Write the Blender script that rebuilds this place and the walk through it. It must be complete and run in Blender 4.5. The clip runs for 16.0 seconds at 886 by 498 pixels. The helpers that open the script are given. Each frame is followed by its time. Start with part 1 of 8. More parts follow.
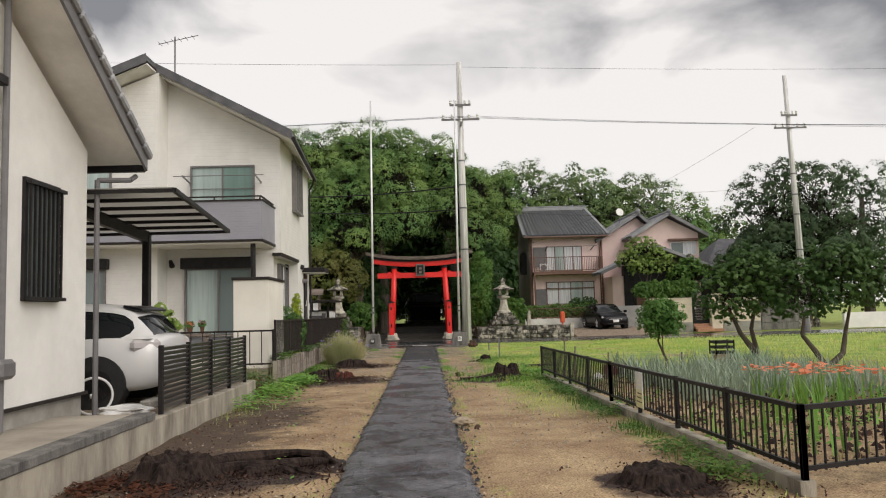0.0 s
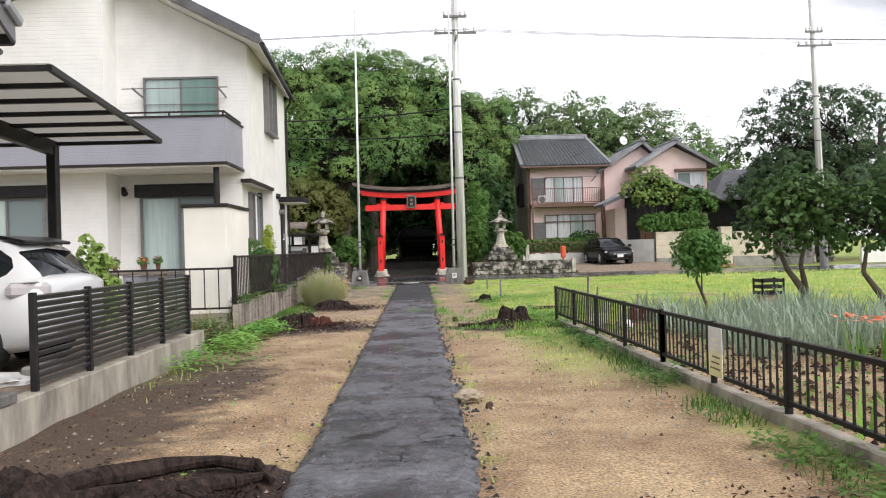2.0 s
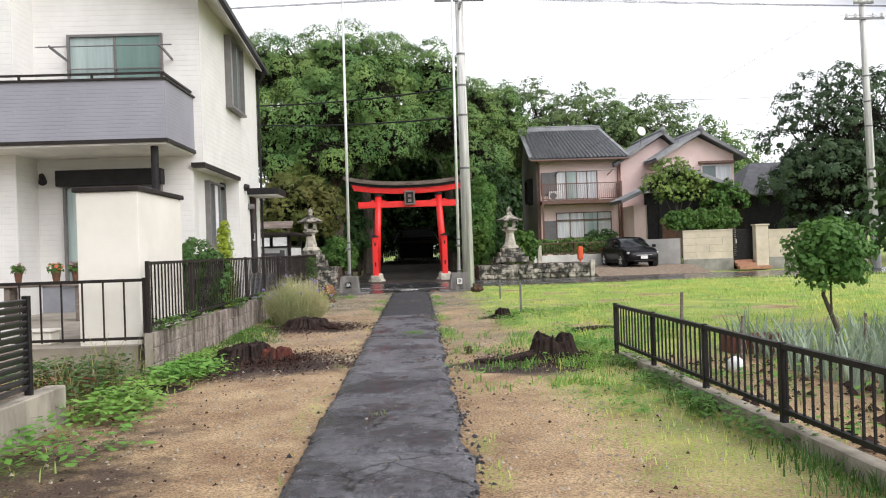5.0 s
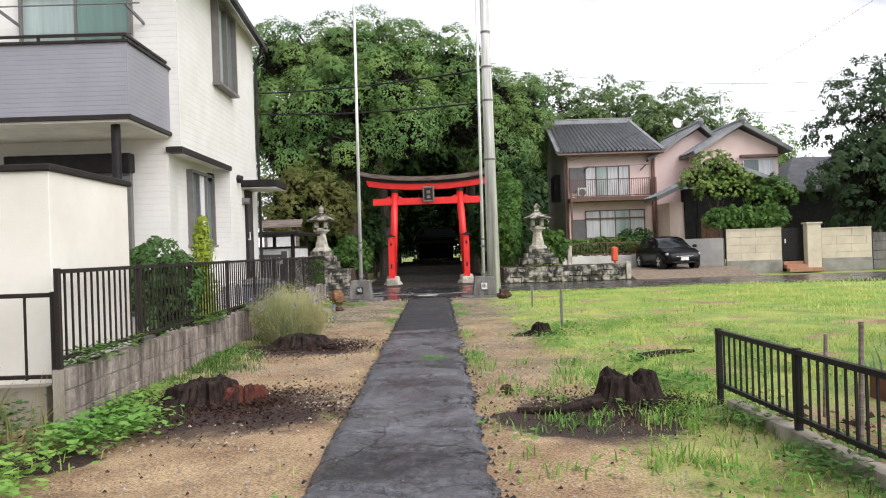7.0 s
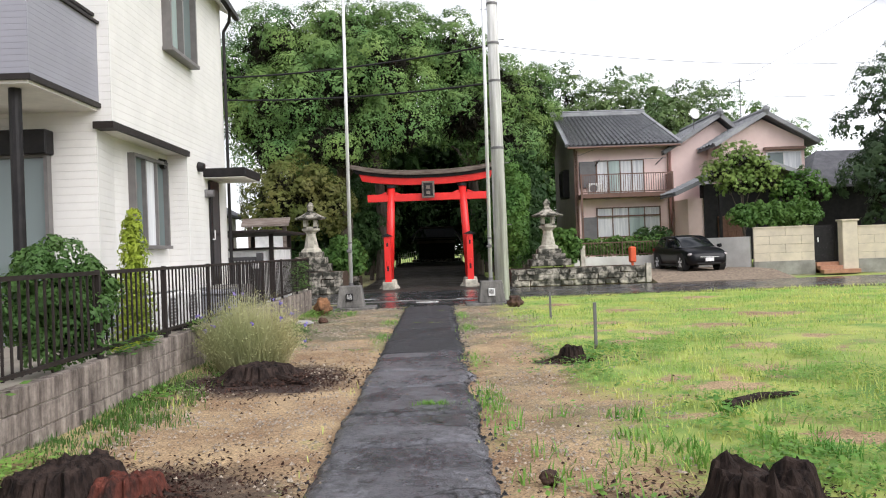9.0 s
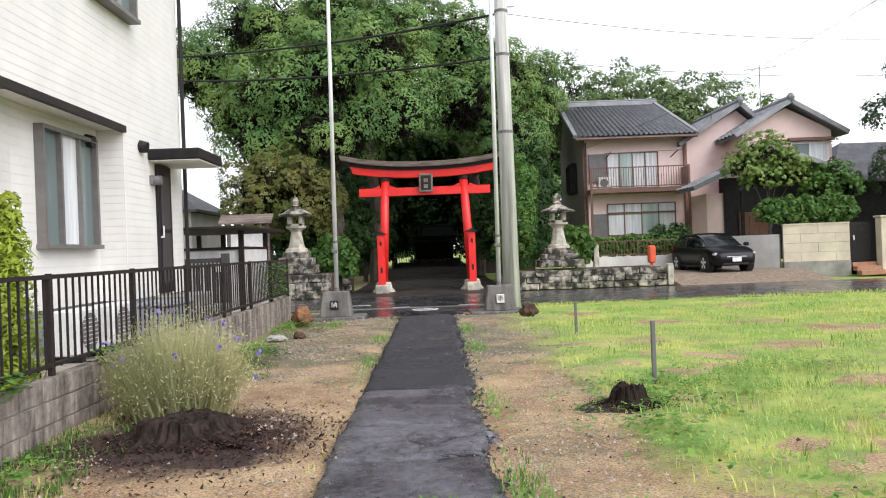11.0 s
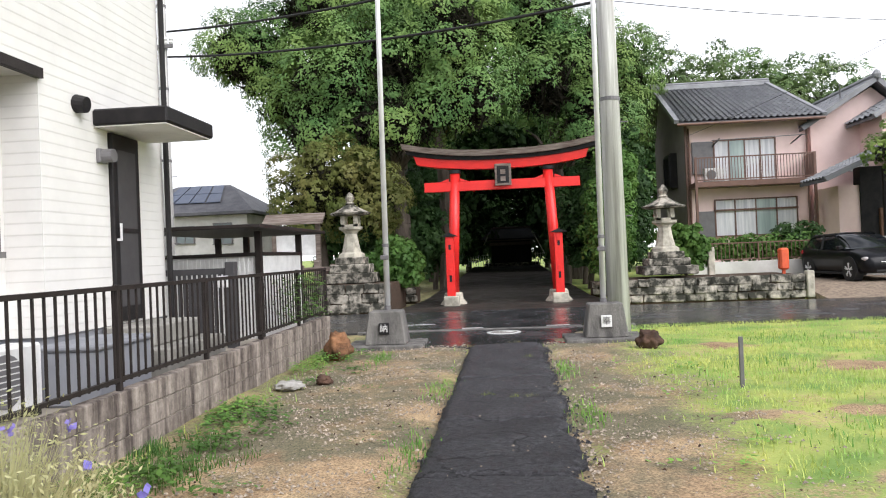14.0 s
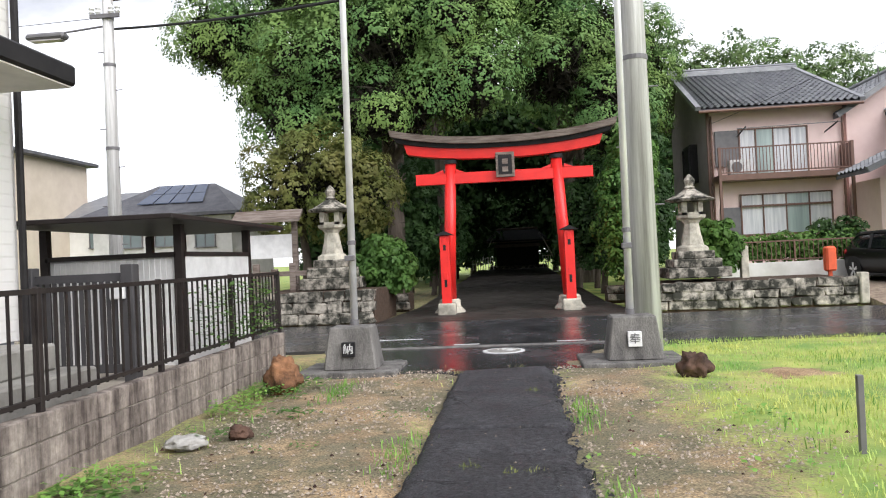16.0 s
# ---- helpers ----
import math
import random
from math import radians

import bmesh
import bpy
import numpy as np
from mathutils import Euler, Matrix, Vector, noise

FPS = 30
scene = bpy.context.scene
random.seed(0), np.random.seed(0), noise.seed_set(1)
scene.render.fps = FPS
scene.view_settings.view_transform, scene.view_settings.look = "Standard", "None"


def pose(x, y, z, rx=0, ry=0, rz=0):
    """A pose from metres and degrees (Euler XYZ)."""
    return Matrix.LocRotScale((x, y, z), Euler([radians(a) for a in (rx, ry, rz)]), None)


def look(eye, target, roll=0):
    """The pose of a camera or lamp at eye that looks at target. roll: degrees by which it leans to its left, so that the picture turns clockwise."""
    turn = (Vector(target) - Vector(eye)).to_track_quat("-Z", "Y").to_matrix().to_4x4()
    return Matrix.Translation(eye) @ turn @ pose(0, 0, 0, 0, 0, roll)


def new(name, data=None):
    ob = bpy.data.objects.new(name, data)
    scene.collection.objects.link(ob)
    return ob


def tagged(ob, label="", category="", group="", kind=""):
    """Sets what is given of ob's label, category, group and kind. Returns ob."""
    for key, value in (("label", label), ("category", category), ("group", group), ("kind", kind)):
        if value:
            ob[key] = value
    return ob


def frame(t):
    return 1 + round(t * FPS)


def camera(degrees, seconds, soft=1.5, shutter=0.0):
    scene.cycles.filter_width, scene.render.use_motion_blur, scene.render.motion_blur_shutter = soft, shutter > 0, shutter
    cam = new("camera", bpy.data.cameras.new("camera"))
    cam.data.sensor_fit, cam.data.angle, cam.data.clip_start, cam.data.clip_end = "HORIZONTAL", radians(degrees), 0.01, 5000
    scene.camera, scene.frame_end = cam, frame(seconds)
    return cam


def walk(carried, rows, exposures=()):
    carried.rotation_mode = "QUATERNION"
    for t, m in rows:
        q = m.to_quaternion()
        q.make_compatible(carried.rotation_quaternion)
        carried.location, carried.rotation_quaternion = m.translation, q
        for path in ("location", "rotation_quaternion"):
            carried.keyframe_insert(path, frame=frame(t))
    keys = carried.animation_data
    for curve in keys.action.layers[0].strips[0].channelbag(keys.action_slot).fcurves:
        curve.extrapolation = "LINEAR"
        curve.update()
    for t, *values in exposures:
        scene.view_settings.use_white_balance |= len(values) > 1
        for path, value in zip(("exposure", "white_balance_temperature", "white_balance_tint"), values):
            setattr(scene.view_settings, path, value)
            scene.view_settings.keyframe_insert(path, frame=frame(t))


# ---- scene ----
cam = camera(60.3, 16.0, soft=1.1)
PATH = [
    (0, (-0.019, -0.681, 1.501), (0.032, 1.311, 1.668), -1.54),
    (0.5, (0.009, 0.107, 1.474), (0.067, 2.105, 1.561), -1.53),
    (1, (0.048, 0.846, 1.473), (0.110, 2.844, 1.504), -1.59),
    (1.5, (0.059, 1.596, 1.476), (0.125, 3.595, 1.478), -1.66),
    (2, (-0.003, 2.341, 1.477), (0.065, 4.340, 1.474), -1.63),
    (2.5, (-0.038, 3.076, 1.478), (0.034, 5.075, 1.472), -1.71),
    (3, (-0.069, 3.805, 1.490), (0.006, 5.804, 1.482), -1.72),
    (3.5, (-0.047, 4.547, 1.485), (0.028, 6.545, 1.479), -1.89),
    (4, (-0.019, 5.305, 1.480), (0.056, 7.304, 1.476), -1.89),
    (4.5, (0.011, 6.066, 1.474), (0.083, 8.064, 1.472), -1.89),
    (5, (0.039, 6.823, 1.473), (0.107, 8.821, 1.474), -1.90),
    (5.5, (0.075, 7.513, 1.467), (0.133, 9.513, 1.467), -1.78),
    (6, (0.021, 8.262, 1.500), (0.062, 10.261, 1.501), -1.79),
    (6.5, (0.037, 8.994, 1.498), (0.065, 10.994, 1.501), -1.91),
    (7, (0.042, 9.725, 1.499), (0.059, 11.725, 1.502), -1.90),
    (7.5, (0.049, 10.468, 1.517), (0.062, 12.468, 1.519), -1.89),
    (8, (0.004, 11.234, 1.535), (0.016, 13.234, 1.537), -1.97),
    (8.5, (0.033, 11.966, 1.534), (0.046, 13.966, 1.536), -1.98),
    (9, (0.049, 12.702, 1.526), (0.064, 14.702, 1.529), -2.05),
    (9.5, (0.048, 13.444, 1.541), (0.069, 15.444, 1.542), -2.15),
    (10, (0.049, 14.170, 1.536), (0.071, 16.170, 1.537), -2.15),
    (10.5, (0.033, 14.904, 1.533), (0.055, 16.904, 1.534), -2.15),
    (11, (-0.004, 15.645, 1.536), (0.018, 17.645, 1.537), -2.13),
    (11.5, (-0.080, 16.382, 1.590), (-0.060, 18.382, 1.591), -1.99),
    (12, (-0.126, 17.111, 1.608), (-0.120, 19.110, 1.612), -1.97),
    (12.5, (-0.106, 17.849, 1.611), (-0.116, 19.849, 1.617), -2.02),
    (13, (-0.116, 18.599, 1.598), (-0.173, 20.598, 1.606), -2.04),
    (13.5, (-0.114, 19.341, 1.586), (-0.222, 21.338, 1.599), -2.13),
    (14, (-0.112, 20.095, 1.591), (-0.287, 22.087, 1.607), -2.32),
    (14.5, (-0.082, 20.835, 1.603), (-0.278, 22.825, 1.621), -2.34),
    (15, (-0.089, 21.583, 1.584), (-0.286, 23.573, 1.603), -2.41),
    (15.5, (-0.035, 22.304, 1.540), (-0.231, 24.294, 1.564), -2.51),
    (16, (-0.009, 23.074, 1.521), (-0.203, 25.065, 1.547), -2.61),
]
EXPOSURES = [(0.0, -0.64, 6850, 12), (0.6, -0.55, 7100, 12), (1.0, -0.33, 7500, 12), (1.5, -0.06, 6650, 12), (2.0, -0.05, 6350, 13), (6.0, -0.06, 6350, 13), (11.5, 0.06, 6250, 13), (16.0, 0.16, 6250, 13)]
walk(cam, [(t, look(e, a, r)) for t, e, a, r in PATH], EXPOSURES)


# ---- light: an overcast sky with dark clouds and a weak, wide sun ----
def make_world():
    w = bpy.data.worlds.new("overcast_sky")
    scene.world = w
    w.use_nodes = True
    n, ln = w.node_tree.nodes, w.node_tree.links
    n.clear()
    out, bg = n.new("ShaderNodeOutputWorld"), n.new("ShaderNodeBackground")
    sky = n.new("ShaderNodeTexSky")
    sky.sky_type, sky.sun_disc = "NISHITA", False
    sky.sun_elevation, sky.sun_rotation = radians(41), radians(133)
    co, mp = n.new("ShaderNodeTexCoord"), n.new("ShaderNodeMapping")
    mp.inputs["Scale"].default_value = (1.0, 1.0, 1.9)
    ln.new(co.outputs["Generated"], mp.inputs["Vector"])
    cloud = n.new("ShaderNodeTexNoise")
    cloud.inputs["Scale"].default_value, cloud.inputs["Detail"].default_value, cloud.inputs["Roughness"].default_value = 2.3, 8, 0.5
    cloud.inputs["Distortion"].default_value = 0.4
    ln.new(mp.outputs[0], cloud.inputs["Vector"])
    # cloud gathers higher up; the lowest sky stays bright haze
    sep, lift, bias = n.new("ShaderNodeSeparateXYZ"), n.new("ShaderNodeMapRange"), n.new("ShaderNodeMath")
    ln.new(co.outputs["Generated"], sep.inputs[0])
    lift.inputs["From Min"].default_value, lift.inputs["From Max"].default_value = 0.25, 0.35
    lift.inputs["To Min"].default_value, lift.inputs["To Max"].default_value = 0.15, -0.05
    ln.new(sep.outputs["Z"], lift.inputs["Value"])
    bias.operation = "ADD"
    ln.new(cloud.outputs["Fac"], bias.inputs[0])
    ln.new(lift.outputs[0], bias.inputs[1])
    ramp = n.new("ShaderNodeValToRGB")
    r = ramp.color_ramp
    r.elements[0].position, r.elements[0].color = 0.40, (0.27, 0.28, 0.30, 1)
    r.elements[1].position, r.elements[1].color = 0.57, (1.0, 1.0, 1.0, 1)
    mid = r.elements.new(0.50)
    mid.color = (0.70, 0.70, 0.71, 1)
    ln.new(bias.outputs[0], ramp.inputs["Fac"])
    add = n.new("ShaderNodeMix")
    add.data_type, add.inputs["Factor"].default_value = "RGBA", 0.12
    dim = n.new("ShaderNodeMix")
    dim.data_type, dim.blend_type, dim.inputs["Factor"].default_value = "RGBA", "MULTIPLY", 1.0
    dim.inputs["B"].default_value = (0.1, 0.1, 0.1, 1)
    ln.new(sky.outputs[0], dim.inputs["A"])
    ln.new(ramp.outputs[0], add.inputs["A"])
    ln.new(dim.outputs["Result"], add.inputs["B"])
    ln.new(add.outputs["Result"], bg.inputs["Color"])
    bg.inputs["Strength"].default_value = SKY
    ln.new(bg.outputs[0], out.inputs[0])


SKY, SUN = 1.5, 3.9
make_world()
sun = new("sun", bpy.data.lights.new("sun", "SUN"))
sun.data.energy, sun.data.angle, sun.data.color = SUN, radians(60), (1.0, 0.97, 0.93)
sun.matrix_world = look((34, -17, 40), (0, 15, 0))


# ---- materials ----
def mat(name, base, rough=0.7, second=None, scale=3.0, bump=0.15, bscale=60.0, metal=0.0, spread=0.0, lo=0.35, hi=0.65, detail=5, coat=0.0, squash=(1, 1, 1), rvar=0.0, gloss=0.5):
    """A surface of two colours mixed by noise at two scales, with fine relief; spread varies the tone from piece to piece."""
    m = bpy.data.materials.new(name)
    m.use_nodes = True
    n, ln = m.node_tree.nodes, m.node_tree.links
    b = n["Principled BSDF"]
    geo = n.new("ShaderNodeNewGeometry")
    mp = n.new("ShaderNodeMapping")
    mp.inputs["Scale"].default_value = squash
    ln.new(geo.outputs["Position"], mp.inputs["Vector"])
    if second is None:
        second = tuple(c * 0.78 for c in base)
    t = n.new("ShaderNodeTexNoise")
    t.inputs["Scale"].default_value, t.inputs["Detail"].default_value, t.inputs["Roughness"].default_value = scale, detail, 0.65
    ln.new(mp.outputs[0], t.inputs["Vector"])
    r = n.new("ShaderNodeMapRange")
    r.inputs["From Min"].default_value, r.inputs["From Max"].default_value = lo, hi
    ln.new(t.outputs["Fac"], r.inputs["Value"])
    mix = n.new("ShaderNodeMix")
    mix.data_type = "RGBA"
    mix.inputs["A"].default_value, mix.inputs["B"].default_value = (*base, 1), (*second, 1)
    ln.new(r.outputs[0], mix.inputs["Factor"])
    col = mix.outputs["Result"]
    if spread:
        oi, hs, mr = n.new("ShaderNodeObjectInfo"), n.new("ShaderNodeHueSaturation"), n.new("ShaderNodeMapRange")
        isl, sm = geo.outputs["Random Per Island"], n.new("ShaderNodeMath")
        sm.operation = "ADD"
        ln.new(oi.outputs["Random"], sm.inputs[0])
        ln.new(isl, sm.inputs[1])
        mr.inputs["From Max"].default_value = 2.0
        mr.inputs["To Min"].default_value, mr.inputs["To Max"].default_value = 1 - spread, 1 + spread
        ln.new(sm.outputs[0], mr.inputs["Value"])
        ln.new(mr.outputs[0], hs.inputs["Value"])
        ln.new(col, hs.inputs["Color"])
        col = hs.outputs["Color"]
    ln.new(col, b.inputs["Base Color"])
    b.inputs["Roughness"].default_value, b.inputs["Metallic"].default_value = rough, metal
    b.inputs["Specular IOR Level"].default_value = gloss
    if rvar:
        rr = n.new("ShaderNodeMapRange")
        rr.inputs["From Min"].default_value, rr.inputs["From Max"].default_value = lo, hi
        rr.inputs["To Min"].default_value, rr.inputs["To Max"].default_value = max(0.02, rough - rvar), min(1, rough + rvar)
        ln.new(t.outputs["Fac"], rr.inputs["Value"])
        ln.new(rr.outputs[0], b.inputs["Roughness"])
    if coat:
        b.inputs["Coat Weight"].default_value, b.inputs["Coat Roughness"].default_value = coat, 0.05
    if bump:
        f, bp = n.new("ShaderNodeTexNoise"), n.new("ShaderNodeBump")
        f.inputs["Scale"].default_value, f.inputs["Detail"].default_value = bscale, 4
        ln.new(mp.outputs[0], f.inputs["Vector"])
        bp.inputs["Strength"].default_value, bp.inputs["Distance"].default_value = bump, 0.02
        ln.new(f.outputs["Fac"], bp.inputs["Height"])
        ln.new(bp.outputs[0], b.inputs["Normal"])
    return m


def siding(name, base, pitch, bump=0.35, rough=0.6):
    """Horizontal siding boards: fine grooves at an even pitch in z, with faint dirt."""
    m = mat(name, base, rough, tuple(c * 0.9 for c in base), scale=1.3, bump=0)
    n, ln = m.node_tree.nodes, m.node_tree.links
    b = n["Principled BSDF"]
    geo, sep = n.new("ShaderNodeNewGeometry"), n.new("ShaderNodeSeparateXYZ")
    ln.new(geo.outputs["Position"], sep.inputs[0])
    dv, fr, gr = n.new("ShaderNodeMath"), n.new("ShaderNodeMath"), n.new("ShaderNodeMapRange")
    dv.operation, dv.inputs[1].default_value = "DIVIDE", pitch
    fr.operation = "FRACT"
    ln.new(sep.outputs["Z"], dv.inputs[0])
    ln.new(dv.outputs[0], fr.inputs[0])
    gr.inputs["From Max"].default_value = 0.16
    ln.new(fr.outputs[0], gr.inputs["Value"])
    bp = n.new("ShaderNodeBump")
    bp.inputs["Strength"].default_value, bp.inputs["Distance"].default_value = bump, 0.012
    ln.new(gr.outputs[0], bp.inputs["Height"])
    ln.new(bp.outputs[0], b.inputs["Normal"])
    return m


def glass_mat(name, tint, rough=0.05, trans=0.0):
    m = bpy.data.materials.new(name)
    m.use_nodes = True
    b = m.node_tree.nodes["Principled BSDF"]
    b.inputs["Base Color"].default_value = (*tint, 1)
    b.inputs["Roughness"].default_value, b.inputs["IOR"].default_value = rough, 1.5
    b.inputs["Transmission Weight"].default_value = trans
    return m


def leaf_mat(name, a, b_col, rough=0.5, tone=0.55, spread=0.26, through_=0.28):
    """Leaves: tone varies leaf by leaf, and a little light passes through."""
    m = mat(name, a, rough, b_col, scale=tone, bump=0, spread=spread, lo=0.36, hi=0.64, gloss=0.2)
    n, ln = m.node_tree.nodes, m.node_tree.links
    b = n["Principled BSDF"]
    tr, mx = n.new("ShaderNodeBsdfTranslucent"), n.new("ShaderNodeMixShader")
    src = b.inputs["Base Color"].links[0].from_socket
    ln.new(src, tr.inputs["Color"])
    mx.inputs[0].default_value = through_
    ln.new(b.outputs[0], mx.inputs[1])
    ln.new(tr.outputs[0], mx.inputs[2])
    ln.new(mx.outputs[0], n["Material Output"].inputs[0])
    return m


def grained(m, scale, low, high):
    """A fine grain in the colour, of light and dark specks."""
    n, ln = m.node_tree.nodes, m.node_tree.links
    b = n["Principled BSDF"]
    geo, nz, mr, mx = n.new("ShaderNodeNewGeometry"), n.new("ShaderNodeTexNoise"), n.new("ShaderNodeMapRange"), n.new("ShaderNodeMix")
    nz.inputs["Scale"].default_value, nz.inputs["Detail"].default_value, nz.inputs["Roughness"].default_value = scale, 6, 0.7
    ln.new(geo.outputs["Position"], nz.inputs["Vector"])
    mr.inputs["From Min"].default_value, mr.inputs["From Max"].default_value = 0.34, 0.68
    mr.inputs["To Min"].default_value, mr.inputs["To Max"].default_value = low, high
    ln.new(nz.outputs["Fac"], mr.inputs["Value"])
    mx.data_type, mx.blend_type, mx.inputs["Factor"].default_value = "RGBA", "MULTIPLY", 1.0
    ln.new(b.inputs["Base Color"].links[0].from_socket, mx.inputs["A"])
    ln.new(mr.outputs[0], mx.inputs["B"])
    ln.new(mx.outputs["Result"], b.inputs["Base Color"])


# the paler second tone is worn asphalt with wet sheen put into its colour
ASPHALT = mat("path_asphalt", (0.056, 0.056, 0.065), 0.30, (0.205, 0.203, 0.224), 1.3, 1.0, 70, rvar=0.2, detail=12, spread=0.16, gloss=0.4, lo=0.34, hi=0.68)
ASPHALT_COARSE = mat("coarse_asphalt", (0.031, 0.030, 0.034), 0.6, (0.056, 0.055, 0.060), 1.6, 1.0, 80, rvar=0.1, detail=12, spread=0.1, gloss=0.35)
grained(ASPHALT, 16, 0.5, 1.6)
grained(ASPHALT, 70, 0.6, 1.5)
grained(ASPHALT_COARSE, 22, 0.45, 1.8)
grained(ASPHALT_COARSE, 70, 0.5, 1.9)


def crazed(m, scale, width, col):
    """Fine crazing: thin dark cracks in part of the surface, sunk into it."""
    n, ln = m.node_tree.nodes, m.node_tree.links
    b = n["Principled BSDF"]
    geo, nz, ad = n.new("ShaderNodeNewGeometry"), n.new("ShaderNodeTexNoise"), n.new("ShaderNodeMixRGB")
    nz.inputs["Scale"].default_value, nz.inputs["Detail"].default_value = 3.0, 6
    ln.new(geo.outputs["Position"], nz.inputs["Vector"])
    ad.blend_type, ad.inputs[0].default_value = "ADD", 0.35
    ln.new(geo.outputs["Position"], ad.inputs[1])
    ln.new(nz.outputs["Color"], ad.inputs[2])
    v = n.new("ShaderNodeTexVoronoi")
    v.feature, v.inputs["Scale"].default_value = "DISTANCE_TO_EDGE", scale
    ln.new(ad.outputs[0], v.inputs["Vector"])
    big, th, lim = n.new("ShaderNodeTexNoise"), n.new("ShaderNodeMapRange"), n.new("ShaderNodeMapRange")
    big.inputs["Scale"].default_value = 0.8
    ln.new(geo.outputs["Position"], big.inputs["Vector"])
    th.inputs["From Min"].default_value, th.inputs["From Max"].default_value = 0.45, 0.65
    th.inputs["To Min"].default_value, th.inputs["To Max"].default_value = 0.0005, width
    ln.new(big.outputs["Fac"], th.inputs["Value"])
    ln.new(v.outputs["Distance"], lim.inputs["Value"])
    ln.new(th.outputs[0], lim.inputs["From Max"])
    mx = n.new("ShaderNodeMix")
    mx.data_type = "RGBA"
    ln.new(lim.outputs[0], mx.inputs["Factor"])
    mx.inputs["A"].default_value = (*col, 1)
    ln.new(b.inputs["Base Color"].links[0].from_socket, mx.inputs["B"])
    ln.new(mx.outputs["Result"], b.inputs["Base Color"])


crazed(ASPHALT, 1.3, 0.034, (0.008, 0.008, 0.008))
crazed(ASPHALT_COARSE, 1.4, 0.026, (0.006, 0.006, 0.006))


def rolled(m, scale, distance):
    """A slow undulation under the fine grain, as of hand-rolled asphalt."""
    n, ln = m.node_tree.nodes, m.node_tree.links
    b = n["Principled BSDF"]
    geo, nz, bp = n.new("ShaderNodeNewGeometry"), n.new("ShaderNodeTexNoise"), n.new("ShaderNodeBump")
    nz.inputs["Scale"].default_value, nz.inputs["Detail"].default_value, nz.inputs["Roughness"].default_value = scale, 8, 0.7
    ln.new(geo.outputs["Position"], nz.inputs["Vector"])
    bp.inputs["Strength"].default_value, bp.inputs["Distance"].default_value = 1.0, distance
    ln.new(nz.outputs["Fac"], bp.inputs["Height"])
    ln.new(b.inputs["Normal"].links[0].from_socket, bp.inputs["Normal"])
    ln.new(bp.outputs[0], b.inputs["Normal"])


rolled(ASPHALT, 7.0, 0.05)
rolled(ASPHALT_COARSE, 14.0, 0.06)
ROAD = mat("wet_asphalt", (0.036, 0.036, 0.039), 0.20, (0.066, 0.066, 0.070), 0.7, 0.10, 140, rvar=0.12)
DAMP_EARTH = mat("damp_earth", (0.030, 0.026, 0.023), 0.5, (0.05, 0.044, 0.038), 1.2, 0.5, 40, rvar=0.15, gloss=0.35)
CONCRETE = mat("concrete", (0.34, 0.33, 0.30), 0.85, (0.20, 0.19, 0.17), 1.8, 0.4, 50)
CONCRETE_OLD = mat("stained_concrete", (0.44, 0.40, 0.33), 0.9, (0.20, 0.18, 0.15), 2.2, 0.5, 45, spread=0.15, squash=(1.6, 1.6, 0.45), detail=9, gloss=0.22)
BLOCK = mat("weathered_block", (0.44, 0.38, 0.33), 0.9, (0.10, 0.08, 0.072), 1.5, 0.9, 45, spread=0.2, squash=(4.5, 4.5, 0.5), detail=10, gloss=0.2)
grained(BLOCK, 12, 0.7, 1.3)
PALE_RENDER = mat("pale_render", (0.66, 0.65, 0.62), 0.85, (0.50, 0.49, 0.46), 1.1, 0.2, 50)
CREAM_BLOCK = mat("cream_block", (0.66, 0.58, 0.45), 0.85, (0.50, 0.44, 0.35), 1.2, 0.3, 40, spread=0.05)
STONE = mat("mossy_stone", (0.50, 0.46, 0.39), 0.9, (0.042, 0.042, 0.034), 3.6, 1.0, 30, spread=0.35, lo=0.35, hi=0.555, detail=10, gloss=0.2)
CONCRETE_WET = mat("damp_dark_concrete", (0.23, 0.22, 0.205), 0.85, (0.085, 0.082, 0.078), 2.6, 0.6, 45, spread=0.1, squash=(1.6, 1.6, 0.4), detail=10, gloss=0.25)
grained(CONCRETE_WET, 60, 0.7, 1.3)
STONE_PALE = mat("pale_granite", (0.60, 0.56, 0.46), 0.85, (0.27, 0.255, 0.21), 3.5, 0.5, 60)
WHITE_WALL = siding("cream_siding", (0.78, 0.765, 0.735), 0.114)
WHITE_STUCCO = mat("white_stucco", (0.80, 0.79, 0.76), 0.85, (0.70, 0.69, 0.66), 1.2, 0.35, 80)
SHED_WHITE = mat("cream_panel", (0.82, 0.79, 0.72), 0.7, (0.72, 0.69, 0.62), 0.8, 0.1, 60)
BALCONY_GREY = siding("grey_siding", (0.30, 0.30, 0.34), 0.075)
SOFFIT = mat("soffit", (0.84, 0.82, 0.77), 0.75, None, 1.5, 0.1)
ROOF_DARK = mat("dark_roof", (0.085, 0.085, 0.095), 0.55, (0.14, 0.14, 0.15), 2.0, 0.4, 40, gloss=0.22)
TILE = mat("roof_tile", (0.19, 0.195, 0.21), 0.36, (0.30, 0.305, 0.315), 1.5, 0.3, 30, spread=0.3)
BLACK = mat("black_metal", (0.012, 0.011, 0.012), 0.45, (0.022, 0.02, 0.02), 6, 0.08, 120, gloss=0.22)
DARK_BROWN = mat("dark_brown_metal", (0.020, 0.016, 0.015), 0.5, (0.032, 0.026, 0.024), 5, 0.08, 120, gloss=0.22)
SLAT = mat("satin_black_slat", (0.030, 0.029, 0.032), 0.28, (0.04, 0.038, 0.04), 5, 0.04, 100)
GREY_METAL = mat("grey_aluminium", (0.16, 0.155, 0.16), 0.4, None, 5, 0.05)
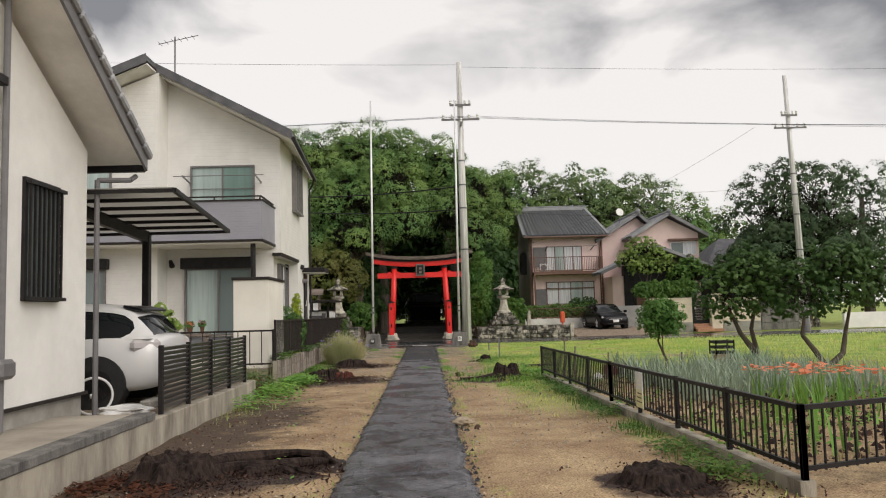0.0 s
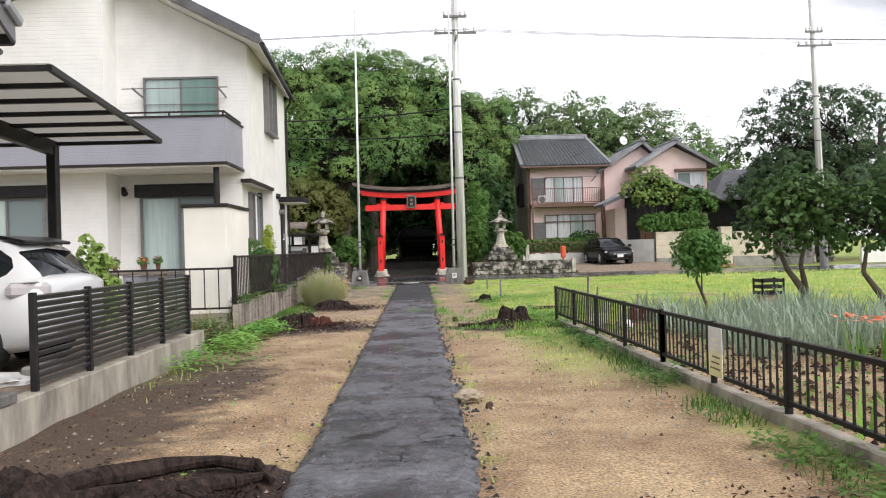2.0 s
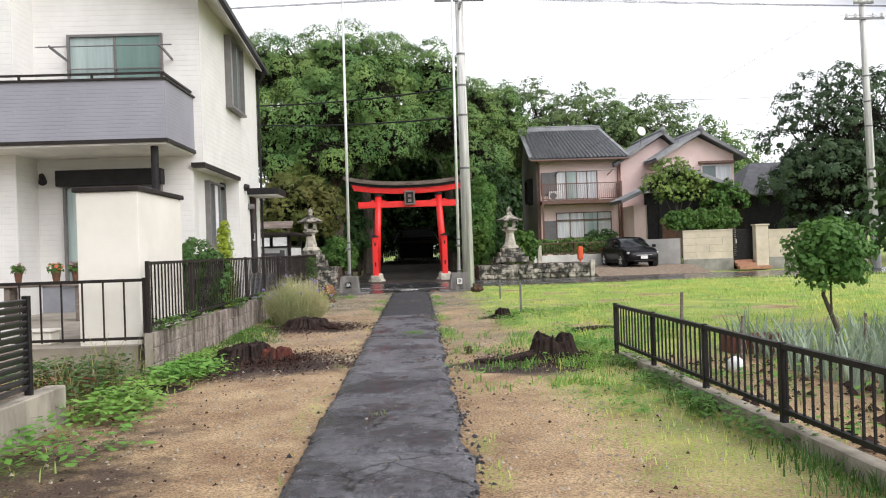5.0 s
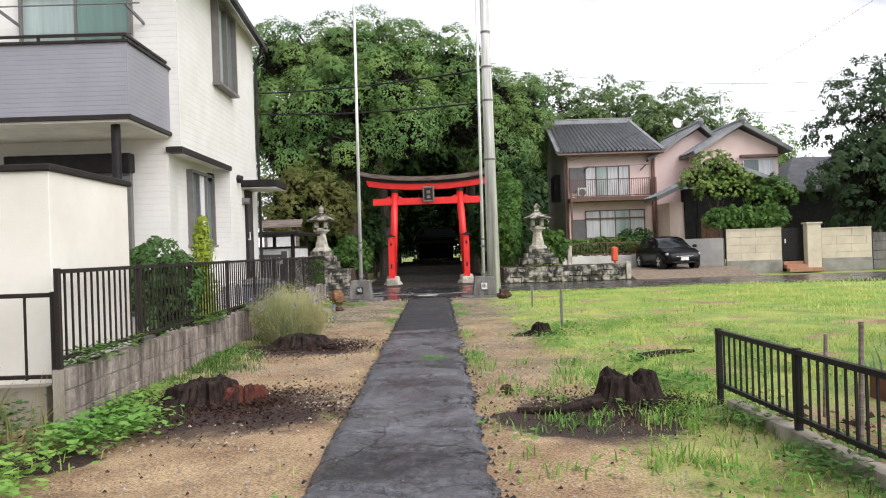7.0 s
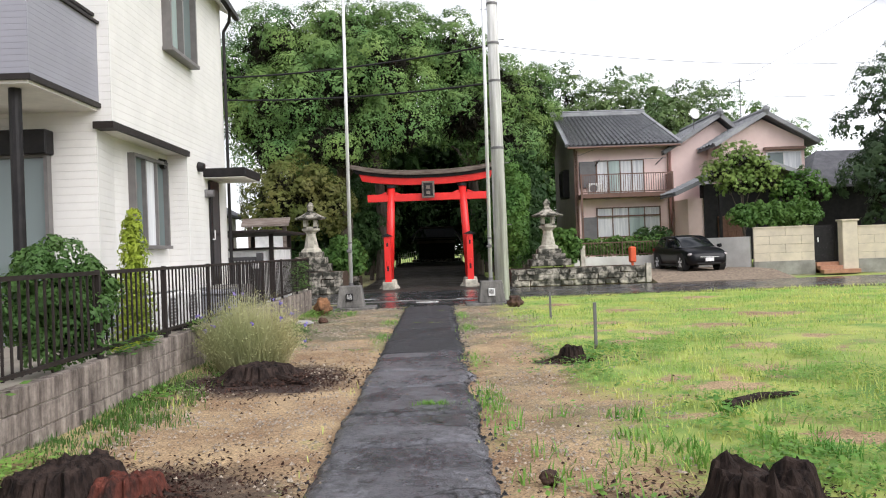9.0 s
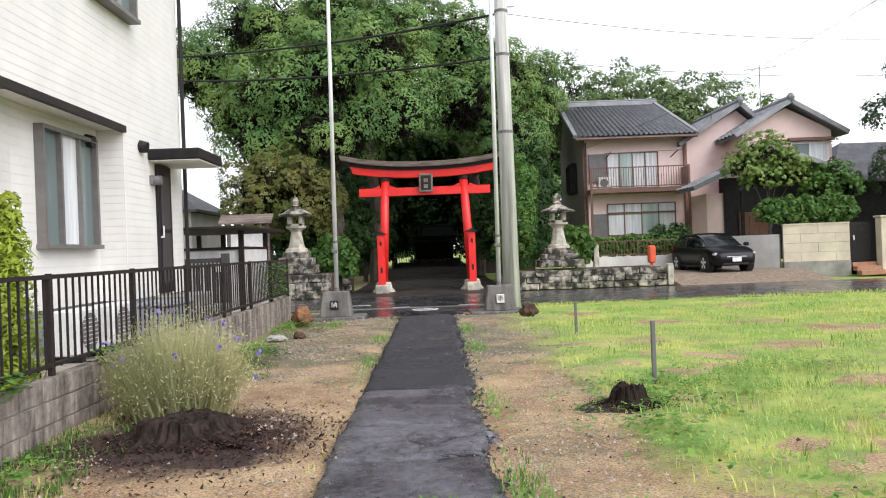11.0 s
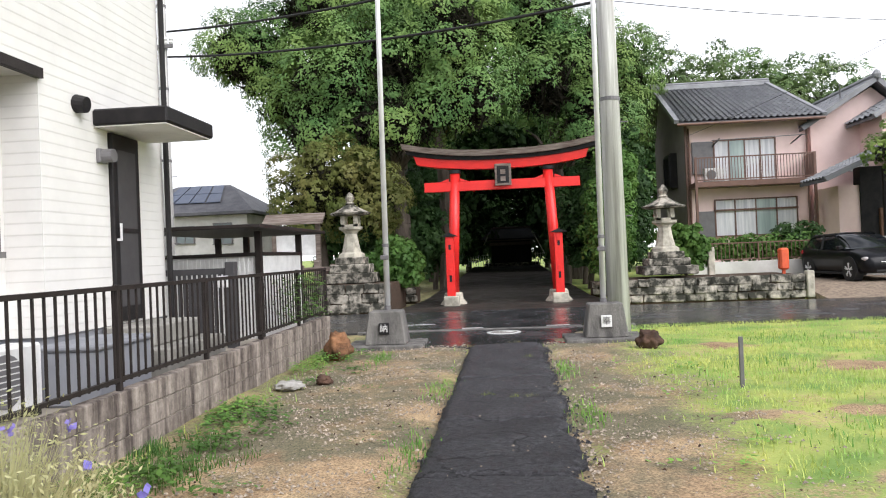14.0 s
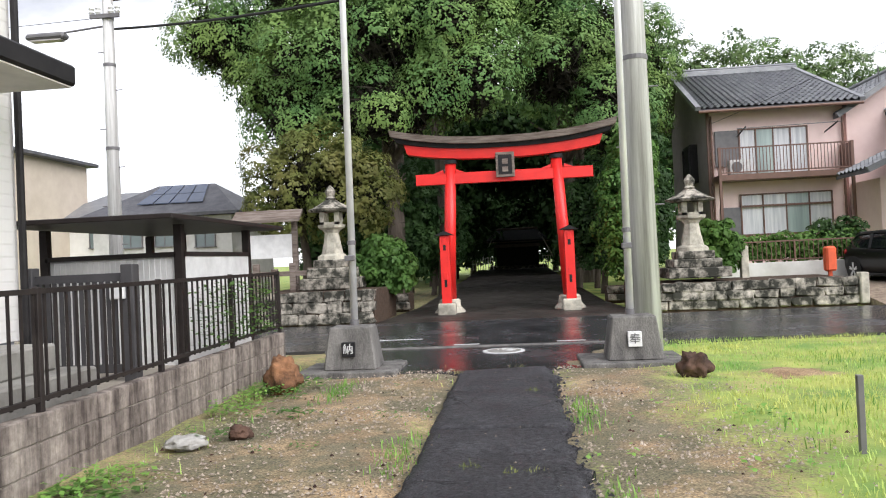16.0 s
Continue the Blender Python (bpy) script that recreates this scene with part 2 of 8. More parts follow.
FRAME = mat("window_frame", (0.17, 0.16, 0.155), 0.45, None, 6, 0.05)
GLASS = glass_mat("window_glass", (0.16, 0.20, 0.20), 0.04)
# pale tint holds both the curtains and sky brightness reflected in the panes
GLASS_GREEN = mat("curtained_glass", (0.46, 0.56, 0.53), 0.08, (0.27, 0.34, 0.33), 3, 0, squash=(1, 1, 0.05))
GLASS_DEEP = mat("green_curtained_glass", (0.16, 0.26, 0.23), 0.06, (0.11, 0.18, 0.16), 3, 0, squash=(1, 1, 0.05))
CURTAIN = mat("curtain", (0.78, 0.79, 0.80), 0.9, (0.52, 0.54, 0.57), 9, 0.2, 20, squash=(1, 1, 0.05))
RED = mat("vermilion_paint", (0.80, 0.028, 0.022), 0.38, (0.66, 0.020, 0.018), 1.8, 0.08, 60)
WOOD_DARK = mat("weathered_wood", (0.12, 0.09, 0.075), 0.8, (0.26, 0.22, 0.19), 6, 0.6, 40, squash=(0.3, 1, 3), gloss=0.22)
WOOD_BLACK = mat("blackened_wood", (0.012, 0.012, 0.014), 0.7, (0.025, 0.024, 0.024), 4, 0.3, 30, gloss=0.22)
WOOD_DOOR = mat("brown_door_wood", (0.16, 0.075, 0.04), 0.5, (0.10, 0.045, 0.025), 8, 0.2, 40)
POLE = mat("pole_concrete", (0.80, 0.80, 0.79), 0.75, (0.30, 0.29, 0.28), 2.6, 0.3, 60, squash=(2.6, 2.6, 0.10), detail=9)
STEEL = mat("bright_steel", (0.82, 0.82, 0.82), 0.3, (0.68, 0.68, 0.69), 2.0, 0.05, 60, metal=0.25)
WHITE_PAINT = mat("white_paint", (0.78, 0.78, 0.77), 0.5, None, 3, 0.06)
CAR_WHITE = mat("white_car_paint", (0.66, 0.66, 0.655), 0.3, (0.63, 0.63, 0.63), 2, 0, coat=1.0)
CAR_BLACK = mat("black_car_paint", (0.004, 0.004, 0.006), 0.35, (0.006, 0.006, 0.008), 2, 0, coat=0.12, gloss=0.2)
CAR_GLASS = glass_mat("car_glass", (0.012, 0.014, 0.016), 0.03)
RUBBER = mat("rubber", (0.014, 0.014, 0.014), 0.8, (0.02, 0.02, 0.02), 8, 0.1)
LAMP_RED = glass_mat("tail_light", (0.32, 0.03, 0.03), 0.1)
LAMP_CLEAR = glass_mat("clear_lamp", (0.45, 0.42, 0.42), 0.1)
PINK = mat("pink_stucco", (0.87, 0.68, 0.64), 0.85, (0.79, 0.60, 0.56), 1.2, 0.2, 60)
GREY_WALL = mat("dark_grey_wall", (0.30, 0.265, 0.26), 0.8, (0.24, 0.21, 0.21), 1.5, 0.2, 50)
BROWN_RAIL = mat("brown_rail", (0.16, 0.085, 0.06), 0.5, None, 5, 0.1)
GRAVEL = mat("gravel", (0.36, 0.29, 0.22), 0.95, (0.17, 0.13, 0.10), 9, 1.0, 45, detail=10, gloss=0.1)
SOIL_DARK = mat("dark_soil", (0.055, 0.038, 0.028), 0.95, (0.10, 0.07, 0.05), 8, 1.0, 40, gloss=0.22)
STUMP = mat("rotten_stump", (0.008, 0.006, 0.006), 0.85, (0.050, 0.034, 0.028), 16, 1.0, 40, squash=(1, 1, 0.25), gloss=0.15)
STUMP_RED = mat("rotten_red_wood", (0.15, 0.042, 0.028), 0.85, (0.022, 0.012, 0.010), 14, 1.0, 40, squash=(1, 1, 0.3), gloss=0.25)
CHIPS = mat("bark_chips", (0.07, 0.036, 0.026), 0.95, (0.022, 0.014, 0.012), 6, 0, spread=0.6, gloss=0.22)
PEBBLE = mat("pebbles", (0.44, 0.37, 0.29), 0.9, (0.14, 0.11, 0.085), 40, 0, spread=0.6)
BARK = mat("bark", (0.07, 0.055, 0.045), 0.95, (0.13, 0.11, 0.09), 5, 0.9, 25, squash=(1, 1, 0.3), gloss=0.22)
GATE_GREY = mat("charcoal_gate_metal", (0.055, 0.053, 0.056), 0.45, (0.07, 0.068, 0.07), 5, 0.05, gloss=0.3)
# near-black fill colour, standing in for the shade deep inside tree crowns
CROWN_SHADE = mat("crown_shade", (0.020, 0.019, 0.014), 0.95, (0.03, 0.028, 0.02), 3, 0, gloss=0.1)
ROCK = mat("brown_rock", (0.12, 0.07, 0.05), 0.9, (0.035, 0.024, 0.02), 5, 1.0, 25, detail=10, gloss=0.25)
ROCK_RUST = mat("rusty_rock", (0.34, 0.17, 0.085), 0.9, (0.07, 0.04, 0.026), 5, 1.0, 22, detail=10, gloss=0.25)
ROCK_TAN = mat("tan_rock", (0.50, 0.42, 0.32), 0.9, (0.30, 0.24, 0.17), 6, 0.6, 30)
ROCK_PALE = mat("pale_rock", (0.42, 0.41, 0.38), 0.85, (0.26, 0.25, 0.23), 6, 0.6, 30)
ORANGE = mat("orange_paint", (0.72, 0.11, 0.035), 0.5, None, 4, 0.08)
YELLOW_SIGN = mat("yellowed_sign", (0.80, 0.76, 0.36), 0.5, (0.85, 0.84, 0.70), 5, 0.02)
SOLAR = mat("solar_panel", (0.05, 0.07, 0.12), 0.2, (0.07, 0.09, 0.14), 2, 0)
BEIGE = mat("beige_wall", (0.66, 0.58, 0.48), 0.85, (0.58, 0.50, 0.41), 1.0, 0.15, 50)
FOUNDATION = mat("foundation", (0.30, 0.31, 0.34), 0.85, (0.24, 0.25, 0.28), 2, 0.3, 60)
TERRACE = mat("terrace_concrete", (0.40, 0.36, 0.30), 0.75, (0.26, 0.23, 0.19), 1.2, 0.3, 70)
LEAF_CAMPHOR = leaf_mat("camphor_leaves", (0.085, 0.185, 0.058), (0.20, 0.295, 0.080), 0.6, 0.35, 0.12, 0.10)
LEAF_FAR = leaf_mat("far_wood_leaves", (0.115, 0.19, 0.07), (0.16, 0.225, 0.08), 0.55, 0.4, 0.12, 0.12)
# evergreen leaf colour, darkened further for the shade below the shrine canopy
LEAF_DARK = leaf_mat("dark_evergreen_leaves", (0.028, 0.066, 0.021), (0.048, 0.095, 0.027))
LEAF_OLIVE = leaf_mat("olive_brown_leaves", (0.17, 0.165, 0.05), (0.13, 0.17, 0.045))
LEAF_HEDGE = leaf_mat("hedge_leaves", (0.075, 0.17, 0.04), (0.12, 0.22, 0.045))
LEAF_CONIFER = leaf_mat("conifer_needles", (0.055, 0.10, 0.048), (0.085, 0.13, 0.06))
LEAF_ROSE = leaf_mat("dark_glossy_leaves", (0.050, 0.115, 0.032), (0.095, 0.17, 0.045), 0.4)
LEAF_LIGHT = leaf_mat("light_garden_leaves", (0.20, 0.31, 0.08), (0.28, 0.38, 0.10))
BRICK_STEP = mat("orange_tile_steps", (0.42, 0.22, 0.13), 0.7, (0.30, 0.15, 0.09), 6, 0.3, 30)
LEAF_THUJA = leaf_mat("golden_thuja", (0.36, 0.42, 0.045), (0.26, 0.36, 0.05))
LEAF_WEED = leaf_mat("weed_leaves", (0.12, 0.29, 0.055), (0.25, 0.42, 0.09))
GRASS = leaf_mat("lawn_grass", (0.62, 0.61, 0.19), (0.26, 0.47, 0.12), 0.55, 0.8)
GRASS_DRY = leaf_mat("dry_grass", (0.32, 0.29, 0.13), (0.22, 0.26, 0.09), 0.6)
LAVENDER = leaf_mat("grey_green_stems", (0.56, 0.52, 0.29), (0.36, 0.38, 0.19), 0.6)
FLOWER_BLUE = leaf_mat("blue_flowers", (0.22, 0.20, 0.55), (0.28, 0.22, 0.5), 0.6)
LITTER = leaf_mat("dead_leaf_litter", (0.16, 0.06, 0.032), (0.09, 0.035, 0.02), 0.7)
LEEK = leaf_mat("leek_leaves", (0.27, 0.36, 0.27), (0.36, 0.44, 0.33), 0.45)
LILY = leaf_mat("orange_lilies", (0.75, 0.22, 0.12), (0.80, 0.30, 0.17), 0.5)
ROSE = leaf_mat("pink_flowers", (0.62, 0.20, 0.32), (0.7, 0.45, 0.5), 0.5)


# ---- small builders ----
def bx(bm, lo, hi, bevel=0.0, turn=None):
    """A box from corner to corner, its edges eased by bevel."""
    vs = bmesh.ops.create_cube(bm, size=1)["verts"]
    for v in vs:
        v.co = Vector([lo[i] + (v.co[i] + 0.5) * (hi[i] - lo[i]) for i in range(3)])
        if turn:
            v.co = turn @ v.co
    if bevel:
        es = {e for v in vs for e in v.link_edges}
        bmesh.ops.bevel(bm, geom=list(es), offset=bevel, segments=1, affect="EDGES")
    return bm


def rod(bm, a, b, r0, r1=None, seg=10, caps=True):
    """A round bar from a to b."""
    a, b = Vector(a), Vector(b)
    r1 = r0 if r1 is None else r1
    m = Matrix.Translation((a + b) / 2) @ (b - a).to_track_quat("Z", "Y").to_matrix().to_4x4()
    bmesh.ops.create_cone(bm, cap_ends=caps, segments=seg, radius1=r0, radius2=r1, depth=(b - a).length, matrix=m)
    return bm


def bar(bm, a, b, w, h):
    """A square bar from a to b, w wide and h high."""
    a, b = Vector(a), Vector(b)
    d = (b - a).normalized()
    up = Vector((0, 0, 1)) if abs(d.z) < 0.95 else Vector((0, 1, 0))
    s = d.cross(up).normalized() * w / 2
    u = s.cross(d).normalized() * h / 2
    v = [bm.verts.new(p + i * s + j * u) for p in (a, b) for i, j in ((-1, -1), (1, -1), (1, 1), (-1, 1))]
    for f in ((3, 2, 1, 0), (4, 5, 6, 7), (0, 1, 5, 4), (1, 2, 6, 5), (2, 3, 7, 6), (3, 0, 4, 7)):
        bm.faces.new([v[i] for i in f])
    return bm


def poly(bm, pts, thick):
    """A slab: the outline pts pushed along thick."""
    t = Vector(thick)
    a = [bm.verts.new(p) for p in pts]
    b = [bm.verts.new(Vector(p) + t) for p in pts]
    bm.faces.new(a)
    bm.faces.new(b[::-1])
    for i in range(len(a)):
        j = (i + 1) % len(a)
        bm.faces.new((a[j], a[i], b[i], b[j]))
    bmesh.ops.recalc_face_normals(bm, faces=bm.faces)
    return bm


def lathe(bm, prof, seg=16, at=(0, 0, 0), turn=0.0, square=False):
    """A turned body from (radius, height) pairs; with square or few segments a faceted one."""
    rings = []
    for r, z in prof:
        rings.append([bm.verts.new((at[0] + r * math.cos(turn + 2 * math.pi * k / seg), at[1] + r * math.sin(turn + 2 * math.pi * k / seg), at[2] + z)) for k in range(seg)])
    for p, q in zip(rings, rings[1:]):
        for k in range(seg):
            bm.faces.new((p[k], p[(k + 1) % seg], q[(k + 1) % seg], q[k]))
    bm.faces.new(rings[0][::-1])
    bm.faces.new(rings[-1])
    return bm


def mesh_of(name, bm, material, smooth=False):
    me = bpy.data.meshes.new(name)
    bm.normal_update()
    bm.to_mesh(me)
    bm.free()
    me.materials.append(material)
    if smooth:
        for p in me.polygons:
            p.use_smooth = True
    return me


def adopt(ob, parent):
    """Makes ob, built in world places, a part of parent."""
    ob.parent = parent
    if parent.type == "EMPTY" and parent.parent is None:
        ob.matrix_parent_inverse = parent.matrix_basis.inverted()
    return ob


def part(name, bm, material, parent, label="", smooth=False):
    ob = adopt(new(name, mesh_of(name, bm, material, smooth)), parent)
    if label:
        ob["label"] = label
    return ob


def piece(name, mesh, parent, m):
    ob = adopt(new(name, mesh), parent)
    ob.matrix_basis = m
    return ob


def thing(name, label, category, at=(0, 0, 0), group="", kind="", turn=0.0):
    ob = new(name)
    ob.matrix_basis = pose(*at, 0, 0, turn)
    return tagged(ob, label, category, group, kind)


def solid(name, bm, material, label, category="", kind="", smooth=False, group=""):
    return tagged(new(name, mesh_of(name, bm, material, smooth)), label, category, group, kind)


def B():
    return bmesh.new()


def soup(name, verts, faces, material, smooth=False):
    """A mesh from arrays made by rule (leaves, blades)."""
    me = bpy.data.meshes.new(name)
    k = faces.shape[1]
    me.vertices.add(len(verts))
    me.vertices.foreach_set("co", verts.astype(np.float32).ravel())
    me.loops.add(faces.size)
    me.loops.foreach_set("vertex_index", faces.astype(np.int32).ravel())
    me.polygons.add(len(faces))
    me.polygons.foreach_set("loop_start", np.arange(0, faces.size, k, dtype=np.int32))
    me.materials.append(material)
    me.update()
    me.validate()
    return me


rng = np.random.default_rng(7)


def unit(n):
    d = rng.normal(size=(n, 3))
    return d / np.linalg.norm(d, axis=1, keepdims=True)


def leaf_quads(pos, out, size, aspect=0.6, droop=0.3, up=0.15, wild=0.4):
    """Pointed leaf quads at pos, lying roughly square to out."""
    n = len(pos)
    nrm = out + wild * unit(n) + np.array([0, 0, up])
    nrm /= np.linalg.norm(nrm, axis=1, keepdims=True)
    a = np.cross(nrm, unit(n))
    a /= np.linalg.norm(a, axis=1, keepdims=True) + 1e-9
    a[:, 2] -= droop * rng.random(n)
    b = np.cross(nrm, a)
    s = (size * (0.6 + 0.8 * rng.random(n)))[:, None]
    v = np.stack([pos - a * s * 0.5, pos + b * s * 0.5 * aspect, pos + a * s * 0.5, pos - b * s * 0.5 * aspect], 1).reshape(-1, 3)
    return v, np.arange(4 * n).reshape(n, 4)


def clumps(center, radii, count, r, leaves, low=-0.5, fine=0):
    """Leaf places: rounded lobes set apart over an ellipsoid, each coated with leaves, and sparse coarse leaves within.
    With fine, each lobe is made of small sprays of that many leaves, and the inside gets dark shade fill instead. Gives
    places, outward ways and sizes."""
    R = np.array(radii)
    d = unit(count * 14)
    d = d[d[:, 2] > low]
    keep = []
    for v in d:
        if all(np.linalg.norm((v - w) * R) > (1.3 if fine else 1.05) * r for w in keep):
            keep.append(v)
            if len(keep) >= count:
                break
    d = np.array(keep)
    c = np.array(center) + d * R * ((0.76 if fine else 0.70) + (0.32 if fine else 0.36) * rng.random(len(d)))[:, None]
    big = r * (0.7 + 0.55 * rng.random(len(c)))
    k = max(4, leaves // (count if fine else len(c)))
    if fine:
        s = max(6, k // fine)
        e = unit(s * len(c)).reshape(len(c), s, 3)
        e[..., 2] = np.where(e[..., 2] < -0.5, -e[..., 2], e[..., 2])
        e = 0.86 * e + 0.3 * d[:, None]
        e /= np.linalg.norm(e, axis=2, keepdims=True)
        wave = 1 + 0.12 * np.sin(e[..., 0] * 6 + c[:, :1] * 5) * np.sin(e[..., 1] * 5 + c[:, 1:2] * 3)
        hub = c[:, None] + e * (big[:, None] * wave * (0.84 + 0.18 * rng.random((len(c), s))))[..., None]
        g = unit(len(c) * s * fine).reshape(len(c), s, fine, 3)
        g[..., 2] = np.abs(g[..., 2]) * np.where(rng.random(g.shape[:3]) < 0.8, 1, -0.7)
        g = g + 0.5 * e[:, :, None]
        rad = (0.05 + 0.032 * math.sqrt(fine)) * big[:, None, None, None] * (0.7 + 0.5 * rng.random((len(c), s, 1, 1)))
        p = (hub[:, :, None] + g * rad).reshape(-1, 3)
        p[:, 2] -= 0.10 * r * rng.random(len(p)) ** 2
        o = (0.28 * g + 1.0 * e[:, :, None] + 0.15 * d[:, None, None]).reshape(-1, 3)
    else:
        e = unit(k * len(c)).reshape(len(c), k, 3)
        e[..., 2] = np.where(e[..., 2] < -0.4, -e[..., 2], e[..., 2])
        wave = 1 + 0.14 * np.sin(e[..., 0] * 7 + c[:, :1] * 5) * np.sin(e[..., 1] * 6 + c[:, 1:2] * 3)
        p = (c[:, None] + e * (big[:, None] * wave * (0.82 + 0.2 * rng.random((len(c), k))))[..., None]).reshape(-1, 3)
        o = e.reshape(-1, 3)
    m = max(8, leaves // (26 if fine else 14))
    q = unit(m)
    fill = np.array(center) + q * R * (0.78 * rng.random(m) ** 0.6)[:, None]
    # with fine, these inner places carry the dark shade fill
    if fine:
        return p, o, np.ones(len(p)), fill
    return np.concatenate([p, fill]), np.concatenate([o, q]), np.r_[np.ones(len(p)), np.full(m, 2.6)], fill[:0]


def crown(name, parent, blobs, leaf, material, clump_r, per, leaves_per, low=-0.5, label="", aspect=0.6, fine=0):
    P, E, S, T = [], [], [], []
    for c, radii in blobs:
        p, e, s, w = clumps(c, radii, per, clump_r, per * leaves_per, low, fine)
        P.append(p), E.append(e), S.append(s), T.append(w)
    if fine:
        # thin dark quads put the crown's inner shade into colour
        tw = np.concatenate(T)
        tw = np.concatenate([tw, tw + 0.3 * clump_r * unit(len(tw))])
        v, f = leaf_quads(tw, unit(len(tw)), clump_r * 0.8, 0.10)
        tagged(adopt(new("inner_shade_fill", soup("inner_shade_fill", v, f, CROWN_SHADE)), parent), "dark fill standing in for shade inside the crown", "", "", "stuff")
    v, f = leaf_quads(np.concatenate(P), np.concatenate(E), leaf * np.concatenate(S), aspect, up=0.12 if fine else 0.15, wild=0.2 if fine else 0.4)
    ob = adopt(new(name, soup(name, v, f, material)), parent)
    if label:
        ob["label"] = label
    return ob


def limb(bm, pts, r0, r1, seg=8):
    """A bent, tapering limb through pts."""
    n = len(pts) - 1
    for i in range(n):
        rod(bm, pts[i], pts[i + 1], r0 + (r1 - r0) * i / n, r0 + (r1 - r0) * (i + 1) / n, seg)
    return bm


# ---- ground ----
def smooth01(x, a, b):
    t = np.clip((x - a) / (b - a), 0, 1)
    return t * t * (3 - 2 * t)


def fuzz(x, y, s, seed=0.0):
    """Smooth noise about 0, by sums of waves turned at odd angles."""
    v = 0
    x, y = x + s * (1.3 * np.sin(y / (2.7 * s) + seed) + 0.9 * np.sin((0.6 * x + 0.8 * y) / (6.1 * s))), y + s * (1.3 * np.sin(x / (3.1 * s) + 2 * seed) + 0.9 * np.sin((0.8 * x - 0.6 * y) / (7.3 * s)))
    for i, (a, k) in enumerate(((0.3, 1.0), (1.4, 1.27), (2.2, 1.73), (2.9, 2.31), (0.9, 3.1))):
        v = v + np.sin((x * math.cos(a + seed) + y * math.sin(a + seed)) * k / s + 1.7 * i + seed * 9) / (1 + 0.35 * i)
    return v / 3


BARES = ((3.07, 20.72, 0.34), (3.2, 18.5, 0.3), (2.7, 21.3, 0.2), (4.6, 23.6, 0.4), (2.1, 27.4, 0.3), (5.2, 26.6, 0.5), (4.3, 30.2, 0.5), (6.8, 28.4, 0.6), (3.2, 32.4, 0.35), (3.26, 27.5, 0.3), (2.84, 24.6, 0.32), (2.4, 25.3, 0.2), (3.4, 25.0, 0.22), (6.1, 29.8, 0.5), (7.1, 33.5, 0.5), (2.9, 26.2, 0.18), (3.9, 21.9, 0.3), (2.3, 19.4, 0.2), (7.6, 23.0, 0.5), (1.6, 20.0, 0.3))


def grass_amount(x, y):
    """How green the ground is, 0 bare earth to 1 lawn."""
    f = fuzz(x, y, 0.45, 0.4) * 0.5 + fuzz(x, y, 0.16, 1.1) * 0.35
    lawn = smooth01(x + 0.7 * f, 1.3, 2.3) * smooth01(y, 15.0, 18.0) * np.clip(0.82 + 0.9 * f + 0.35 * fuzz(x, y, 0.09, 2.0), 0, 1)
    mid = 0.46 * smooth01(x + 0.5 * f, 0.9, 1.9) * smooth01(y, 8.5, 12.5)
    edge = 0.42 * smooth01(x + 0.3 * f, 2.15, 2.7) * smooth01(y, 3.0, 7.0)
    left = 0.3 * smooth01(-x + 0.9 * f, 2.45, 3.15) * smooth01(y, 8.0, 13.0)
    verge = 0.35 * smooth01(0.5 + f, 0.4, 0.8) * smooth01(0.75 - abs(abs(x + 0.23) - 0.75), 0.45, 0.75)
    far = smooth01(np.hypot(x - 8, y - 15), 45, 60)
    g = np.maximum.reduce([lawn, mid, edge, left, verge, far])
    bare = smooth01(fuzz(x, y, 0.42, 2.3), 0.5, 0.75) * smooth01(x, 2, 3) * smooth01(24.5 - np.abs(y - 22), 18.5, 21.5)
    for bx_, by_, br in BARES:
        bare = np.maximum(bare, 1.2 * smooth01(br - np.hypot((x - bx_) * 0.7, y - by_) + 0.35 * br * (fuzz(x, y, 0.16, 1.1) + fuzz(x, y, 0.07, 0.6)), 0, 0.5 * br))
    plot = smooth01(x, 2.75, 3.0) * smooth01(16.5 - y, 0, 0.5) * smooth01(15.0 - x, 0, 1)
    return np.clip(g - 0.7 * bare, 0, 1) * (1 - 0.75 * plot)


STUMPS = ((-1.9, 17.2, 1.15), (-2.2, 22.2, 1.2), (1.5, 16.3, 1.0), (1.78, 22.9, 0.35), (-2.1, 6.9, 1.0), (1.95, 5.9, 0.6), (1.2, 16.9, 0.5))


def damp_amount(x, y):
    """How dark and damp the bare earth is."""
    f = fuzz(x, y, 0.6, 1.9) * 0.25 + fuzz(x, y, 0.2, 0.3) * 0.15
    v = 0.78 * smooth01(-x + f, 1.1, 2.3) * smooth01(16 - y, 0, 5) + 0.15 * smooth01(x, 2.3, 2.9) + f * 0.6
    for sx, sy, r in STUMPS:
        v = np.maximum(v, 0.75 * smooth01(1.25 * r - np.hypot(x - sx, (y - sy) * 0.9) + 0.4 * f, 0, 0.6 * r))
    return np.clip(v, 0, 1)


def moss_amount(x, y):
    """How far thin moss and grey grit lie over the earth."""
    f = fuzz(x, y, 0.5, 2.8) * 0.5 + fuzz(x, y, 0.17, 0.8) * 0.4
    far = smooth01(y + 1.5 * f, 22.5, 27.0) * smooth01(2.6 - x, 0, 0.6)
    right = 0.5 * smooth01(x, 0.2, 0.8) * smooth01(2.4 - x, 0, 0.6) * smooth01(y + f, 16, 20)
    return np.clip(np.maximum(far * 0.9, right) * (0.62 + 0.75 * f), 0, 1)


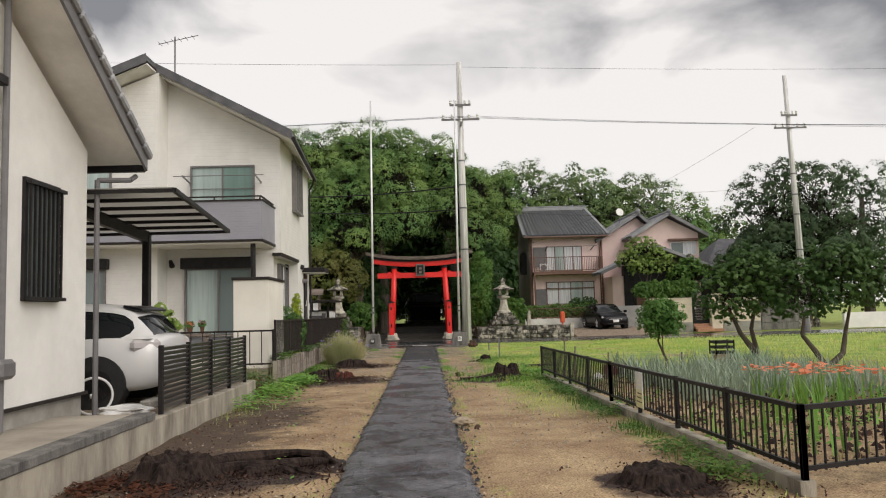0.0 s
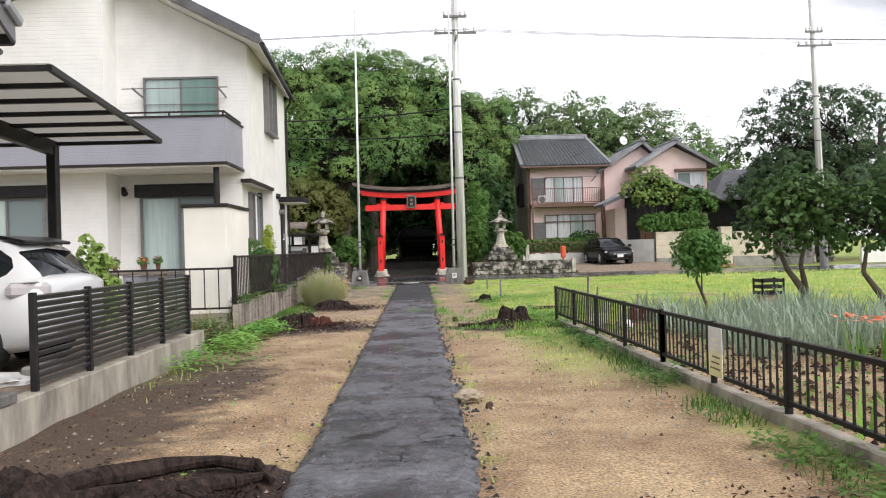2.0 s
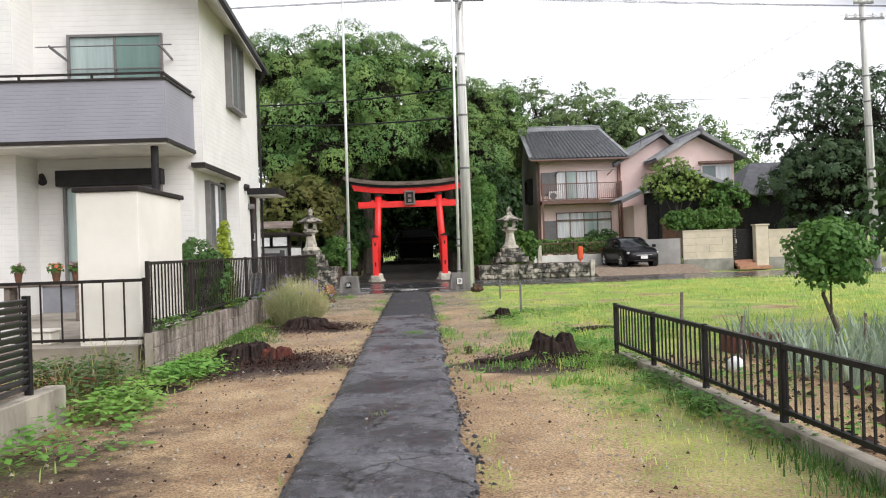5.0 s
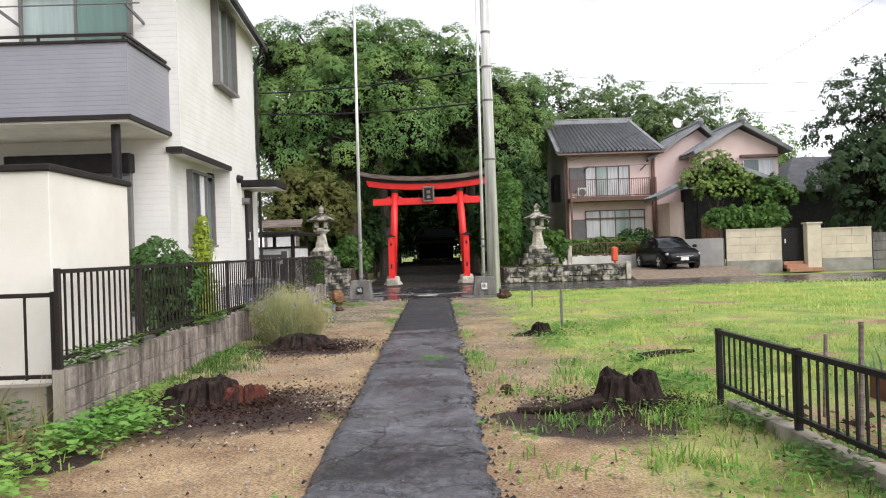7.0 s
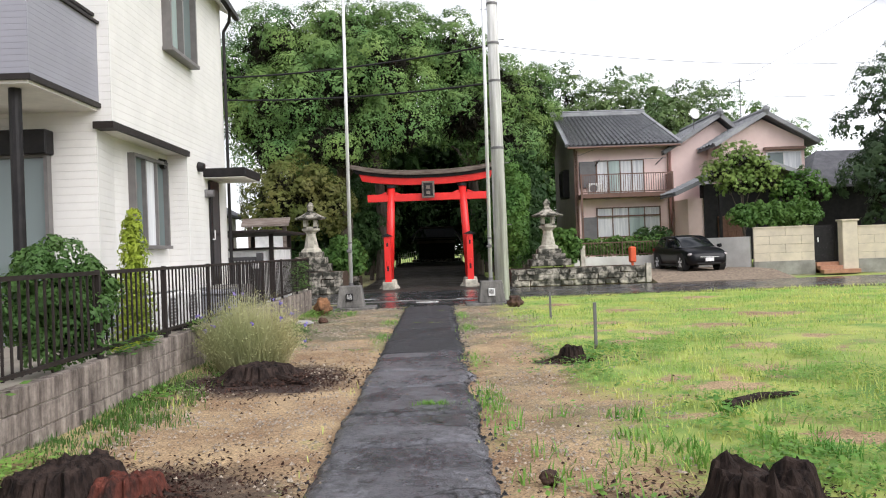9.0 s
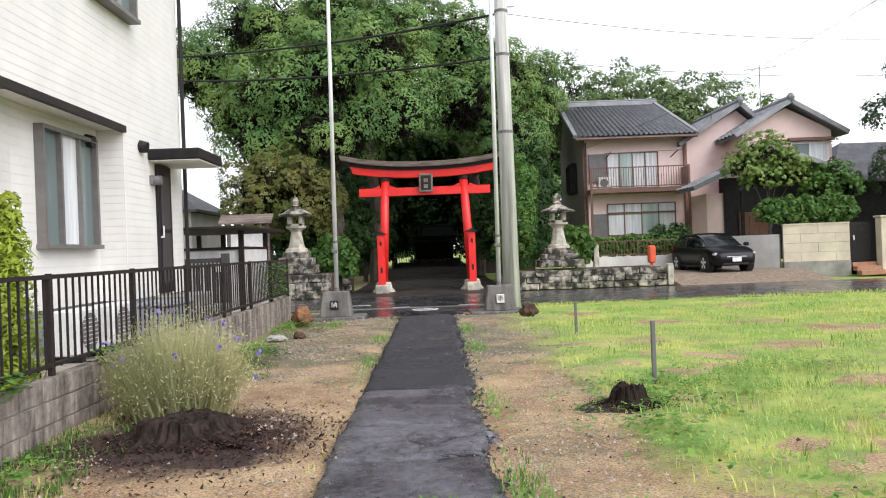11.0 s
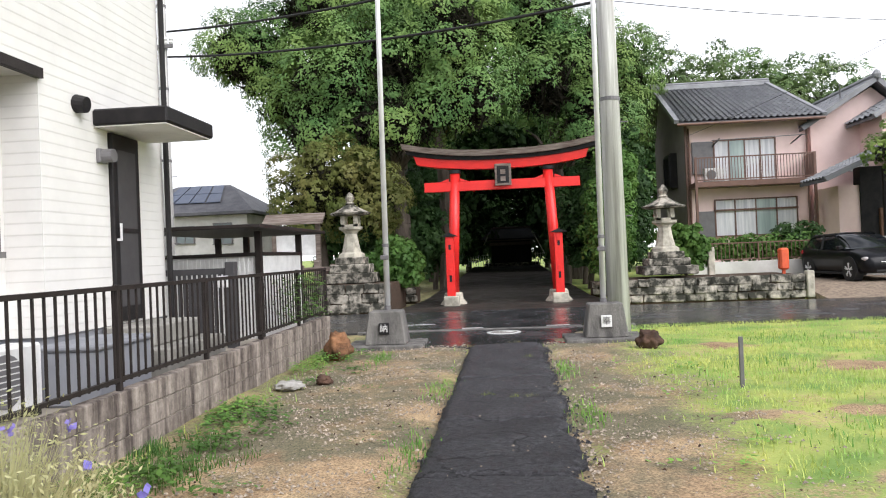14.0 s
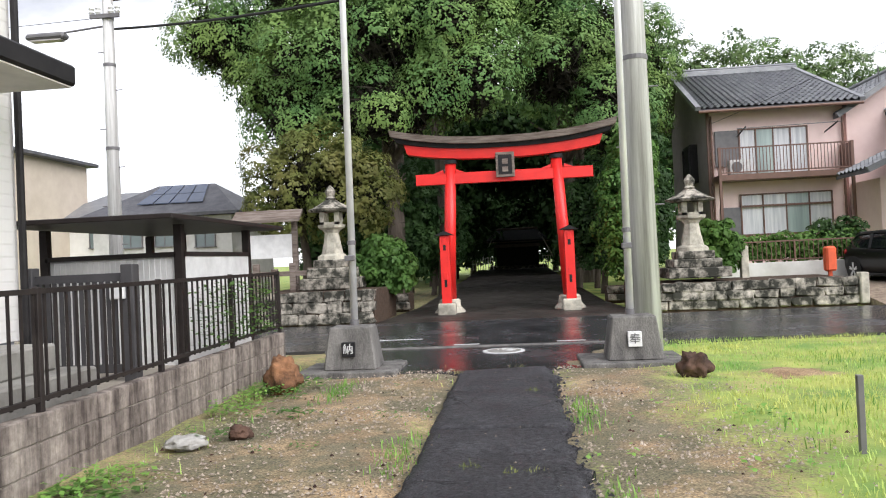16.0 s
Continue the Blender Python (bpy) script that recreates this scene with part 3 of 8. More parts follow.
MULCH = ((-2.0, 17.2, 0.78), (-1.5, 16.9, 0.35), (-2.25, 22.1, 0.8), (-1.8, 21.5, 0.35), (1.45, 16.3, 0.75), (0.95, 16.5, 0.4), (1.65, 22.8, 0.3), (-2.1, 6.95, 0.95), (-1.3, 7.3, 0.5), (1.95, 5.9, 0.5), (-3.0, 15.6, 0.4))


def mulch_amount(x, y):
    """Where crumbled bark and black soil cover the earth."""
    f = 0.30 * fuzz(x, y, 0.22, 0.7) + 0.22 * fuzz(x, y, 0.08, 1.6)
    v = 0 * x
    for sx, sy, r in MULCH:
        v = np.maximum(v, smooth01(r * (1 + f) - np.hypot((x - sx) * 0.85, y - sy), -0.12 * r, 0.35 * r))
    return v


def make_ground():
    xs = np.r_[-3000, -600, -150, -60, -30, np.arange(-14, -3.6, 0.3), np.arange(-3.6, 3.4, 0.09), np.arange(3.4, 26, 0.2), 30, 45, 80, 200, 800, 3000]
    ys = np.r_[-3000, -400, -60, -20, np.arange(-5, 3, 0.2), np.arange(3, 34, 0.10), np.arange(34, 37, 0.2), 45, 60, 90, 200, 700, 3000]
    X, Y = np.meshgrid(xs, ys)
    near = smooth01(60 - np.hypot(X - 5, Y - 15), 0, 15)
    Z = near * (0.022 * fuzz(X, Y, 0.33, 0.2) + 0.03 * fuzz(X, Y, 1.3, 0.9)) - 0.01
    Z -= 0.03 * smooth01(0.9 - np.abs(X + 0.23), 0.0, 0.3) * (Y < 36)
    Z -= 0.06 * smooth01(Y, 35.2, 36.2)
    nx, ny = len(xs), len(ys)
    idx = np.arange(nx * ny).reshape(ny, nx)
    f = np.stack([idx[:-1, :-1], idx[:-1, 1:], idx[1:, 1:], idx[1:, :-1]], -1).reshape(-1, 4)
    me = soup("ground", np.stack([X, Y, Z], -1).reshape(-1, 3), f, GROUND)
    at = me.attributes.new("green", "FLOAT", "POINT")
    at.data.foreach_set("value", grass_amount(X, Y).astype(np.float32).ravel())
    at = me.attributes.new("damp", "FLOAT", "POINT")
    at.data.foreach_set("value", damp_amount(X, Y).astype(np.float32).ravel())
    at = me.attributes.new("moss", "FLOAT", "POINT")
    at.data.foreach_set("value", moss_amount(X, Y).astype(np.float32).ravel())
    at = me.attributes.new("mulch", "FLOAT", "POINT")
    at.data.foreach_set("value", mulch_amount(X, Y).astype(np.float32).ravel())
    for p in me.polygons:
        p.use_smooth = True
    return tagged(new("ground", me), "sandy earth with patches of green and yellow grass", "ground", "", "structure")


def ground_mat():
    m = mat("earth_and_grass", (0.47, 0.34, 0.195), 0.92, (0.24, 0.145, 0.08), 1.1, 0.6, 34, detail=12, lo=0.38, hi=0.66)
    n, ln = m.node_tree.nodes, m.node_tree.links
    b = n["Principled BSDF"]
    geo = n.new("ShaderNodeNewGeometry")
    # scattered pale grit and dark crumbs
    v = n.new("ShaderNodeTexVoronoi")
    v.inputs["Scale"].default_value = 26
    ln.new(geo.outputs["Position"], v.inputs["Vector"])
    dot = n.new("ShaderNodeMapRange")
    dot.inputs["From Min"].default_value, dot.inputs["From Max"].default_value = 0.10, 0.22
    dot.inputs["To Min"].default_value, dot.inputs["To Max"].default_value = 0.75, 0.0
    ln.new(v.outputs["Distance"], dot.inputs["Value"])
    pick, rr = n.new("ShaderNodeSeparateColor"), n.new("ShaderNodeMath")
    ln.new(v.outputs["Color"], pick.inputs[0])
    rr.operation, rr.inputs[1].default_value = "GREATER_THAN", 0.62
    ln.new(pick.outputs[0], rr.inputs[0])
    ml = n.new("ShaderNodeMath")
    ml.operation = "MULTIPLY"
    ln.new(dot.outputs[0], ml.inputs[0])
    ln.new(rr.outputs[0], ml.inputs[1])
    grit = n.new("ShaderNodeMix")
    grit.data_type = "RGBA"
    ln.new(pick.outputs[1], grit.inputs["Factor"])
    grit.inputs["A"].default_value, grit.inputs["B"].default_value = (0.07, 0.05, 0.035, 1), (0.48, 0.42, 0.34, 1)
    m1 = n.new("ShaderNodeMix")
    m1.data_type = "RGBA"
    ln.new(ml.outputs[0], m1.inputs["Factor"])
    ln.new(b.inputs["Base Color"].links[0].from_socket, m1.inputs["A"])
    ln.new(grit.outputs["Result"], m1.inputs["B"])
    # damp dark earth where the attribute says so, and a fine grain over all
    dk, dn, da, dr = n.new("ShaderNodeAttribute"), n.new("ShaderNodeTexNoise"), n.new("ShaderNodeMath"), n.new("ShaderNodeMapRange")
    dk.attribute_name = "damp"
    dn.inputs["Scale"].default_value, dn.inputs["Detail"].default_value = 5.0, 10
    ln.new(geo.outputs["Position"], dn.inputs["Vector"])
    da.operation = "ADD"
    ln.new(dk.outputs["Fac"], da.inputs[0])
    ln.new(dn.outputs["Fac"], da.inputs[1])
    dr.inputs["From Min"].default_value, dr.inputs["From Max"].default_value = 0.70, 1.2
    ln.new(da.outputs[0], dr.inputs["Value"])
    md = n.new("ShaderNodeMix")
    md.data_type = "RGBA"
    ln.new(dr.outputs[0], md.inputs["Factor"])
    ln.new(m1.outputs["Result"], md.inputs["A"])
    md.inputs["B"].default_value = (0.085, 0.056, 0.037, 1)
    # thin moss and grey grit, broken up finely
    t_ = n.new("ShaderNodeTexNoise")
    t_.inputs["Scale"].default_value, t_.inputs["Detail"].default_value = 2.4, 8
    ln.new(geo.outputs["Position"], t_.inputs["Vector"])
    mk, mn, ma, mr_, mm, mc = n.new("ShaderNodeAttribute"), n.new("ShaderNodeTexNoise"), n.new("ShaderNodeMath"), n.new("ShaderNodeMapRange"), n.new("ShaderNodeMix"), n.new("ShaderNodeMix")
    mk.attribute_name = "moss"
    mn.inputs["Scale"].default_value, mn.inputs["Detail"].default_value, mn.inputs["Roughness"].default_value = 7.0, 12, 0.7
    ln.new(geo.outputs["Position"], mn.inputs["Vector"])
    ma.operation = "ADD"
    ln.new(mk.outputs["Fac"], ma.inputs[0])
    ln.new(mn.outputs["Fac"], ma.inputs[1])
    mr_.inputs["From Min"].default_value, mr_.inputs["From Max"].default_value = 0.72, 1.15
    ln.new(ma.outputs[0], mr_.inputs["Value"])
    mc.data_type = "RGBA"
    mc.inputs["A"].default_value, mc.inputs["B"].default_value = (0.095, 0.095, 0.042, 1), (0.22, 0.185, 0.125, 1)
    ln.new(t_.outputs["Fac"], mc.inputs["Factor"])
    mm.data_type = "RGBA"
    ln.new(mr_.outputs[0], mm.inputs["Factor"])
    ln.new(md.outputs["Result"], mm.inputs["A"])
    ln.new(mc.outputs["Result"], mm.inputs["B"])
    md = mm
    gn, gr, gm = n.new("ShaderNodeTexNoise"), n.new("ShaderNodeMapRange"), n.new("ShaderNodeMix")
    gn.inputs["Scale"].default_value, gn.inputs["Detail"].default_value = 55, 5
    ln.new(geo.outputs["Position"], gn.inputs["Vector"])
    gr.inputs["From Min"].default_value, gr.inputs["From Max"].default_value = 0.3, 0.7
    gr.inputs["To Min"].default_value, gr.inputs["To Max"].default_value = 0.38, 1.5
    ln.new(gn.outputs["Fac"], gr.inputs["Value"])
    gm.data_type, gm.blend_type, gm.inputs["Factor"].default_value = "RGBA", "MULTIPLY", 1.0
    ln.new(md.outputs["Result"], gm.inputs["A"])
    ln.new(gr.outputs[0], gm.inputs["B"])
    m1 = gm
    # grass tones
    t = n.new("ShaderNodeTexNoise")
    t.inputs["Scale"].default_value, t.inputs["Detail"].default_value = 1.3, 12
    ln.new(geo.outputs["Position"], t.inputs["Vector"])
    g = n.new("ShaderNodeMix")
    g.data_type = "RGBA"
    g.inputs["A"].default_value, g.inputs["B"].default_value = (0.155, 0.27, 0.055, 1), (0.40, 0.43, 0.11, 1)
    st = n.new("ShaderNodeMapRange")
    st.inputs["From Min"].default_value, st.inputs["From Max"].default_value = 0.35, 0.65
    ln.new(t.outputs["Fac"], st.inputs["Value"])
    ln.new(st.outputs[0], g.inputs["Factor"])
    a = n.new("ShaderNodeAttribute")
    a.attribute_name = "green"
    fine, sm, cl = n.new("ShaderNodeTexNoise"), n.new("ShaderNodeMath"), n.new("ShaderNodeMapRange")
    fine.inputs["Scale"].default_value, fine.inputs["Detail"].default_value = 26, 8
    ln.new(geo.outputs["Position"], fine.inputs["Vector"])
    sm.operation = "ADD"
    ln.new(a.outputs["Fac"], sm.inputs[0])
    ln.new(fine.outputs["Fac"], sm.inputs[1])
    cl.inputs["From Min"].default_value, cl.inputs["From Max"].default_value = 0.72, 1.12
    ln.new(sm.outputs[0], cl.inputs["Value"])
    m2 = n.new("ShaderNodeMix")
    m2.data_type = "RGBA"
    ln.new(cl.outputs[0], m2.inputs["Factor"])
    ln.new(m1.outputs["Result"], m2.inputs["A"])
    ln.new(g.outputs["Result"], m2.inputs["B"])
    # crumbled bark and black soil round the stumps, its edge broken up
    uk, un, ua, ur, um, uc = n.new("ShaderNodeAttribute"), n.new("ShaderNodeTexNoise"), n.new("ShaderNodeMath"), n.new("ShaderNodeMapRange"), n.new("ShaderNodeMix"), n.new("ShaderNodeMix")
    uk.attribute_name = "mulch"
    un.inputs["Scale"].default_value, un.inputs["Detail"].default_value, un.inputs["Roughness"].default_value = 14.0, 10, 0.75
    ln.new(geo.outputs["Position"], un.inputs["Vector"])
    ua.operation = "ADD"
    ln.new(uk.outputs["Fac"], ua.inputs[0])
    ln.new(un.outputs["Fac"], ua.inputs[1])
    ur.inputs["From Min"].default_value, ur.inputs["From Max"].default_value = 0.80, 1.08
    ln.new(ua.outputs[0], ur.inputs["Value"])
    uc.data_type = um.data_type = "RGBA"
    uc.inputs["A"].default_value, uc.inputs["B"].default_value = (0.014, 0.009, 0.008, 1), (0.085, 0.045, 0.032, 1)
    us = n.new("ShaderNodeMapRange")
    us.inputs["From Min"].default_value, us.inputs["From Max"].default_value = 0.42, 0.68
    ln.new(gn.outputs["Fac"], us.inputs["Value"])
    ln.new(us.outputs[0], uc.inputs["Factor"])
    ln.new(ur.outputs[0], um.inputs["Factor"])
    ln.new(m2.outputs["Result"], um.inputs["A"])
    ln.new(uc.outputs["Result"], um.inputs["B"])
    ln.new(um.outputs["Result"], b.inputs["Base Color"])
    return m


GROUND = ground_mat()
ground = make_ground()

PX0, PX1 = -0.85, 0.36


def jag(y, s):
    return 0.014 * math.sin(y * 3.1 + s) + 0.030 * noise.noise((y * 3.0, s, 0)) + 0.034 * noise.noise((y * 9.0, s, 3)) + 0.018 * noise.noise((y * 24.0, s, 7))


def slab_mesh(y0, y1, k):
    """One stretch of worn asphalt between two cracks, its edges crumbled."""
    bm = B()
    n = max(4, int((y1 - y0) / 0.07))
    m = 16
    top = []
    for i in range(n + 1):
        row = []
        for j in range(m + 1):
            u = j / m
            y = y0 + (y1 - y0) * i / n
            x0, x1 = PX0 + 0.55 * jag(y, 0.4), PX1 + (1.5 + 1.2 * min(1, max(0, (y - 16) / 6))) * jag(y, 2.0) + 0.06 * noise.noise((y * 1.3, 5, 5))
            x = x0 + (x1 - x0) * u
            yy = y + 0.13 * noise.noise((x * 2.0, k * 3.7 + (0 if i < n / 2 else 3.7), 0)) + 0.02 * noise.noise((x * 9, k * 3.7 + (0 if i < n / 2 else 3.7), 0))
            if i == 0:
                yy += 0.016 + 0.018 * abs(noise.noise((x * 3.0, k * 1.7, 2)))
            if i == n:
                yy -= 0.016 + 0.018 * abs(noise.noise((x * 3.0, k * 1.7, 8)))
            z = 0.035 + 0.010 * math.sin(2.1 * y + 1.3 * x) + 0.010 * noise.noise((x * 2, y * 2, k)) + 0.004 * noise.noise((x * 14, y * 14, k)) - (0.030 if j in (0, m) else 0) - (0.020 if i in (0, n) else 0)
            row.append(bm.verts.new((x, yy, z)))
        top.append(row)
    for i in range(n):
        for j in range(m):
            bm.faces.new((top[i][j], top[i][j + 1], top[i + 1][j + 1], top[i + 1][j]))
    edge = [e for e in bm.edges if e.is_boundary]
    ext = bmesh.ops.extrude_edge_only(bm, edges=edge)["geom"]
    for v in ext:
        if isinstance(v, bmesh.types.BMVert):
            v.co.z = -0.06
    return bm


CRACKS = [-4.0, -1.6, 0.6, 2.2, 3.9, 5.1, 6.5, 7.6, 8.9, 10.0, 11.3, 12.3, 13.6, 14.5, 15.9, 17.1, 18.6, 19.7, 21.2, 22.3, 24.0, 25.5, 27.3, 29.8, 33.3]
bm = bx(B(), (PX0 + 0.06, -4, -0.1), (PX1 - 0.06, 33.4, -0.012))
path = solid("path", bm, SOIL_DARK, "cracked dark asphalt footpath with crumbling edges", "path", "structure")

# road across, the wet apron before the gate and the approach behind it
bm = bx(B(), (-150, 36.2, -0.3), (150, 41.6, 0.0))
road = solid("road", bm, ROAD, "wet dark asphalt road with sheen", "road", "structure")
bm = poly(B(), [(-2.2, 33.3, 0.004), (1.2, 33.3, 0.004), (2.2, 36.3, 0.004), (-3.4, 36.3, 0.004)], (0, 0, -0.25))
apron = solid("pavement", bm, ROAD, "wet asphalt apron before the shrine gate", "pavement", "structure")
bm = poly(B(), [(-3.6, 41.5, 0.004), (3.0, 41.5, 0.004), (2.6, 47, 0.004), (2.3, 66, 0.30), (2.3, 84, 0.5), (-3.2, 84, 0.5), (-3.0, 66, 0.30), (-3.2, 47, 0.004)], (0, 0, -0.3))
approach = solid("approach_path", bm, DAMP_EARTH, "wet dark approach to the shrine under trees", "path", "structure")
bm = poly(poly(B(), [(8.36, 41.5, 0.012), (13.6, 41.5, 0.012), (13.6, 43.4, 0.30), (8.36, 43.4, 0.30)], (0, 0, -0.3)), [(8.36, 43.4, 0.30), (13.6, 43.4, 0.30), (13.6, 47.6, 0.36), (8.36, 47.6, 0.36)], (0, 0, -0.3))
drive = solid("gravel_drive", bm, GRAVEL, "brown gravel parking bay beside the road", "driveway", "structure")
bm = bx(B(), (-3.4, 36.0, -0.2), (2.4, 36.18, 0.02), 0.01)
kerb = solid("kerb", bm, CONCRETE_WET, "worn concrete drain edge along the road", "kerb", "structure")

# ---- far left side: raised lot, retaining wall, block wall ----
bm = B()
bx(bm, (-3.45, -6, -0.3), (-3.27, 14.05, 0.33), 0.012)
retaining = solid("retaining_wall", bm, CONCRETE_OLD, "stained low concrete retaining wall along the footpath", "wall", "structure")
bm = bx(B(), (-3.47, -6, 0.33), (-3.25, 8.6, 0.42), 0.01)
solid("wall_coping", bm, CONCRETE_WET, "dark wet concrete edge along the retaining wall", "wall", "structure")
bm = bx(B(), (-14, -6, -0.2), (-3.472, 8.6, 0.40))
terrace = solid("terrace", bm, TERRACE, "pale damp concrete terrace beside the white house", "terrace", "structure")
bm = bx(B(), (-14, 8.6, -0.2), (-3.46, 14.05, 0.29))
driveway = solid("driveway", bm, GRAVEL, "dark gravel driveway under the carport", "driveway", "structure")
bm = bx(B(), (-14, 16.8, -0.2), (-3.6, 34.2, 0.36))
yard = solid("yard", bm, TERRACE, "raised concrete and earth yard of the cream house", "yard", "structure")


def block_wall(name, a, b, top, label, course=0.2, length=0.4, face=None):
    """A wall of concrete blocks laid in courses from a to b; every block a piece."""
    a, b = Vector((*a, 0)), Vector((*b, 0))
    d = (b - a)
    L = d.length
    ang = math.atan2(d.y, d.x)
    core = bx(B(), (0, -0.05, -0.2), (L, 0.05, top - 0.012))
    bmesh.ops.transform(core, matrix=Matrix.Translation(a) @ Matrix.Rotation(ang, 4, "Z"), verts=core.verts)
    w = solid(name, core, CONCRETE_OLD, label, "wall", "structure")
    face = face or BLOCK
    rows = math.ceil(top / course)
    me = mesh_of("block", bx(B(), (0.005, -0.066, 0.005), (length - 0.004, 0.062, course - 0.004), 0.008), face)
    half = mesh_of("block", bx(B(), (0.005, -0.066, 0.005), (length / 2 - 0.004, 0.062, course - 0.004), 0.008), face)
    for r in range(rows):
        z = top - (r + 1) * course
        x = -length / 2 * (r % 2)
        while x < L - 0.05:
            x0, x1 = max(x, 0), min(x + length, L)
            short = x1 - x0 < 0.99 * length
            m = Matrix.Translation(a) @ Matrix.Rotation(ang, 4, "Z") @ Matrix.Translation((x0, 0.004 * math.sin(9 * x + r), z)) @ Matrix.Diagonal(((x1 - x0) / (length / 2) if short else 1, 1, 1, 1))
            piece("block", half if short else me, w, m)
            x += length
    return w


# ---- fences ----
def rail_fence(name, pts, z_low, z_top, label, gap=0.14, post_gap=2.0, mat_=None, post=0.05, thin=0.009, foot=None):
    """A railing of square balusters between two rails, with posts, along pts."""
    mat_ = mat_ or DARK_BROWN
    f = thing(name, label, "fence", (*pts[0], z_low))
    bal = mesh_of("baluster", bx(B(), (-thin, -thin, 0), (thin, thin, z_top - z_low - 0.02)), mat_)
    for p, q in zip(pts, pts[1:]):
        a, b = Vector((*p, 0)), Vector((*q, 0))
        d = b - a
        ang = math.atan2(d.y, d.x)
        part("top_rail", bar(B(), a + Vector((0, 0, z_top)), b + Vector((0, 0, z_top)), 0.045, 0.04), mat_, f)
        part("bottom_rail", bar(B(), a + Vector((0, 0, z_low + 0.05)), b + Vector((0, 0, z_low + 0.05)), 0.04, 0.035), mat_, f)
        n = max(2, int(d.length / gap))
        for i in range(1, n):
            piece("baluster", bal, f, Matrix.Translation(a + d * i / n + Vector((0, 0, z_low + 0.02))) @ Matrix.Rotation(ang, 4, "Z"))
        k = max(1, round(d.length / post_gap))
        for i in range(k + 1):
            c = a + d * i / k
            zz = (foot if foot is not None else z_low - 0.06)
            part("post", bx(B(), (c.x - post / 2, c.y - post / 2, zz), (c.x + post / 2, c.y + post / 2, z_top + 0.03), 0.005), mat_, f)
    return f


def slat_fence():
    f = thing("slat_fence", "black metal louvre fence on the low concrete wall", "fence", (-3.36, 9.1, 0.33))
    y0, y1, z0, z1 = 9.1, 13.55, 0.36, 1.17
    n = 4
    for i in range(n + 1):
        y = y0 + (y1 - y0) * i / n
        part("post", bx(B(), (-3.39, y - 0.025, 0.30), (-3.33, y + 0.025, z1 + 0.02), 0.005), BLACK, f)
    slat = mesh_of("slat", bx(B(), (-0.010, 0.026, -0.026), (0.010, (y1 - y0) / n - 0.026, 0.026), 0.003), SLAT)
    for i in range(n):
        for k in range(13):
            z = z0 + 0.04 + (z1 - z0 - 0.07) * k / 12
            piece("slat", slat, f, Matrix.Translation((-3.36, y0 + (y1 - y0) * i / n, z)) @ Matrix.Rotation(0.5, 4, "Y"))
    return f


# ---- windows for houses ----
def window(house, lo, hi, face, glass, frame_mat=None, mull=1, name="window", curtain=False, depth=0.09, label="", bars=0):
    """A sliding window set in a wall that faces -y ('y') or +x ('x') ; lo and hi are corners (u, z) with the wall plane last."""
    frame_mat = frame_mat or FRAME
    (u0, z0), (u1, z1), p = lo, hi, face[1]
    t = 0.055

    def at(u, d, z):
        return (u, p - d, z) if face[0] == "y" else (p + d, u, z)

    def b2(bm, ua, ub, da, db, za, zb):
        a, b = at(ua, da, za), at(ub, db, zb)
        return bx(bm, [min(i, j) for i, j in zip(a, b)], [max(i, j) for i, j in zip(a, b)])

    bm = B()
    b2(bm, u0, u1, -0.06, depth, z1 - t, z1)
    b2(bm, u0 - 0.03, u1 + 0.03, -0.06, depth + 0.03, z0 - 0.02, z0 + t * 0.7)
    b2(bm, u0, u0 + t, -0.06, depth, z0 + t * 0.7, z1 - t)
    b2(bm, u1 - t, u1, -0.06, depth, z0 + t * 0.7, z1 - t)
    w = part(name, bm, frame_mat, house, label)
    for i in range(1, mull + 1):
        u = u0 + (u1 - u0) * i / (mull + 1)
        part("mullion", b2(B(), u - 0.025, u + 0.025, 0.0, depth - 0.02, z0 + t * 0.7, z1 - t), frame_mat, w)
    for i in range(mull + 1):
        ua, ub = u0 + t + (u1 - u0 - 2 * t) * i / (mull + 1), u0 + t + (u1 - u0 - 2 * t) * (i + 1) / (mull + 1)
        d = 0.03 + 0.02 * (i % 2)
        part("pane", b2(B(), ua, ub, d - 0.004, d, z0 + t * 0.7, z1 - t), glass if isinstance(glass, bpy.types.Material) else glass[i % len(glass)], w)
    for i in range(bars):
        z = z0 + (z1 - z0) * (i + 1) / (bars + 1)
        part("rail", b2(B(), u0, u1, depth, depth + 0.02, z - 0.012, z + 0.012), frame_mat, w)
    return w


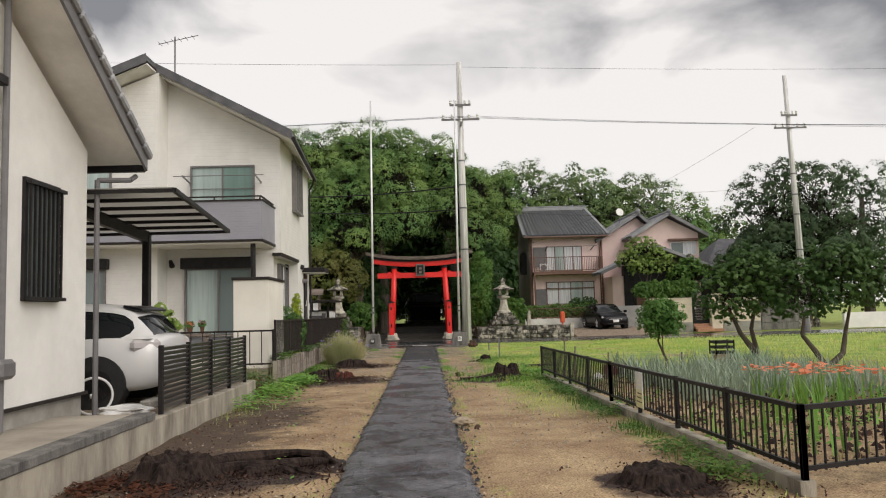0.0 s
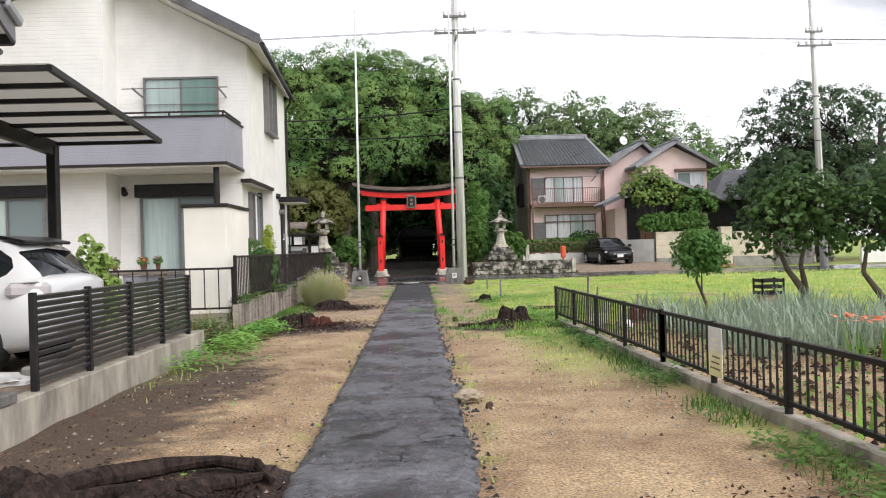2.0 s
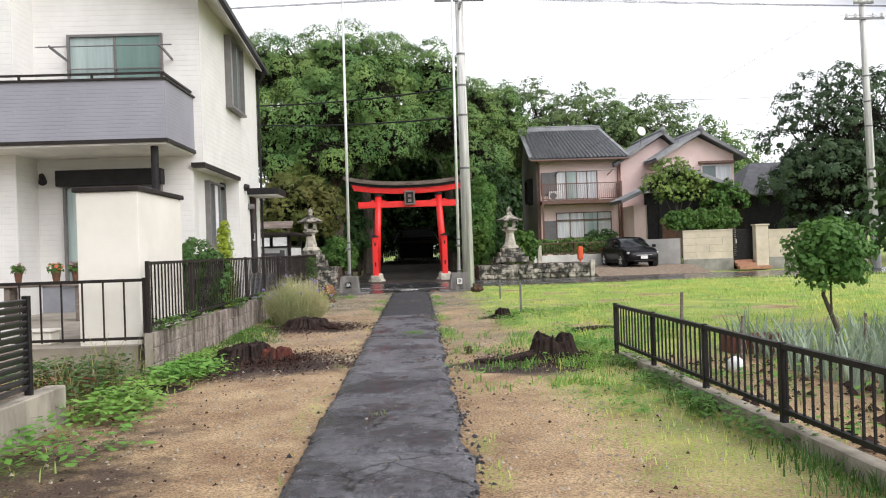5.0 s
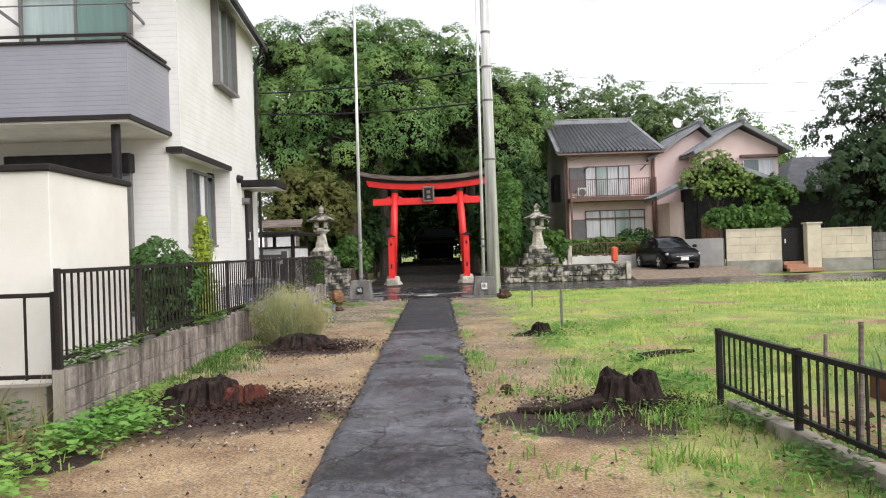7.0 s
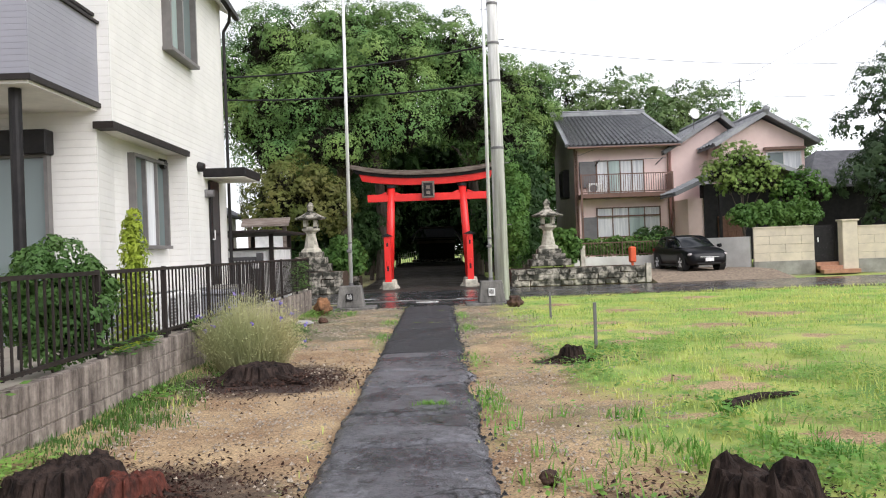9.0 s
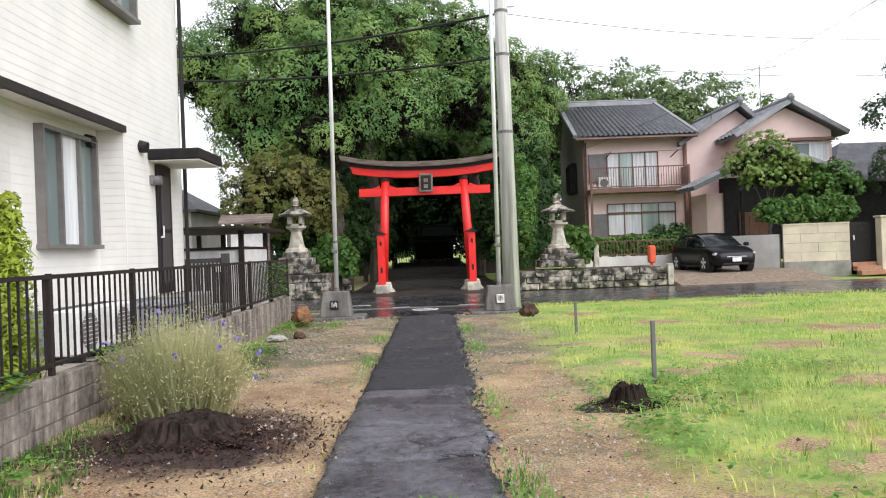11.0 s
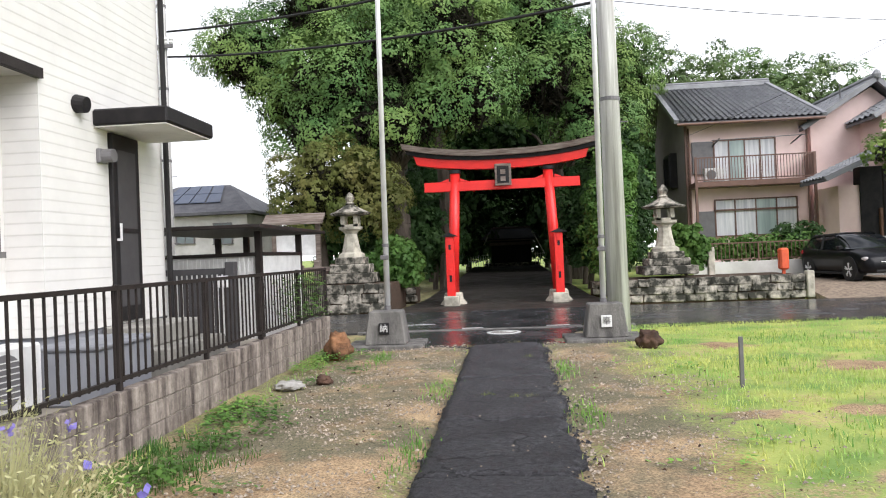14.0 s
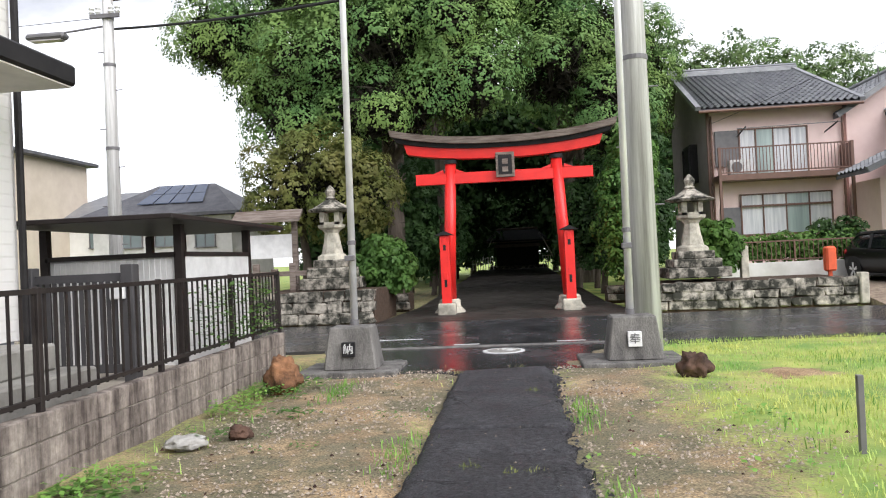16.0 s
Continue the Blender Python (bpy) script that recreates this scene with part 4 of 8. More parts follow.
# ---- cream two-storey house ----
def cream_house():
    h = thing("cream_house", "cream two-storey house with grey balcony and dark gable roof", "house", (-8.5, 26.5, 0.36))
    fx = -4.6
    # walls: the upper storey overhangs a recess at the ground floor's corner
    part("upper_wall", poly(B(), [(fx, 23.8, 3.55), (-8.2, 23.8, 3.55), (-8.2, 23.8, 9.2), (fx, 23.8, 7.3)], (0, 5.9, 0)), WHITE_WALL, h)
    part("wing_wall", poly(B(), [(-8.2, 22.9, 0.3), (-13.0, 22.9, 0.3), (-13.0, 22.9, 7.3), (-8.2, 22.9, 9.25)], (0, 6.8, 0)), WHITE_WALL, h)
    part("ground_floor_wall", poly(B(), [(-8.2, 23.8, 0.95), (-4.83, 23.8, 0.95), (-5.0, 24.75, 0.95), (-5.0, 27.1, 0.95), (fx, 27.1, 0.95), (fx, 29.7, 0.95), (-8.2, 29.7, 0.95)], (0, 0, 2.6)), WHITE_WALL, h)
    bm = B()
    bx(bm, (-8.2, 23.85, 0.2), (-5.05, 29.65, 0.95))
    bx(bm, (-5.05, 27.15, 0.2), (fx - 0.03, 29.65, 0.95))
    part("foundation", bm, FOUNDATION, h, "grey concrete foundation")
    # roof slabs with soffits and verge boards
    def slope(n_, pts, th, m, lab=""):
        return part(n_, poly(B(), pts, (0, 0, th)), m, h, lab)
    slope("roof", [(-4.06, 23.0, 7.16), (-4.42, 30.2, 7.10), (-8.3, 30.2, 9.38), (-8.3, 23.0, 9.38)], 0.16, ROOF_DARK, "dark grey roof")
    slope("roof", [(-8.3, 22.1, 9.40), (-8.3, 30.4, 9.40), (-13.6, 30.4, 7.25), (-13.6, 22.1, 7.25)], 0.16, ROOF_DARK)
    slope("soffit", [(-4.12, 23.08, 7.08), (-4.48, 30.1, 7.03), (-8.3, 30.1, 9.26), (-8.3, 23.08, 9.26)], 0.05, SOFFIT)
    slope("soffit", [(-8.3, 22.2, 9.28), (-8.3, 30.3, 9.28), (-13.5, 30.3, 7.16), (-13.5, 22.2, 7.16)], 0.05, SOFFIT)
    part("verge_board", poly(B(), [(-4.06, 22.98, 7.09), (-8.3, 22.98, 9.3), (-8.3, 22.98, 9.58), (-4.06, 22.98, 7.36)], (0, 0.04, 0)), ROOF_DARK, h)
    part("verge_board", poly(B(), [(-8.3, 22.08, 9.32), (-13.6, 22.08, 7.17), (-13.6, 22.08, 7.43), (-8.3, 22.08, 9.6)], (0, 0.04, 0)), ROOF_DARK, h)
    part("gutter", bar(B(), (-4.0, 22.95, 7.08), (-4.36, 30.2, 7.0), 0.11, 0.11), BLACK, h)
    bm = B()
    limb(bm, [(-4.34, 29.55, 6.96), (-4.38, 29.62, 6.75), (-4.53, 29.68, 6.55)], 0.035, 0.035)
    rod(bm, (-4.53, 29.68, 6.55), (-4.53, 29.68, 0.4), 0.035)
    part("downpipe", bm, BLACK, h)
    # balcony
    bal = part("balcony", bx(bx(bx(B(), (-13.0, 21.9, 3.82), (-4.78, 22.0, 4.98)), (-4.88, 22.0, 3.82), (-4.78, 23.8, 4.98)), (-12.9, 22.0, 3.9), (-4.88, 22.9, 4.0)), BALCONY_GREY, h, "grey siding balcony")
    part("floor_edge", bx(bx(B(), (-13.0, 21.87, 3.76), (-4.75, 21.93, 3.83)), (-4.81, 21.93, 3.76), (-4.75, 23.8, 3.83)), DARK_BROWN, bal)
    part("underside", bx(B(), (-13.0, 21.93, 3.72), (-4.81, 23.8, 3.77)), SOFFIT, bal)
    part("coping", bx(bx(B(), (-13.0, 21.86, 4.98), (-4.74, 22.03, 5.02)), (-4.92, 22.03, 4.98), (-4.74, 23.8, 5.02)), DARK_BROWN, bal)
    bm = B()
    bar(bm, (-13, 21.95, 5.12), (-4.8, 21.95, 5.12), 0.05, 0.04)
    bar(bm, (-4.83, 21.95, 5.12), (-4.83, 23.8, 5.12), 0.05, 0.04)
    for x in (-4.85, -6.2, -7.6, -9.0, -10.5):
        bx(bm, (x - 0.02, 21.93, 5.0), (x + 0.02, 21.97, 5.12))
    part("handrail", bm, DARK_BROWN, bal)
    part("balcony_post", rod(B(), (-5.12, 22.2, 0.36), (-5.12, 22.2, 3.75), 0.075, seg=14), BLACK, h)
    bm = B()
    for z in (5.95,):
        rod(bm, (-7.75, 22.95, z), (-4.95, 22.95, z), 0.014, seg=6)
    for x in (-7.45, -5.2):
        bar(bm, (x, 23.8, 5.85), (x, 22.9, 5.95), 0.03, 0.05)
    part("laundry_pole", bm, GREY_METAL, h)
    # windows and shutters
    window(h, (-7.45, 4.9), (-5.4, 6.42), ("y", 23.8), (GLASS_GREEN, GLASS_DEEP), bars=1)
    window(h, (-11.6, 5.2), (-9.6, 6.45), ("y", 22.9), (GLASS_GREEN, GLASS_GREEN))
    window(h, (-7.62, 1.0), (-5.5, 3.12), ("y", 23.8), (GLASS_GREEN, GLASS), depth=0.12)
    part("shutter_box", bx(B(), (-7.72, 23.55, 3.1), (-5.45, 23.8, 3.45), 0.015), BLACK, h, "black roller shutter box")
    window(h, (-11.8, 1.0), (-9.75, 3.1), ("y", 22.9), (GLASS_GREEN, GLASS), depth=0.12)
    part("shutter_box", bx(B(), (-11.9, 22.65, 3.1), (-9.65, 22.9, 3.42), 0.015), BLACK, h)
    window(h, (26.0, 5.2), (27.45, 7.0), ("x", fx), (GLASS_GREEN, GLASS), depth=0.16)
    window(h, (25.3, 1.75), (26.88, 3.32), ("x", -5.0), (GLASS, CURTAIN), depth=0.12, mull=2)
    # overhang edge over the recess
    bm = B()
    bx(bm, (fx - 0.02, 24.0, 3.46), (fx + 0.05, 27.12, 3.56))
    bx(bm, (-4.85, 23.72, 3.46), (fx + 0.05, 24.0, 3.56))
    part("overhang_trim", bm, DARK_BROWN, h)
    part("overhang_soffit", bx(B(), (-5.4, 23.82, 3.5), (fx - 0.02, 27.1, 3.545)), SOFFIT, h)
    # back door with awning and lamp
    d = part("door", bx(B(), (fx - 0.02, 28.36, 0.98), (fx + 0.05, 28.98, 3.13), 0.01), BLACK, h, "black back door with glazed panel")
    part("glass_panel", bx(B(), (fx + 0.05, 28.46, 1.15), (fx + 0.056, 28.88, 2.95)), GATE_GREY, d)
    part("cross_rail", bx(B(), (fx + 0.05, 28.44, 2.0), (fx + 0.065, 28.9, 2.05)), BLACK, d)
    part("handle", bx(bx(B(), (fx + 0.05, 28.40, 1.9), (fx + 0.10, 28.42, 1.93)), (fx + 0.09, 28.40, 1.9), (fx + 0.11, 28.42, 2.1)), STEEL, d, "steel lever handle")
    a = part("awning", bx(B(), (fx, 28.05, 3.16), (fx + 0.85, 29.35, 3.34), 0.02), BLACK, h, "black flat door awning")
    part("underside", bx(B(), (fx, 28.08, 3.145), (fx + 0.82, 29.32, 3.158)), SOFFIT, a)
    part("wall_lamp", bx(rod(B(), (fx + 0.05, 28.18, 2.84), (fx + 0.17, 28.18, 2.84), 0.075, seg=14), (fx, 28.1, 2.76), (fx + 0.05, 28.26, 2.92), 0.01), GREY_METAL, h)
    for y, z in ((27.75, 3.34), (26.75, 3.3)):
        v = part("vent_hood", rod(B(), (fx - (0.4 if z < 3.32 else 0), y, z), (fx + 0.12 - (0.4 if z < 3.32 else 0), y, z - 0.02), 0.1, 0.085, 14), BLACK, h, "black round vent hood")
    bm = B()
    rod(bm, (-8.28, 23.72, 0.4), (-8.28, 23.72, 3.8), 0.035)
    part("downpipe", bm, DARK_BROWN, h)
    bm = rod(B(), (-8.05, 23.8, 3.32), (-8.05, 23.62, 3.32), 0.03)
    rod(bm, (-8.05, 23.66, 3.36), (-7.95, 23.5, 3.2), 0.06, 0.09)
    part("spotlight", bm, BLACK, h)
    # steps at the back door
    part("door_step", bx(bx(B(), (-4.6, 27.9, 0.36), (-3.75, 29.5, 0.72), 0.02), (-4.6, 28.1, 0.72), (-4.0, 29.3, 0.95), 0.02), CONCRETE, h, "concrete back-door steps")
    # aerial on the ridge
    bm = rod(B(), (-8.2, 24.5, 9.4), (-8.2, 24.5, 11.0), 0.025)
    rod(bm, (-8.75, 24.5, 10.75), (-7.4, 24.4, 11.0), 0.014, seg=6)
    for i in range(6):
        x = -8.7 + 0.22 * i
        rod(bm, (x, 24.3, 10.77 + 0.04 * i), (x, 24.7, 10.77 + 0.04 * i), 0.008, seg=5)
    part("aerial", bm, GREY_METAL, h)
    return h


# ---- white stucco house beside the start ----
def near_house():
    h = thing("white_house", "white textured stucco house with tiled gable roof", "house", (-7.0, 3.0, 0.4))
    part("wall", poly(B(), [(-4.4, -4, 0.62), (-4.4, 9.3, 0.62), (-4.4, 9.3, 3.74), (-4.4, 2.6, 7.4), (-4.4, -4, 3.8)], (-6, 0, 0)), WHITE_STUCCO, h)
    part("foundation", bx(B(), (-10.4, -4, 0.3), (-4.43, 9.27, 0.6)), CONCRETE, h, "pale concrete plinth")
    part("sill_trim", bx(B(), (-4.45, -4, 0.59), (-4.37, 9.33, 0.63)), DARK_BROWN, h, "dark weather trim")
    sl = lambda y: 3.62 + (9.78 - y) * 0.545
    part("soffit", poly(B(), [(-3.85, 9.75, sl(9.75)), (-10.8, 9.75, sl(9.75)), (-10.8, 2.6, sl(2.6)), (-3.85, 2.6, sl(2.6))], (0, 0, 0.06)), SOFFIT, h)
    part("roof", poly(B(), [(-3.82, 9.82, sl(9.82) + 0.07), (-10.8, 9.82, sl(9.82) + 0.07), (-10.8, 2.6, sl(2.6) + 0.07), (-3.82, 2.6, sl(2.6) + 0.07)], (0, 0, 0.08)), ROOF_DARK, h)
    part("roof", poly(B(), [(-3.82, 2.6, sl(2.6) + 0.07), (-10.8, 2.6, sl(2.6) + 0.07), (-10.8, -4.6, 3.8), (-3.82, -4.6, 3.8)], (0, 0, 0.08)), ROOF_DARK, h)
    part("verge_board", poly(B(), [(-3.83, 9.8, sl(9.8) - 0.05), (-3.83, 2.6, sl(2.6) - 0.05), (-3.83, 2.6, sl(2.6) + 0.12), (-3.83, 9.8, sl(9.8) + 0.12)], (0.035, 0, 0)), GREY_METAL, h)
    tile = mesh_of("verge_tile", bx(B(), (-0.10, -0.155, -0.05), (0.06, 0.155, 0.06), 0.025), TILE)
    for i in range(26):
        y = 9.72 - 0.275 * i
        piece("verge_tile", tile, h, Matrix.Translation((-3.80, y, sl(y) + 0.17)) @ Matrix.Rotation(-0.46, 4, "X"))
    part("gutter", bx(B(), (-10.8, 9.8, sl(9.8) - 0.05), (-3.85, 9.92, sl(9.8) + 0.05), 0.02), BLACK, h)
    bm = B()
    limb(bm, [(-3.98, 9.86, 3.5), (-4.0, 9.72, 3.42), (-4.33, 9.45, 3.38)], 0.035, 0.035)
    rod(bm, (-4.33, 9.45, 3.38), (-4.33, 9.45, 0.3), 0.035)
    part("downpipe", bm, GREY_METAL, h, "grey-brown downpipe")
    bm = B()
    limb(bm, [(-4.33, 6.2, 6.0), (-4.33, 7.2, 5.1), (-4.33, 7.22, 4.9)], 0.035, 0.035)
    rod(bm, (-4.33, 7.22, 4.9), (-4.33, 7.22, 0.42), 0.035)
    part("downpipe", bm, GREY_METAL, h)
    w = part("window", bx(B(), (-4.42, 7.7, 1.75), (-4.36, 8.5, 3.12)), BLACK, h, "barred window with black lattice")
    part("pane", bx(B(), (-4.36, 7.76, 1.8), (-4.355, 8.44, 3.06)), GLASS, w)
    for i in range(8):
        y = 7.74 + 0.72 * i / 7
        part("bar", bx(B(), (-4.335, y - 0.012, 1.80), (-4.31, y + 0.012, 3.04)), BLACK, w)
    for z in (1.78, 3.06):
        part("cross_bar", bx(B(), (-4.335, 7.68, z - 0.02), (-4.285, 8.52, z + 0.02)), BLACK, w)
    part("vent_box", bx(B(), (-4.4, 6.95, 3.95), (-4.25, 7.12, 4.05), 0.01), BLACK, h)
    part("hose_reel", bx(B(), (-4.36, 7.0, 0.95), (-4.2, 7.3, 1.15), 0.04), GREY_METAL, h)
    return h


# ---- carport by the white house ----
def carport():
    c = thing("carport", "black cantilever carport with translucent roof panels", "carport", (-4.85, 12.9, 0.29))
    x0, x1, y0, y1 = -8.2, -3.3, 9.4, 13.0
    z = lambda y: 3.22 - (y - y0) * 0.045
    for i in range(4):
        x = x0 + (x1 - x0) * i / 3
        part("frame_bar", bar(B(), (x, y0, z(y0)), (x - (0.2 if i == 3 else 0), y1, z(y1)), 0.05, 0.06), BLACK, c)
    for i in range(7):
        y = y0 + (y1 - y0) * i / 6
        part("purlin", bar(B(), (x0, y, z(y) - 0.005), (x1 - 0.2 * i / 6, y, z(y) - 0.005), 0.05, 0.05), BLACK, c)
    part("roof_panel", poly(B(), [(x0, y0, z(y0) + 0.035), (x1, y0, z(y0) + 0.035), (x1 - 0.2, y1, z(y1) + 0.035), (x0, y1, z(y1) + 0.035)], (0, 0, 0.006)), PANEL, c, "smoky translucent roof panel")
    for x in (-4.9, -7.6):
        part("post", bx(B(), (x - 0.06, 12.78, 0.25), (x + 0.06, 12.92, 3.0), 0.008), BLACK, c)
        part("beam", bar(B(), (x, 12.95, 2.95), (x, 9.6, 3.12), 0.09, 0.16), BLACK, c)
    return c


def translucent(name, col, part_=0.6):
    m = mat(name, col, 0.3, None, 1.5, 0)
    n, ln = m.node_tree.nodes, m.node_tree.links
    tr, mx = n.new("ShaderNodeBsdfTranslucent"), n.new("ShaderNodeMixShader")
    tr.inputs["Color"].default_value = (*[min(1, c * 1.6) for c in col], 1)
    mx.inputs[0].default_value = part_
    ln.new(n["Principled BSDF"].outputs[0], mx.inputs[1])
    ln.new(tr.outputs[0], mx.inputs[2])
    ln.new(mx.outputs[0], n["Material Output"].inputs[0])
    return m


PANEL = translucent("smoky_panel", (0.46, 0.45, 0.42))


# ---- roofs with pan tiles ----
def tiled_slope(parent, a, b, c, d, rows, cols, name="roof_tiles"):
    """Rows of curved tiles over the slope a-b (eave) to d-c (ridge), joined; each tile its own island."""
    a, b, c, d = (Vector(p) for p in (a, b, c, d))
    n = (b - a).cross(d - a).normalized()
    if n.z < 0:
        n = -n
    bm = B()
    for r in range(rows):
        t0, t1 = r / rows, (r + 1.12) / rows
        l0, r0 = a.lerp(d, t0), b.lerp(c, t0)
        l1, r1 = a.lerp(d, t1), b.lerp(c, t1)
        for k in range(cols):
            prev = None
            for s in range(4):
                u = (k + s / 3) / cols
                h = (0.0, 0.09, 0.02, -0.02)[s] - 0.01
                p = bm.verts.new(l0.lerp(r0, u) + n * (h + 0.055))
                q = bm.verts.new(l1.lerp(r1, u) + n * (h + 0.015))
                if prev:
                    bm.faces.new((prev[0], p, q, prev[1]))
                prev = (p, q)
    ob = part(name, bm, TILE, parent, "grey pan roof tiles")
    ob["kind"] = "stuff"
    return ob


# ---- pink-brown house across the road ----
def pink_grey_house():
    h = thing("tiled_house", "two-storey house with pink front, dark grey side and tiled roof", "house", (10, 56, 0.9))
    part("wall", bx(B(), (7.65, 53.8, 0.5), (12.7, 60.5, 6.95)), PINK, h, "pink stucco wall")
    part("side_wall", bx(B(), (7.6, 53.84, 0.5), (7.65, 60.5, 6.95)), GREY_WALL, h, "dark grey side wall")
    part("gable", poly(B(), [(7.62, 53.9, 6.9), (7.62, 60.5, 6.9), (7.62, 58.9, 9.3)], (0.1, 0, 0)), GREY_WALL, h)
    part("corner_trim", bx(B(), (7.57, 53.76, 0.5), (7.68, 53.86, 6.9)), BROWN_RAIL, h)
    ea, eb, rb, ra = (7.1, 52.95, 6.75), (13.1, 52.95, 6.75), (12.8, 58.9, 9.30), (7.3, 58.9, 9.30)
    part("roof_deck", poly(B(), [ea, eb, rb, ra], (0, 0, -0.12)), ROOF_DARK, h)
    part("roof_deck", poly(B(), [ra, rb, (13.3, 62, 7.4), (7.0, 62, 7.4)], (0, 0, -0.12)), ROOF_DARK, h)
    tiled_slope(h, ea, eb, rb, ra, 18, 24)
    part("hip", poly(B(), [eb, (13.1, 61, 6.9), rb], (0, 0, -0.1)), ROOF_DARK, h)
    part("ridge", bx(bx(B(), (7.2, 58.75, 9.3), (12.9, 59.05, 9.55), 0.03), (7.2, 58.8, 9.55), (12.9, 59.0, 9.66), 0.04), TILE, h, "ridge tiles")
    part("verge", bar(B(), (7.1, 52.95, 6.8), (7.3, 58.9, 9.42), 0.2, 0.16), TILE, h)
    part("verge", bar(B(), (13.1, 52.95, 6.8), (12.75, 58.9, 9.42), 0.2, 0.16), TILE, h)
    part("gutter", rod(B(), (7.1, 52.9, 6.66), (13.1, 52.9, 6.66), 0.06, seg=8), BROWN_RAIL, h)
    for x in (7.72, 12.62):
        part("downpipe", rod(B(), (x, 53.7, 0.6), (x, 53.7, 6.6), 0.045, seg=8), BROWN_RAIL, h)
    # balcony
    bal = part("balcony", bx(B(), (7.7, 52.75, 3.98), (12.6, 53.8, 4.2), 0.01), BROWN_RAIL, h, "brown metal balcony")
    for z in (4.25, 5.18):
        part("rail", bx(B(), (7.7, 52.76, z), (12.6, 52.81, z + 0.05)), BROWN_RAIL, bal)
    slat = mesh_of("baluster", bx(B(), (-0.012, -0.012, 0), (0.012, 0.012, 0.94)), BROWN_RAIL)
    for i in range(40):
        ob = new("baluster", slat)
        ob.parent = bal
        ob.matrix_basis = Matrix.Translation((7.75 + 4.8 * i / 39, 52.785, 4.24))
    for x in (7.75, 12.55):
        part("post", bx(B(), (x - 0.05, 52.74, 0.9), (x + 0.05, 52.84, 5.25)), BROWN_RAIL, bal)
    part("side_panel", bx(B(), (12.52, 52.8, 4.2), (12.58, 53.8, 5.2)), BROWN_RAIL, bal)
    window(h, (8.75, 4.25), (11.35, 6.05), ("y", 53.8), (CURTAIN, GLASS_GREEN, CURTAIN, CURTAIN), mull=3, frame_mat=BROWN_RAIL)
    part("shutter_case", bx(B(), (7.85, 53.68, 4.6), (8.72, 53.8, 6.0), 0.01), GREY_METAL, h)
    window(h, (8.7, 1.9), (12.15, 3.5), ("y", 53.8), (CURTAIN, CURTAIN, GLASS_GREEN, CURTAIN), mull=3, frame_mat=BROWN_RAIL)
    part("transom", bx(B(), (8.7, 53.66, 2.98), (12.15, 53.72, 3.06)), BROWN_RAIL, h)
    part("shutter_case", bx(B(), (7.95, 53.68, 1.6), (8.68, 53.8, 3.0), 0.01), GREY_METAL, h)
    window(h, (55.6, 4.3), (56.8, 5.7), ("x", 7.3), GLASS, frame_mat=BLACK)
    part("bay_box", bx(B(), (7.3, 55.55, 4.2), (7.62, 56.85, 5.8), 0.02), BLACK, h)
    ac = part("air_conditioner", bx(B(), (8.15, 52.95, 4.22), (8.95, 53.25, 4.78), 0.02), WHITE_PAINT, h, "white outdoor air conditioner unit")
    part("fan_grille", rod(B(), (8.42, 52.96, 4.5), (8.42, 52.93, 4.5), 0.2, seg=20), GREY_METAL, ac)
    part("laundry_pole", rod(B(), (8.4, 52.6, 5.9), (12.2, 52.6, 5.95), 0.015, seg=6), GREY_METAL, h)
    for x in (8.7, 12.0):
        part("pole_bracket", bar(B(), (x, 53.8, 5.75), (x, 52.55, 5.95), 0.03, 0.05), BLACK, h)
    window(h, (12.75, 2.0), (13.6, 2.9), ("y", 54.6), GLASS, frame_mat=BROWN_RAIL)
    part("link_wall", bx(B(), (12.7, 54.6, 0.5), (14.2, 60, 6.0)), PINK, h)
    return h


def gable_block(h, x0, x1, y, depth, z0, eave, apex_x, apex, over=0.55, tiles=True):
    """A gable-fronted block with a tiled roof, facing the road."""
    part("wall", poly(B(), [(x0, y, z0), (x1, y, z0), (x1, y, eave), (apex_x, y, apex - 0.15), (x0, y, eave)], (0, depth, 0)), PINK, h)
    for xe, s in ((x0, -1), (x1, 1)):
        k = (apex - eave) / abs(apex_x - xe)
        e = xe + s * over
        ze = eave - k * over
        part("roof_deck", poly(B(), [(e, y - over, ze), (apex_x, y - over, apex), (apex_x, y + depth, apex), (e, y + depth, ze)], (0, 0, 0.12)), ROOF_DARK, h)
        part("verge", bar(B(), (e, y - over, ze + 0.1), (apex_x, y - over, apex + 0.1), 0.16, 0.2), TILE, h)
        tiled_slope(h, (e, y - over, ze + 0.12), (e, y + depth, ze + 0.12), (apex_x, y + depth, apex + 0.12), (apex_x, y - over, apex + 0.12), 8, 16)
    part("ridge", rod(B(), (apex_x, y - over - 0.05, apex + 0.25), (apex_x, y + depth, apex + 0.25), 0.13, seg=8), TILE, h)
    part("ridge_end", lathe(B(), [(0.16, 0), (0.2, 0.15), (0.12, 0.3), (0.03, 0.36)], 8, (apex_x, y - over, apex + 0.12)), TILE, h)


